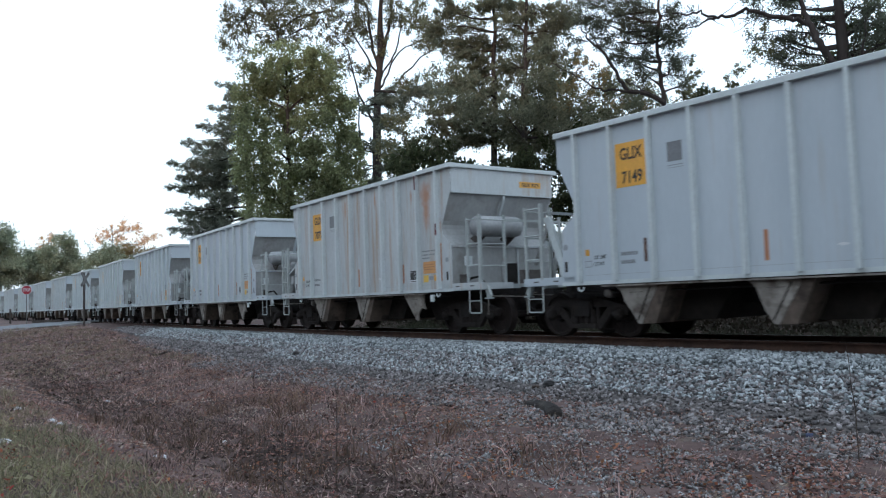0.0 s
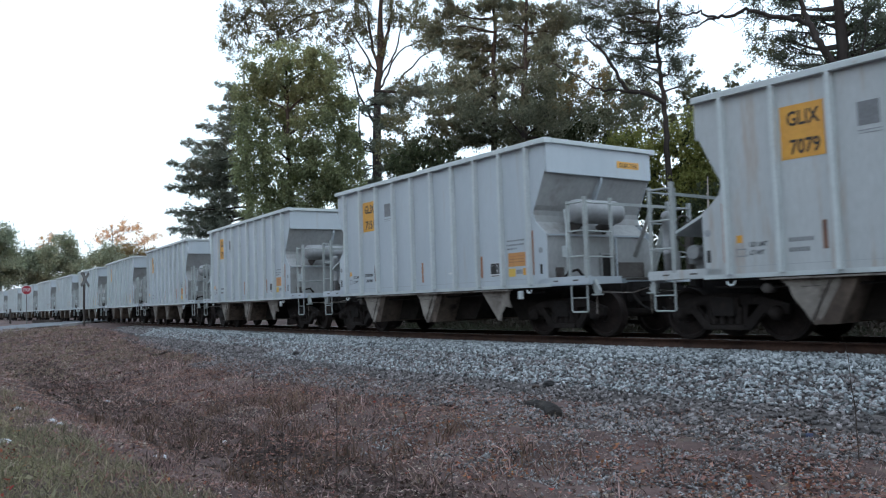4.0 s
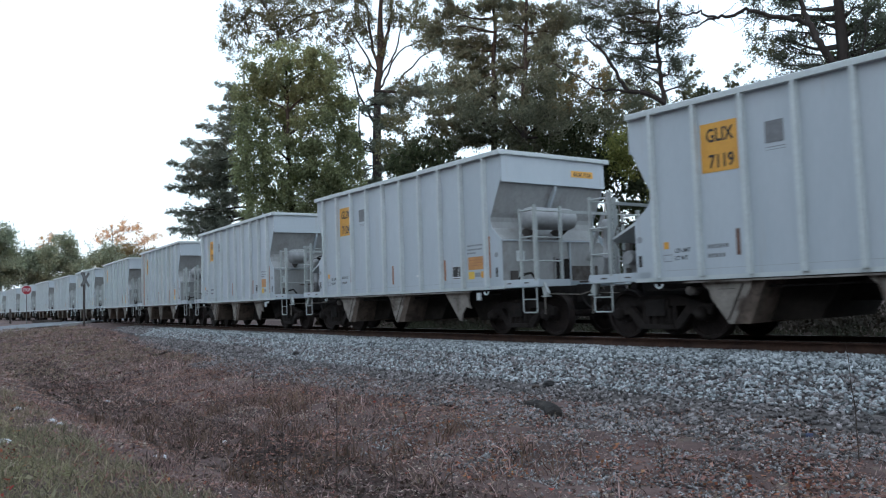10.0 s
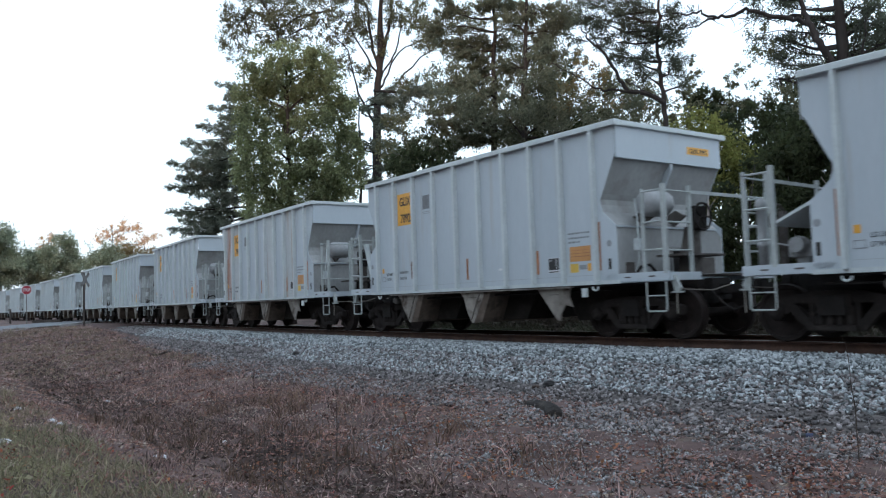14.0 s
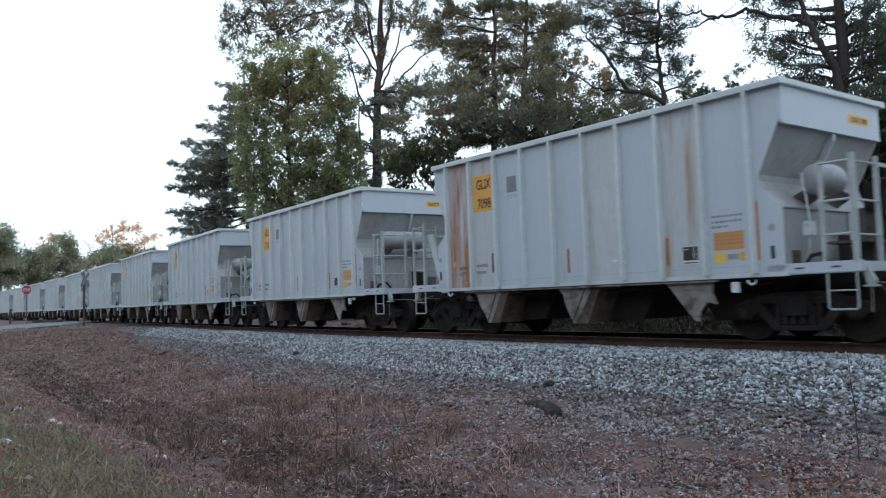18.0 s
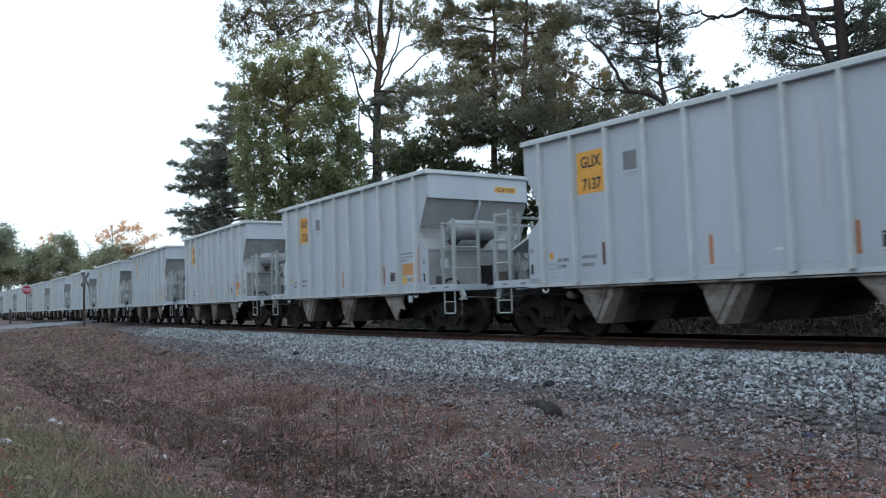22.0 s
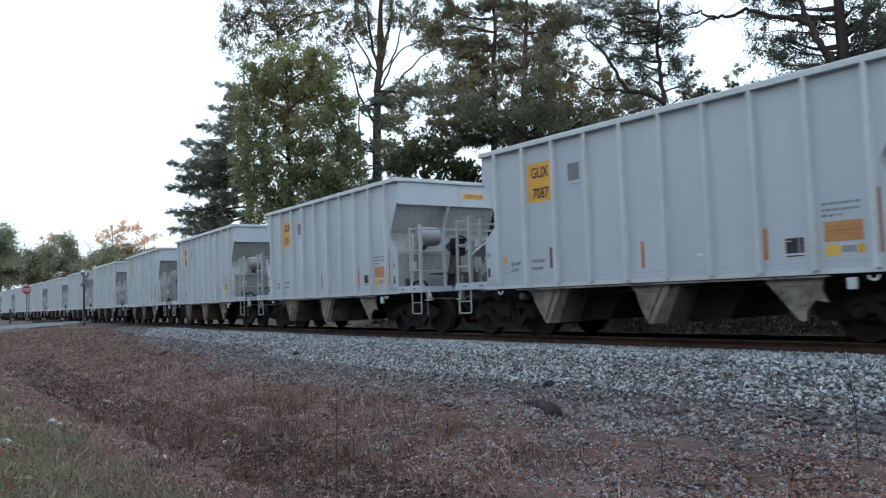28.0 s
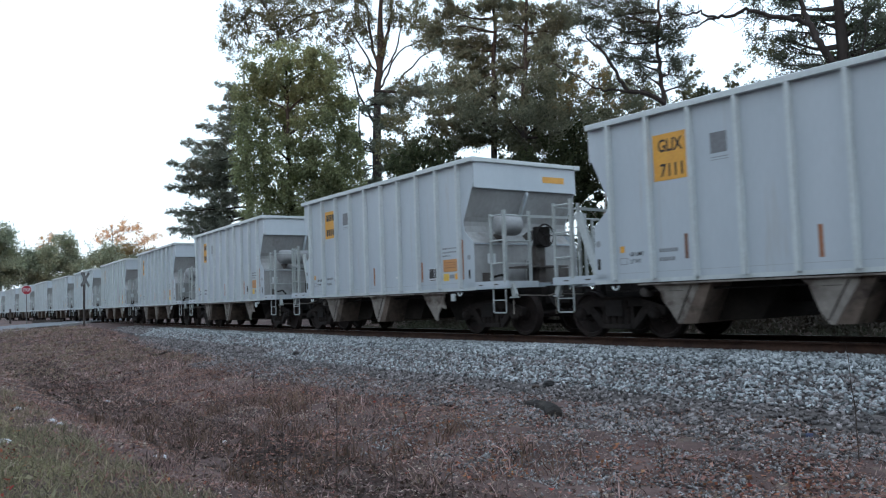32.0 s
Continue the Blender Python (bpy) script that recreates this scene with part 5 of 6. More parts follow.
lone_limb(crooked, [(-20.60, 26.80, 9.84), (-20.16, 27.13, 9.60), (-19.80, 27.39, 9.31), (-19.82, 27.38, 9.79), (-20.32, 27.01, 10.22)], 0.035)


def thicket(name, label, lobes, mat, cover, size=0.19, slim=0.6, spray=None):
    v = np.concatenate([clumps(l, cover, size, slim, spray)[0] for l in lobes])
    return tagged(new(name, raw_mesh(name, v, quads_of(v), mat)), label, "undergrowth", kind="stuff")


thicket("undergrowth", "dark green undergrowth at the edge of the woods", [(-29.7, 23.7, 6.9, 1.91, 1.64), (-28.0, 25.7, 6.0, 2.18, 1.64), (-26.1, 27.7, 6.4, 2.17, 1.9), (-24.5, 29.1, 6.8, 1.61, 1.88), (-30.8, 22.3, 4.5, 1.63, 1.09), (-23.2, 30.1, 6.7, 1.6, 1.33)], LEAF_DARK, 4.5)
thicket("undergrowth", "yellow-green leafy saplings in the woods", [(-20.8, 28.2, 6.9, 1.22, 1.22), (-18.9, 29.5, 7.2, 1.2, 1.44), (-17.8, 30.2, 5.9, 1.18, 1.42), (-19.3, 29.2, 5.3, 1.44, 1.2)], LEAF_YELLOW, 4.2, 0.14)
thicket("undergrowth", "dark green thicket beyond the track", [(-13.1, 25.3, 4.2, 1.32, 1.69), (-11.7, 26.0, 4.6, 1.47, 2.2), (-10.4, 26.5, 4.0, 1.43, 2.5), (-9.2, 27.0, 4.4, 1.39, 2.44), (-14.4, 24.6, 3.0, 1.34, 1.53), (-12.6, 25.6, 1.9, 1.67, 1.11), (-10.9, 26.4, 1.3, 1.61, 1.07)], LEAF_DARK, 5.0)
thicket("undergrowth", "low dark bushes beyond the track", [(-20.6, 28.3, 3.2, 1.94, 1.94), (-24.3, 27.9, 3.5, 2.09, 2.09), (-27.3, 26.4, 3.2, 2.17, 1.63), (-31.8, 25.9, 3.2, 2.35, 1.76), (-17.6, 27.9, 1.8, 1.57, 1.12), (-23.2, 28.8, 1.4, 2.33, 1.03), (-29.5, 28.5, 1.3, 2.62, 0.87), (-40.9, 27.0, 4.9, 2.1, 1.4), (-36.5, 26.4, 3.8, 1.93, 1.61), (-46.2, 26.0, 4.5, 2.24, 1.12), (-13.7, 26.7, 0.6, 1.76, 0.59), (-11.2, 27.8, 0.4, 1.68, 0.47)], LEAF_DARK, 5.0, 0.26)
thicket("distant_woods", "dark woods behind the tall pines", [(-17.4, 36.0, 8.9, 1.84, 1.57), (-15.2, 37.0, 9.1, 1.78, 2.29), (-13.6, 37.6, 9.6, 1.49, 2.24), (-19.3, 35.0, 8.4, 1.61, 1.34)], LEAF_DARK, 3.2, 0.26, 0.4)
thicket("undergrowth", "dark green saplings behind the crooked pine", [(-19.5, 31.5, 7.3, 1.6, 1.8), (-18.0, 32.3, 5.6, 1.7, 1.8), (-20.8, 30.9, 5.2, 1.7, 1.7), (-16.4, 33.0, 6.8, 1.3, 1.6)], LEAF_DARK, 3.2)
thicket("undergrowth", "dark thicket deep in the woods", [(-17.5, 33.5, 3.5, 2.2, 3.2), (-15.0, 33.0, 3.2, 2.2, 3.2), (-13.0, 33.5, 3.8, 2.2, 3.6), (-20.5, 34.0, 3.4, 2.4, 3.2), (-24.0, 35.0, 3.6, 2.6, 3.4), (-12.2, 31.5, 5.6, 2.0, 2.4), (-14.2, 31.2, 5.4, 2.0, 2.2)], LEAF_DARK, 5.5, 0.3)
# Two out-of-view rows of foliage, added to keep low sun off the train.
SUN_SCREEN = [(-150 + 13 * i, -34 + 5 * math.sin(i * 2.1) - (0 if i < 14 else 2 * (i - 14)), 7.0 + 1.0 * math.sin(i * 1.3), 8.5, 7.5) for i in range(26)]
thicket("woods", "unseen woods added behind the viewpoint to block the low sun", SUN_SCREEN, LEAF_DARK, 13.0, 2.2, 0.9, 4.5)
SUN_SCREEN_LOW = [(-156 + 8 * i, -27 - 3 * math.sin(i * 1.7) - (0 if i < 22 else 1.5 * (i - 22)), 4.0, 6.5, 5.5) for i in range(42)]
thicket("woods", "unseen lower row of woods added to block the low sun", SUN_SCREEN_LOW, LEAF_DARK, 10.0, 1.8, 0.9, 4.0)
# Added brambles; their dark leaf colour stands in for shade cast by the trees.
SHADE_BRAMBLE = leaf_material("shade_brown_bramble_leaves", (0.055, 0.045, 0.036), (0.03, 0.026, 0.02), 0.25, 0.2)
LOW = [(float(x), float(y), -0.15, 1.6, 0.55) for x, y in [on_track(s, -9.5 + 0.8 * math.sin(s * 3))[:2] for s in np.arange(-36, 6, 2.2)]]
thicket("undergrowth", "added low brambles coloured dark for the shade beyond the track", LOW, SHADE_BRAMBLE, 3.0, 0.14)
LOW_FAR = [(float(x), float(y), 0.05, 2.6, 0.6) for x, y in [on_track(s, -9.5 + 0.8 * math.sin(s * 3))[:2] for s in np.arange(-150, -36, 4.6)]]
thicket("undergrowth", "added dark brambles covering bright ground beyond the crossing", LOW_FAR, SHADE_BRAMBLE, 4.0, 0.34)
thicket("undergrowth", "olive-green saplings among the pine trunks", [(-33.6, 28.5, 10.8, 2.23, 1.43), (-31.4, 30.8, 10.0, 2.53, 1.74), (-29.4, 32.7, 10.0, 2.2, 1.57), (-27.5, 34.3, 9.6, 1.86, 1.24), (-34.7, 27.1, 8.8, 1.59, 1.27), (-32.7, 29.5, 13.5, 1.6, 1.28), (-35.5, 25.9, 9.8, 1.27, 1.59)], LEAF_GREY, 1.5, 0.16)
FILL = [(-25.8, 26.5, 9.6, 1.46, 0.85), (-24.1, 28.1, 9.2, 1.58, 1.05), (-22.5, 29.4, 9.0, 1.3, 0.83), (-21.6, 30.1, 9.7, 1.04, 0.78), (-25.2, 27.1, 11.6, 1.33, 1.06), (-27.1, 25.1, 9.9, 1.34, 1.07), (-28.2, 24.0, 11.0, 1.34, 1.34)]
thicket("undergrowth", "dark green boughs filling the wood behind the pines", FILL, NEEDLE, 1.6, 0.15, 0.4)
thicket("undergrowth", "thin leafy saplings behind the crooked pine", [(-24.2, 29.3, 10.3, 1.08, 0.65), (-24.9, 28.7, 11.2, 0.71, 0.65), (-23.4, 29.9, 9.8, 0.64, 0.43), (-25.1, 28.5, 10.4, 0.71, 0.81), (-22.7, 30.5, 9.7, 0.69, 0.32), (-23.9, 29.6, 11.4, 0.59, 0.43), (-24.5, 29.1, 12.1, 0.54, 0.38)], LEAF_BROWN, 1.1, 0.1)
thicket("undergrowth", "dark rounded bush tops beyond the cars", [(-23.1, 37.4, 11.1, 0.78, 0.48), (-22.5, 37.8, 10.9, 0.48, 0.36), (-23.7, 37.0, 10.9, 0.61, 0.42), (-21.7, 38.3, 10.4, 0.71, 0.36), (-21.0, 38.7, 10.1, 0.77, 0.35), (-20.1, 39.2, 9.7, 0.87, 0.41), (-22.9, 37.6, 10.3, 1.20, 0.42)], LEAF_DARK, 6.0, 0.12)
thicket("undergrowth", "thin leafy twigs in front of the thick pine", [(-10.6, 22.7, 6.2, 0.46, 0.33), (-11.0, 22.5, 6.4, 0.33, 0.26), (-10.2, 22.8, 5.7, 0.42, 0.32), (-10.4, 22.7, 5.4, 0.29, 0.26), (-11.3, 22.3, 6.5, 0.30, 0.26)], LEAF_GREY, 0.8, 0.075)
thicket("undergrowth", "green leafy boughs beside the thick pine", [(-11.2, 27.8, 8.0, 0.65, 0.50), (-11.1, 27.9, 6.3, 0.76, 0.57), (-12.1, 27.4, 6.1, 0.58, 0.46), (-10.9, 28.0, 9.7, 0.65, 0.84), (-10.7, 28.0, 8.3, 0.57, 0.76), (-11.5, 27.7, 9.4, 0.42, 0.58)], LEAF_DARK, 2.6, 0.14)
thicket("undergrowth", "sparse twigs with small leaves against the sky", [(-12.8, 23.8, 9.0, 0.47, 0.40), (-13.1, 23.6, 8.0, 0.40, 0.44), (-12.7, 23.8, 7.3, 0.47, 0.32), (-13.4, 23.4, 7.5, 0.29, 0.33), (-14.4, 22.9, 8.1, 0.26, 0.41), (-12.3, 24.0, 8.7, 0.43, 0.40), (-12.0, 24.2, 7.3, 0.39, 0.36), (-12.7, 23.8, 8.4, 0.36, 0.25), (-11.6, 24.4, 8.8, 0.36, 0.53), (-13.6, 23.3, 6.8, 0.37, 0.15)], LEAF_GREY, 0.45, 0.07)
thicket("undergrowth", "thin boughs of pines standing further back", [(-35.5, 29.2, 16.6, 1.00, 1.14), (-34.3, 30.7, 17.5, 1.34, 1.01), (-32.0, 33.1, 17.0, 1.33, 1.00), (-30.7, 34.3, 16.5, 0.99, 1.13), (-32.7, 32.3, 15.3, 1.66, 0.87), (-31.1, 33.9, 14.2, 1.12, 0.86), (-34.3, 30.6, 15.1, 0.87, 0.47), (-33.9, 31.1, 13.4, 1.66, 0.67), (-31.9, 33.2, 13.2, 1.32, 0.79), (-30.0, 34.8, 17.4, 0.99, 0.66), (-30.0, 34.9, 14.7, 0.66, 0.66), (-36.7, 27.7, 13.6, 0.80, 0.33), (-35.7, 29.0, 12.2, 1.00, 0.40), (-35.0, 29.8, 14.2, 0.73, 0.27), (-36.1, 28.5, 17.8, 0.87, 0.74)], LEAF_GREY, 2.4, 0.12, 0.5)
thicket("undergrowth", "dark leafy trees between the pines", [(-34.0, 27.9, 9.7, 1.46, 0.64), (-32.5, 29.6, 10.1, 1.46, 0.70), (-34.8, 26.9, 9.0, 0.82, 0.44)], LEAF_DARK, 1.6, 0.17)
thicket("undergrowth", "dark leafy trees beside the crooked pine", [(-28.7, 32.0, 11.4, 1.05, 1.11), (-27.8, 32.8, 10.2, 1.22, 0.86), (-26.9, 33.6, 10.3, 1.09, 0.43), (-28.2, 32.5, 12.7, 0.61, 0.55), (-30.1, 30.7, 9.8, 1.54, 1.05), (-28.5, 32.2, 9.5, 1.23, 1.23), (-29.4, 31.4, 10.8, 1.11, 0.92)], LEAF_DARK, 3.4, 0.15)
thicket("undergrowth", "grey-green leafy trees deep behind the crooked pine", [(-24.9, 31.3, 10.3, 0.96, 1.13), (-24.1, 31.9, 10.8, 0.84, 0.96), (-23.4, 32.5, 10.0, 0.84, 1.12), (-22.6, 33.0, 9.5, 0.72, 1.00), (-24.6, 31.5, 8.9, 1.13, 0.73), (-23.3, 32.5, 8.4, 1.00, 0.61), (-22.0, 33.4, 9.6, 0.55, 1.27), (-24.9, 31.3, 11.6, 0.74, 0.57), (-21.6, 33.7, 9.9, 0.50, 1.10)], LEAF_GREY, 2.2, 0.13)
SAPLING = material("pale_sapling_bark", (0.34, 0.30, 0.27), (0.20, 0.175, 0.16), rough=0.9, grain=9, patch=2, stretch=(3, 3, 0.5), bump=0.4, gloss=0.15)
for i in range(16):
    sx, sy, _ = on_track(-24 + 1.25 * i + 0.5 * math.sin(i * 2.7), -8.2 - 4.5 * (0.5 + 0.5 * math.sin(i * 4.1)))
    sz = float(ground_z(sx, sy)[0]) - 0.1
    r = 0.035 + 0.035 * (0.5 + 0.5 * math.sin(i * 1.9))
    stem = Shape().tube([(0, 0, 0), (0.05 * math.sin(i), 0.03, 1.5), (0.15 * math.sin(i * 1.3), 0.05, 3.2), (0.3 * math.sin(i * 2.2), 0.1, 5.2)], [r * 1.3, r, r * 0.8, r * 0.3], 7)
    for j in range(4):
        z = 1.6 + 0.8 * j
        stem.tube([(0.06 * math.sin(i), 0.03, z), (0.5 * math.sin(i + j * 2), 0.5 * math.cos(i + j * 2), z + 0.6)], [0.015, 0.005], 4)
    ob = tagged(new("sapling", stem.mesh("sapling", SAPLING if i % 3 else BARK, smooth=True)), "thin bare sapling trunk at the edge of the woods", "sapling", group="saplings beyond the track")
    ob.location = (float(sx), float(sy), sz)

FAR_TREES = (
    ([(-232.4, 41.3, 19.2, 3.25, 4.43), (-233.0, 37.3, 19.4, 5.85, 6.43), (-232.1, 42.9, 13.8, 4.44, 3.84), (-232.6, 39.8, 12.1, 8.80, 3.81)], LEAF_HAZED, 7, "dark green tree beyond the level crossing"),
    ([(-235.1, 48.3, 15.5, 3.35, 2.13), (-235.4, 47.0, 12.5, 5.15, 3.03), (-234.5, 50.9, 12.2, 4.58, 3.06)], LEAF_HAZED, 6, "low green tree beyond the level crossing"),
    ([(-227.3, 55.7, 17.8, 2.72, 3.33), (-227.8, 53.3, 15.1, 4.21, 3.01), (-226.8, 57.6, 14.0, 2.43, 3.34), (-227.5, 54.9, 11.8, 6.03, 2.71), (-228.3, 51.2, 16.0, 2.10, 1.80)], LEAF_HAZED, 7, "rounded dark green tree beyond the level crossing"),
    ([(-197.9, 57.1, 14.4, 3.25, 2.17), (-197.4, 59.0, 11.9, 5.17, 2.17), (-198.5, 55.1, 12.0, 1.89, 1.62)], LEAF_HAZED, 6, "green and brown tree beyond the level crossing"),
    ([(-195.7, 64.4, 14.3, 4.13, 1.38), (-196.6, 61.7, 15.7, 2.19, 1.37)], LEAF_BROWN, 4, "russet tree beyond the level crossing"),
    ([(-218.5, 65.1, 22.2, 2.71, 1.51), (-217.4, 68.7, 23.7, 2.13, 1.22), (-218.0, 66.9, 19.2, 1.81, 1.81), (-215.5, 74.5, 20.4, 2.15, 1.07), (-216.5, 71.5, 18.8, 1.83, 1.22), (-219.1, 62.9, 20.4, 1.50, 1.20), (-216.8, 70.7, 22.7, 1.52, 0.91)], LEAF_ORANGE, 1.5, "thin orange autumn tree beyond the level crossing"),
    ([(-238.0, 54.0, 21.1, 1.72, 1.72), (-238.2, 52.9, 18.6, 1.25, 1.25)], LEAF_ORANGE, 2.2, "small orange autumn tree beyond the level crossing"),
)
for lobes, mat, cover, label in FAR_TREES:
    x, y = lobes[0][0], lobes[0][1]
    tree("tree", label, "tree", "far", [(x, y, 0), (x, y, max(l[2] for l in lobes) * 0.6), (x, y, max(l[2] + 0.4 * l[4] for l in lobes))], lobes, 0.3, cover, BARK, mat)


# ---- stones, leaves and grass on the ground ----
def bed_z(d):
    return np.interp(d, [-1.4, 1.35, 1.85, 2.9, 3.6, 4.0], [-0.2, -0.2, -0.23, -0.6, -0.80, -1.1])


def stones(name, label, n, s_range, d_range, half, mat, sink=0.3, fade=1.0):
    """Broken stones as jittered blocks."""
    s = RNG.uniform(*s_range, n)
    d = d_range[0] + (d_range[1] - d_range[0]) * RNG.uniform(0, 1, n) ** fade
    x, y, _ = on_track(s, d)
    z = np.maximum(bed_z(d), ground_z(x, y))
    r = half * RNG.uniform(0.6, 1.5, n)
    cube = np.array([(a, b, c) for a in (-1, 1) for b in (-1, 1) for c in (-1, 1)], float)
    v = cube[None] * RNG.uniform(0.3, 1.15, (n, 8, 3)) * np.array([1.4, 1.0, 0.6])
    a = RNG.normal(size=(n, 3))
    a /= np.linalg.norm(a, axis=1)[:, None]
    ang = RNG.uniform(0, 2 * math.pi, n)
    ca, sa = np.cos(ang)[:, None, None], np.sin(ang)[:, None, None]
    ax = a[:, None, :]
    v = v * ca + np.cross(np.broadcast_to(ax, v.shape), v) * sa + ax * np.sum(ax * v, axis=2, keepdims=True) * (1 - ca)
    v = v * r[:, None, None] + np.c_[x, y, z + r * (1 - sink) * 0.6][:, None, :]
    f = np.array([(0, 1, 3, 2), (4, 6, 7, 5), (0, 4, 5, 1), (2, 3, 7, 6), (0, 2, 6, 4), (1, 5, 7, 3)])
    faces = (f[None] + (np.arange(n) * 8)[:, None, None]).reshape(-1, 4)
    return tagged(new(name, raw_mesh(name, v.reshape(-1, 3), faces, mat)), label, "gravel", kind="stuff")


stones("ballast_stones", "clean pale grey broken ballast stones", 30000, (-22, -1), (0.95, 3.2), 0.0225, STONE, sink=0.1, fade=2.2)
stones("ballast_stones", "sooty stones between the track and the crossing", 5000, (-50, -41.5), (0.95, 2.6), 0.035, STONE_OLD)
stones("fine_gravel", "fine grey gravel washed down the slope", 11000, (-9.5, -1), (3.9, 7.2), 0.0125, STONE_GREY, sink=0.3, fade=1.0)
stones("ballast_stones", "pale grey ballast stones along the track", 9000, (-43, -22), (0.95, 2.6), 0.03, STONE, fade=1.7)
stones("spilled_stones", "dirty ballast stones spilled down the slope", 18000, (-24, -1), (2.2, 5.0), 0.0225, STONE_OLD, sink=0.2, fade=1.2)
stones("spilled_stones", "scattered dirty stones among fallen leaves", 2600, (-12, -1), (4.3, 7.6), 0.012, STONE_OLD, fade=1.3)
stones("spilled_stones", "dirty stones along the foot of the slope", 4500, (-40, -24), (2.0, 3.8), 0.028, STONE_OLD)


def drifts(s, d, phase):
    """Uneven cover: 0 to 1 in drifts a metre or two across."""
    f = np.sin(1.1 * s + 1.5 * np.sin(0.8 * d + phase) + phase) + np.sin(1.9 * d + 0.7 * s + 2 * phase) + 0.7 * np.sin(3.1 * s - 2.3 * d + phase)
    return np.clip(0.45 + 0.35 * f, 0.04, 1)


def litter(name, label, n, s_range, d_range, size, mat, lift=0.02, slim=0.6, category="leaves", phase=None):
    """Fallen leaves lying loosely on the ground, in drifts where a phase is given."""
    s, d = RNG.uniform(*s_range, n), RNG.uniform(*d_range, n)
    if phase is not None:
        there = RNG.uniform(size=n) < drifts(s, d, phase)
        s, d = s[there], d[there]
        n = len(s)
    x, y, _ = on_track(s, d)
    z = ground_z(x, y) + RNG.uniform(0.0, lift, n) + 0.006
    a = RNG.normal(size=(n, 3)) * np.array([1, 1, 0.25])
    a /= np.linalg.norm(a, axis=1)[:, None]
    up = np.array([0, 0, 1.0]) + 0.45 * RNG.normal(size=(n, 3))
    b = np.cross(a, up)
    b /= np.linalg.norm(b, axis=1)[:, None]
    k = (size * RNG.uniform(0.5, 1.5, n))[:, None]
    c = np.c_[x, y, z]
    fold = np.c_[np.zeros(n), np.zeros(n), RNG.uniform(-0.2, 0.35, n)] * k
    v = np.stack([c - a * k * 0.5 + fold, c + b * k * slim * 0.5, c + a * k * 0.5 + fold, c - b * k * slim * 0.5], 1).reshape(-1, 3)
    return tagged(new(name, raw_mesh(name, v, quads_of(v), mat)), label, category, kind="stuff")


FALLEN = leaf_material("fallen_brown_leaves", (0.335, 0.19, 0.158), (0.105, 0.058, 0.05), 0.8, 0.3)
STRAW = leaf_material("dry_straw", (0.31, 0.25, 0.19), (0.17, 0.135, 0.105), 0.5, 0.3)
MATTED = leaf_material("matted_grey_straw", (0.375, 0.265, 0.25), (0.145, 0.098, 0.092), 0.85, 0.2)
BROWN_STRAW = leaf_material("brown_dead_grass", (0.19, 0.125, 0.10), (0.10, 0.068, 0.055), 0.6, 0.3)
WEED = leaf_material("grey_green_weeds", (0.235, 0.215, 0.145), (0.14, 0.13, 0.09), 0.5, 0.35)
DARK_GRASS = leaf_material("dark_green_grass", (0.05, 0.054, 0.036), (0.028, 0.031, 0.021), 0.4, 0.35)
GRASS = leaf_material("dull_green_grass", (0.29, 0.26, 0.165), (0.18, 0.165, 0.11), 0.5, 0.35)
PALE_LEAF = leaf_material("pale_dry_leaves", (0.46, 0.385, 0.35), (0.30, 0.24, 0.21), 0.5, 0.3)
# Dark leaf tone paints the shaded crease of the ditch.
CREASE_LEAF = leaf_material("crease_shade_leaves", (0.10, 0.068, 0.058), (0.05, 0.036, 0.032), 0.5, 0.2)
RED = leaf_material("red_fallen_leaves", (0.30, 0.07, 0.045), (0.22, 0.05, 0.035), 0.5, 0.3)
litter("fallen_leaves", "brown fallen leaves on the ditch bank", 62000, (-22, -1), (3.2, 11.5), 0.058, FALLEN, phase=0.0)
litter("fallen_leaves", "brown fallen leaves along the far ditch", 14000, (-50, -22), (3.2, 12), 0.09, FALLEN)
litter("fallen_leaves", "small brown leaf scraps on the slope", 32000, (-22, -1), (3.0, 11.0), 0.04, FALLEN)
litter("fallen_leaves", "reddish fallen leaves in the ditch", 420, (-20, -2), (4.5, 12.8), 0.06, RED)
litter("fallen_leaves", "pale dry leaf scraps on the bank", 30000, (-24, -1), (3.6, 11), 0.042, PALE_LEAF, phase=2.1)
litter("fallen_leaves", "yellow and orange maple leaves on the near bank", 110, (-20, -6), (10.2, 12.5), 0.09, leaf_material("orange_fallen_leaves", (0.34, 0.17, 0.06), (0.22, 0.09, 0.04), 0.5, 0.3), 0.05)
ORANGE_LEAF = leaf_material("orange_brown_fallen_leaves", (0.36, 0.165, 0.09), (0.22, 0.10, 0.06), 0.6, 0.3)
for s_at, d_at, n in ((-8.5, 5.6, 70), (-6.4, 7.1, 60), (-8.6, 8.5, 160), (-5.6, 6.0, 70), (-3.9, 6.1, 70), (-13.5, 6.3, 60), (-11.2, 5.2, 50)):
    litter("fallen_leaves", "orange-brown leaves gathered in a small drift", n, (s_at - 0.55, s_at + 0.55), (d_at - 0.5, d_at + 0.5), 0.055, ORANGE_LEAF, 0.04)
for s_at, d_at, n in ((-9.6, 11.5, 60), (-7.6, 11.9, 40), (-9.4, 10.4, 14), (-14.7, 10.4, 10), (-10.1, 10.4, 12)):
    litter("fallen_leaves", "bright red leaves on the grassy bank", n, (s_at - 0.4, s_at + 0.4), (d_at - 0.3, d_at + 0.3), 0.06, RED, 0.10)
litter("clover", "short green plants on the near bank", 14000, (-24, -4), (10.9, 14.5), 0.06, GRASS, 0.06)
litter("fallen_leaves", "leaves darkened as painted shade along the ditch bottom", 15000, (-34, -5), (7.7, 9.3), 0.06, CREASE_LEAF, 0.05)
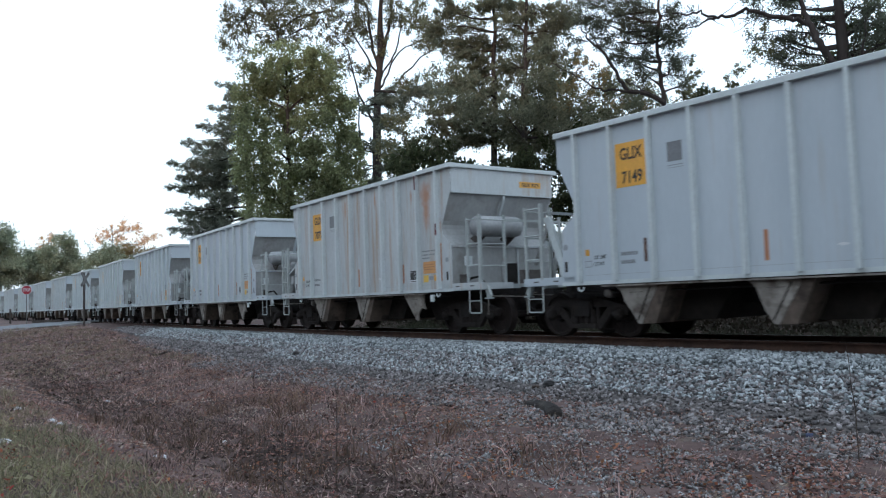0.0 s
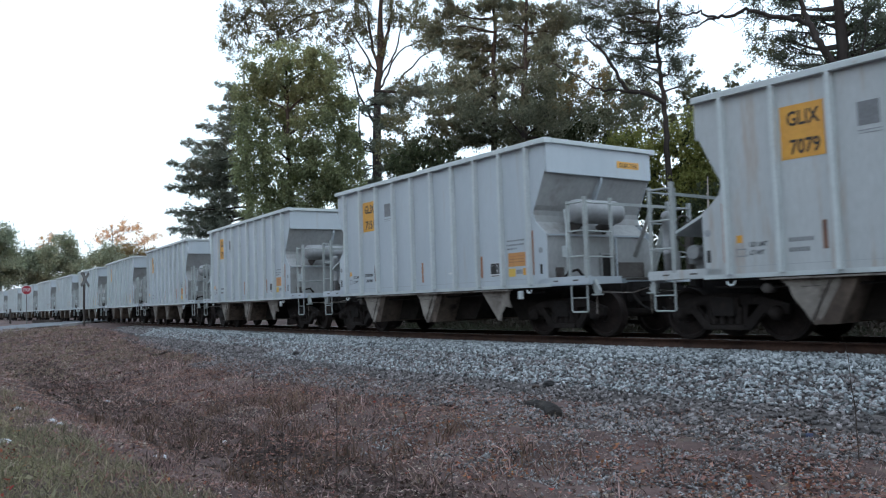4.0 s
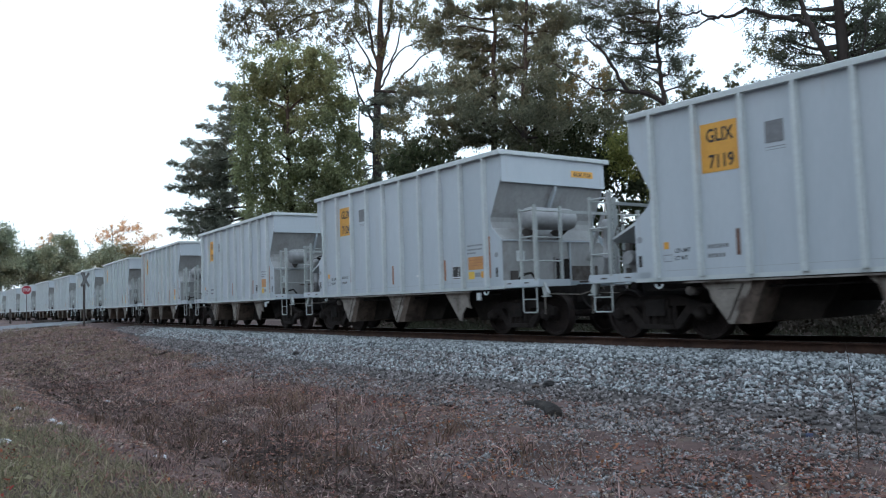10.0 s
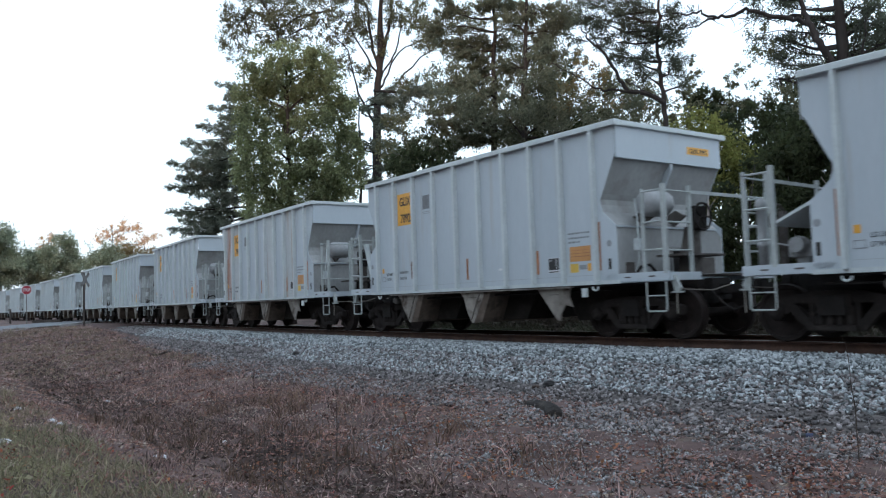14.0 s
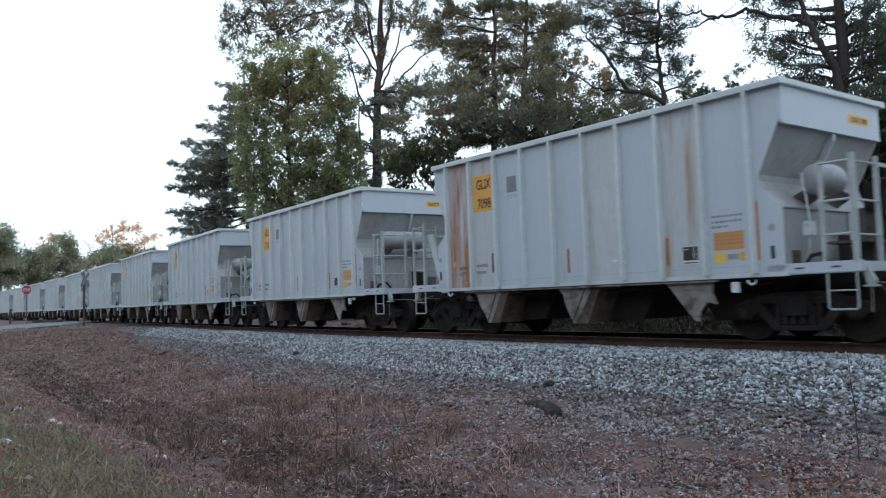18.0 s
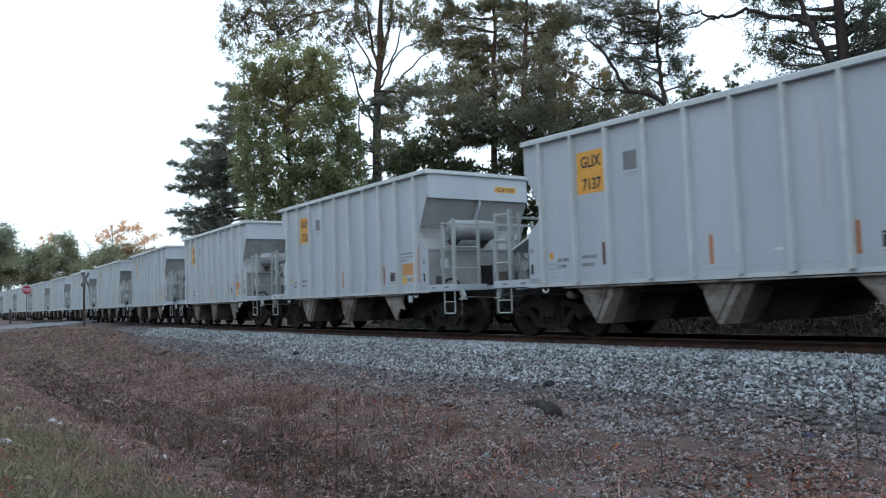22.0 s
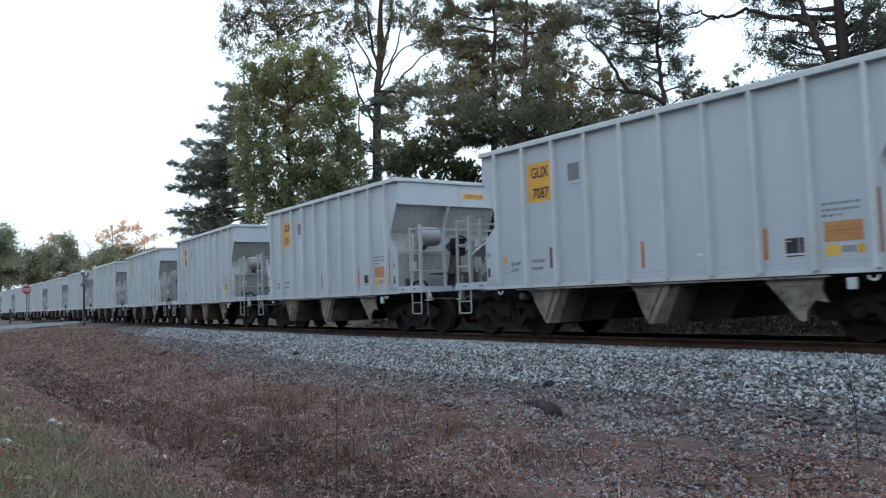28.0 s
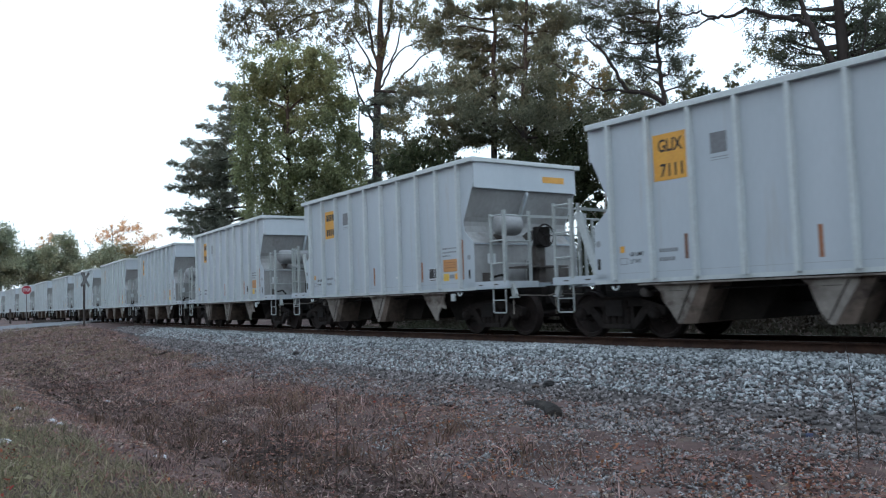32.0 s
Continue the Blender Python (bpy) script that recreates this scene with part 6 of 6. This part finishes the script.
litter("straw", "grey matted dead grass covering the ditch", 95000, (-24, -1), (3.4, 12.5), 0.085, MATTED, 0.04, 0.10, "straw", 3.9)
litter("straw", "matted dead grass round the viewpoint", 16000, (-1, 8), (3.4, 15), 0.13, MATTED, 0.04, 0.07, "straw")
litter("straw", "matted dead grass on the near bank", 20000, (-24, 8), (12.3, 17), 0.13, MATTED, 0.04, 0.07, "straw")
litter("straw", "grey matted dead grass along the far ditch", 16000, (-55, -24), (3.0, 14), 0.3, MATTED, 0.06, 0.07, "straw")
litter("straw", "dry straw and twigs lying in the ditch", 9000, (-24, -1), (4, 11.5), 0.13, STRAW, 0.03, 0.06, "straw", 5.0)
litter("straw", "dry straw along the far ditch", 5000, (-52, -24), (3.8, 13), 0.35, STRAW, 0.05, 0.06, "straw")


def blades(name, label, n, s_range, d_range, height, mat, bias=0.0):
    """Upright thin blades in tufts."""
    tufts = max(1, n // 22)
    ts, td = RNG.uniform(*s_range, tufts), RNG.uniform(0, 1, tufts) ** (1 - bias) * (d_range[1] - d_range[0]) + d_range[0]
    pick = RNG.integers(0, tufts, n)
    s, d = ts[pick] + RNG.normal(size=n) * 0.12, td[pick] + RNG.normal(size=n) * 0.12
    x, y, _ = on_track(s, d)
    z = ground_z(x, y) - 0.02
    h = height * RNG.uniform(0.35, 1.25, n)
    lean = RNG.normal(size=(n, 2)) * 0.8
    w = RNG.uniform(0.003, 0.008, n) * (1 + np.abs(s) / 25)
    side = RNG.normal(size=(n, 2))
    side /= np.linalg.norm(side, axis=1)[:, None]
    sv = np.c_[side * w[:, None], np.zeros(n)]
    c = np.c_[x, y, z]
    mid = c + np.c_[lean * (h * 0.25)[:, None], h * 0.55]
    tip = c + np.c_[lean * (h * 0.8)[:, None], h * 0.92]
    v = np.stack([c - sv, c + sv, mid + sv * 0.8, mid - sv * 0.8, tip + sv * 0.15, tip - sv * 0.15], 1).reshape(-1, 3)
    i = np.arange(n)[:, None] * 6
    f = np.concatenate([i + np.array([[0, 1, 2, 3]]), i + np.array([[3, 2, 4, 5]])])
    return tagged(new(name, raw_mesh(name, v, f, mat)), label, "grass", kind="stuff")


blades("grass", "dull green grass on the near bank", 13000, (-14, -3), (11.0, 14.5), 0.13, GRASS)
blades("grass", "dull green grass along the near bank", 10000, (-30, -14), (10.3, 14.5), 0.13, GRASS)
blades("grass", "dry straw-coloured grass on the near bank", 13000, (-30, -3), (10.2, 14.5), 0.17, STRAW)
blades("dry_grass", "thin dry grass standing in the ditch", 3600, (-15, -4), (6.0, 10.6), 0.14, MATTED)
blades("dry_grass", "pale dry tufts on the far side of the ditch", 4000, (-26, -11), (4.4, 9.0), 0.16, MATTED)
blades("dry_grass", "brown dry grass along the ditch bottom", 1600, (-14, -5.5), (6.0, 9.6), 0.28, BROWN_STRAW)
blades("grass", "green weeds on the near bank", 4500, (-12, -6.5), (10.3, 12.6), 0.16, WEED)
blades("grass", "dark green grass beyond the track", 16000, (-34, 5), (-13, -5.2), 0.5, DARK_GRASS)
blades("dry_grass", "short dry grass along the far ditch", 9000, (-55, -24), (4, 14), 0.16, STRAW)

# ---- loose things along the ditch ----
STALK = material("dark_dead_stalk", (0.085, 0.06, 0.048), (0.05, 0.037, 0.03), rough=0.95, grain=30, patch=5, bump=0.1)
PAPER = material("dirty_white_paper", (0.72, 0.73, 0.75), (0.58, 0.58, 0.6), rough=0.8, grain=30, patch=8, bump=0.1)
DUSTY_RUBBER = material("dusty_black_rubber", (0.07, 0.06, 0.054), (0.02, 0.018, 0.017), rough=0.9, grain=25, patch=2.5, bump=0.3, gloss=0.2)
RUBBER = material("black_rubber", (0.018, 0.017, 0.017), (0.011, 0.01, 0.01), rough=0.8, grain=30, patch=5, bump=0.2)


def stand(ob, x, y, lift=0.0, turn=0.0):
    ob.matrix_basis = pose(x, y, float(ground_z(x, y)[0]) + lift, 0, 0, turn)
    return ob


def dead_weed(height, seed):
    rnd = random.Random(seed)
    sh = Shape()
    lean = rnd.uniform(-0.06, 0.06)
    pts = [(lean * z * z / height + rnd.uniform(-0.006, 0.006), rnd.uniform(-0.01, 0.01), z) for z in np.linspace(-0.05, height, 7)]
    sh.tube(pts, [0.006, 0.0055, 0.005, 0.0045, 0.004, 0.003, 0.002], 5)
    twigs = []
    for _ in range(6):
        i = rnd.randint(2, 6)
        p = Vector(pts[i])
        q = p + Vector((rnd.uniform(-0.09, 0.09), rnd.uniform(-0.09, 0.09), rnd.uniform(0.05, 0.16)))
        twigs.append(Shape().tube([p, p.lerp(q, 0.5) + Vector((0, 0, -0.01)), q], [0.003, 0.0025, 0.0015], 4))
    ob = new("dead_weed")
    part("stalk", sh, STALK, ob)
    for tw in twigs:
        part("twig", tw, STALK, ob)
    return tagged(ob, "thin dark dead weed stalk standing in the ditch", "weed", group="dead weeds in the ditch")


for i, (x, y, h) in enumerate([(-7.26, 4.41, 1.05), (-3.57, 8.13, 1.2), (-19.45, 9.83, 0.5), (-6.68, 6.38, 0.3), (-19.1, 10.4, 0.35), (-10.1, 3.95, 0.55), (-10.8, 5.0, 0.35), (-7.0, 3.66, 0.8), (-7.8, 4.9, 0.5), (-8.6, 4.2, 0.6),
                               (-6.9, 4.9, 0.45), (-9.3, 4.6, 0.5), (-12.2, 5.4, 0.5), (-14.5, 6.2, 0.55), (-6.2, 5.1, 0.4), (-7.6, 3.9, 0.7), (-13.2, 7.4, 0.45), (-16.2, 7.8, 0.5), (-8.1, 4.4, 0.75), (-5.0, 6.9, 0.3)]):
    stand(dead_weed(h, i), x, y, 0, i * 47)


def scrap(seed, size):
    rnd = random.Random(seed)
    bm = bmesh.new()
    bmesh.ops.create_icosphere(bm, subdivisions=2, radius=size)
    for v in bm.verts:
        v.co = Vector((v.co.x * 1.3, v.co.y * 0.8, max(v.co.z, -size * 0.3) * 0.8)) * (1 + 0.35 * noise.noise(v.co * 9 / size * 0.2 + Vector((seed, 0, 0))))
    me = bpy.data.meshes.new("paper_scrap")
    bm.to_mesh(me)
    bm.free()
    me.materials.append(PAPER)
    return tagged(new("paper_scrap", me), "crumpled scrap of dirty white paper on the ground", "litter", group="litter in the ditch")


for i, (x, y, r) in enumerate([(-18.36, 5.35, 0.07), (-13.74, 3.16, 0.055), (-13.5, 3.22, 0.05), (-10.40, 3.72, 0.05), (-10.3, 3.76, 0.03), (-10.52, 3.66, 0.03), (-11.49, 5.03, 0.045), (-11.12, 2.01, 0.075), (-15.55, 3.03, 0.055), (-26.6, 6.84, 0.06)]):
    stand(scrap(i, r), x, y, r * 0.3, i * 61)

# a curved slab of torn rubber, thin at one end and thick at the other
strip_shape = Shape()
way = [(-0.62, 0.36, 0.07, 0.10), (-0.45, 0.335, 0.09, 0.13), (-0.22, 0.27, 0.10, 0.16), (0.05, 0.15, 0.11, 0.18), (0.32, -0.02, 0.12, 0.19), (0.55, -0.2, 0.13, 0.18), (0.62, -0.26, 0.12, 0.13)]
rings = []
for (a, b, w, h), (c, d, _, _) in zip(way, way[1:] + [(0.7, -0.32, 0, 0)]):
    k = math.hypot(c - a, d - b)
    nx, ny = -(d - b) / k, (c - a) / k
    rings.append([(a - nx * w, b - ny * w, 0.0), (a - nx * w * 0.9, b - ny * w * 0.9, h * 0.7), (a, b, h), (a + nx * w * 0.9, b + ny * w * 0.9, h * 0.75), (a + nx * w, b + ny * w, 0.0)])
quads = [(i * 5 + j, i * 5 + (j + 1) % 5, i * 5 + 5 + (j + 1) % 5, i * 5 + 5 + j) for i in range(len(rings) - 1) for j in range(5)]
strip_shape.add([p for ring in rings for p in ring], quads + [(4, 3, 2, 1, 0), tuple(range(len(rings) * 5 - 5, len(rings) * 5))])
mat_strip = tagged(new("rubber_strip", strip_shape.mesh("rubber_strip", DUSTY_RUBBER, bevel=0.01)), "bent slab of dusty black rubber lying on the slope", "debris")
stand(mat_strip, -8.55, 8.72, -0.03, 0)


def lump(name, label, size, x, y, mat, seed):
    bm = bmesh.new()
    bmesh.ops.create_icosphere(bm, subdivisions=2, radius=size)
    for v in bm.verts:
        v.co *= 1 + 0.45 * noise.noise(v.co * 4 / size * 0.35 + Vector((seed, 3, 1)))
        v.co.z *= 0.75
    me = bpy.data.meshes.new(name)
    bm.to_mesh(me)
    bm.free()
    me.materials.append(mat)
    ob = tagged(new(name, me), label, "debris")
    s, d = track_frame(x, y)
    z = max(float(ground_z(x, y)[0]), float(bed_z(d)[0]))
    ob.matrix_basis = pose(x, y, z + size * 0.4, 0, 0, seed * 40)


lump("dark_lump", "dark lump of debris on the ballast slope", 0.10, -9.44, 9.97, RUBBER, 2)
lump("dark_lump", "small dark clod at the ballast edge", 0.10, -20.12, 10.98, RUBBER, 5)
lump("leaf_clump", "dark leaf clump at the foot of the slope", 0.06, -9.66, 9.86, STALK, 8)
bottle = new("bottle")
tagged(bottle, "small dark bottle with a blue label on the gravel", "bottle")
stand(bottle, -4.48, 9.03, 0.035, 25)
part("body", Shape().lathe([(0.01, -0.11), (0.034, -0.105), (0.036, 0.04), (0.016, 0.08), (0.013, 0.12)], 14, axis="x"), INK, bottle, smooth=True)
part("label", Shape().lathe([(0.0365, -0.06), (0.0368, 0.02)], 14, axis="x"), material("dark_blue_label", (0.03, 0.04, 0.10), (0.02, 0.03, 0.07), rough=0.5, grain=20, patch=8, bump=0), bottle, "dark blue label")
part("cap", Shape().lathe([(0.017, 0.115), (0.017, 0.145)], 12, axis="x"), PALE, bottle, "white cap")


def stick(label, a, b, r, seed):
    rnd = random.Random(seed)
    za, zb = float(ground_z(a[0], a[1])[0]), float(ground_z(b[0], b[1])[0])
    A, B = Vector((*a, za + r)), Vector((*b, zb + r * 1.5))
    sh = Shape()
    pts = [A.lerp(B, i / 6) - A + Vector((rnd.uniform(-1, 1), rnd.uniform(-1, 1), rnd.uniform(0, 1))) * r for i in range(7)]
    sh.tube(pts, [r, r, r * 0.9, r * 0.85, r * 0.7, r * 0.6, r * 0.4], 6)
    sh.tube([pts[3], pts[3] + Vector((0.2, 0.12, 0.10))], [r * 0.5, r * 0.2], 5)
    ob = tagged(new("fallen_branch", sh.mesh("fallen_branch", STALK)), label, "branch")
    ob.location = A


stick("dark fallen branch lying on the slope", (-28.95, 9.9), (-29.3, 10.9), 0.045, 1)
stick("curved stick at the ballast edge", (-14.78, 10.2), (-14.2, 10.42), 0.03, 2)
stick("thin broken twig in the dry grass", (-10.9, 4.6), (-10.0, 4.75), 0.012, 3)
stick("thin broken twig among fallen leaves", (-5.6, 8.2), (-5.0, 8.5), 0.012, 4)

# ---- signs at the level crossing ----
STEEL = material("galvanised_post", (0.20, 0.19, 0.18), (0.13, 0.125, 0.12), rough=0.6, metal=0.3, grain=20, patch=5, bump=0.05)
SIGN_RED = material("stop_sign_red", (0.36, 0.012, 0.03), (0.30, 0.012, 0.03), rough=0.45, grain=20, patch=5, bump=0.02)
# The crossbuck blades have a plain dull grey colour.
SIGN_GREY = material("dull_grey_sign", (0.26, 0.25, 0.24), (0.17, 0.165, 0.16), rough=0.6, grain=20, patch=5, bump=0.02)
WOOD = material("weathered_post_wood", (0.10, 0.085, 0.075), (0.06, 0.05, 0.045), rough=0.95, grain=12, patch=3, stretch=(3, 3, 0.6), bump=0.3)


def facing(x, y):
    return math.degrees(math.atan2(-x, y))


stop = new("stop_sign")
tagged(stop, "red octagonal stop sign on a thin steel post", "stop sign")
stand(stop, -70.7, 14.4, 0, facing(-70.7, 14.4))
octagon = [(0.39 * math.cos(radians(22.5 + 45 * i)), 2.78 + 0.39 * math.sin(radians(22.5 + 45 * i))) for i in range(8)]
inner = [(a * 0.93, 2.78 + (z - 2.78) * 0.93) for a, z in octagon]
part("post", Shape().box(-0.03, 0.03, 0.0, 0.05, -0.2, 3.1), STEEL, stop)
plate = part("plate", Shape().prism(octagon, -0.012, -0.004), PALE, stop, "white border")
part("face", Shape().prism(inner, -0.018, -0.013), SIGN_RED, plate, "red face")
lettering("STOP", 0.24, 0.56, -0.28, -0.021, 2.66, PALE, stop)

buck = new("crossbuck")
tagged(buck, "grey crossbuck on a dark post beside the track", "railway sign")
stand(buck, -53.9, 14.3, 0, facing(-53.9, 14.3) + 58)
part("post", Shape().box(-0.05, 0.05, -0.05, 0.05, -0.2, 3.5), WOOD, buck, bevel=0.01)
for a in (45, -45):
    c, s = math.cos(radians(a)), math.sin(radians(a))
    blade = [(0.62 * c - 0.09 * s, 3.05 + 0.62 * s + 0.09 * c), (0.62 * c + 0.11 * s, 3.05 + 0.62 * s - 0.11 * c), (-0.62 * c + 0.11 * s, 3.05 - 0.62 * s - 0.11 * c), (-0.62 * c - 0.11 * s, 3.05 - 0.62 * s + 0.11 * c)]
    y = -0.085 if a > 0 else -0.10
    part("blade", Shape().prism(blade, y, y + 0.012), SIGN_GREY, buck)
part("bracket", Shape().box(-0.05, 0.05, -0.08, -0.06, 2.4, 3.3), STEEL, buck)

post = new("marker_post", Shape().box(-0.07, 0.07, -0.07, 0.07, -0.2, 1.3).mesh("marker_post", WOOD, bevel=0.02))
tagged(post, "short weathered wooden marker post by the road", "post")
stand(post, -77.5, 14.5)
beam = new("guard_beam", Shape().box(-1.4, 1.4, -0.12, 0.12, -0.1, 0.22).mesh("guard_beam", WOOD, bevel=0.03))
tagged(beam, "low dark timber beam along the road edge", "beam")
stand(beam, -75.5, 17.0, 0.05, 40)
KERB = material("pale_concrete", (0.46, 0.46, 0.46), (0.36, 0.36, 0.36), rough=0.9, grain=20, patch=3, bump=0.2)
line = Shape()
ks = np.linspace(1.75, 4.6, 9)
a0 = np.stack(on_track(road_edge(ks) + 0.05, ks)[:2], 1)
a1 = np.stack(on_track(road_edge(ks) + 0.9, ks)[:2], 1)
zk = np.linspace(0.14, 0.03, 9)
for i in range(8):
    p0, p1, q1, q0 = a0[i], a0[i + 1], a1[i + 1], a1[i]
    line.add([(*p0, zk[i] - 0.3), (*p1, zk[i + 1] - 0.3), (*q1, zk[i + 1] - 0.3), (*q0, zk[i] - 0.3), (*p0, zk[i]), (*p1, zk[i + 1]), (*q1, zk[i + 1]), (*q0, zk[i])],
             [(0, 1, 2, 3), (4, 7, 6, 5), (0, 4, 5, 1), (1, 5, 6, 2), (2, 6, 7, 3), (3, 7, 4, 0)])
tagged(new("kerb", line.mesh("kerb", KERB)), "pale concrete edge of the road at the crossing", "kerb", kind="structure")


# ---- the train moves ----
def motions():
    for k, car in enumerate(cars):
        rows = []
        for t in np.arange(0, 32.01, 1.0):
            xa, ya, _ = on_track(train_s(t, k) + UC - 4.3)
            xb, yb, _ = on_track(train_s(t, k) + UC + 4.3)
            rows.append((float(t), pose(float(xa + xb) / 2, float(ya + yb) / 2, 0, 0, 0, math.degrees(math.atan2(yb - ya, xb - xa)))))
        walk(car, rows)
        for ob in car.children:
            if ob.name.split(".")[0] == "wheelset":
                at = ob.location.copy()
                turn = []
                for i in range(0, 217):
                    t = min(i * 0.15, 32.0)
                    a = (train_s(t, k) - train_s(0, k)) / 0.457
                    turn.append((t, Matrix.Translation(at) @ Matrix.Rotation(a, 4, "Y")))
                    if t >= 32:
                        break
                walk(ob, turn)


motions()
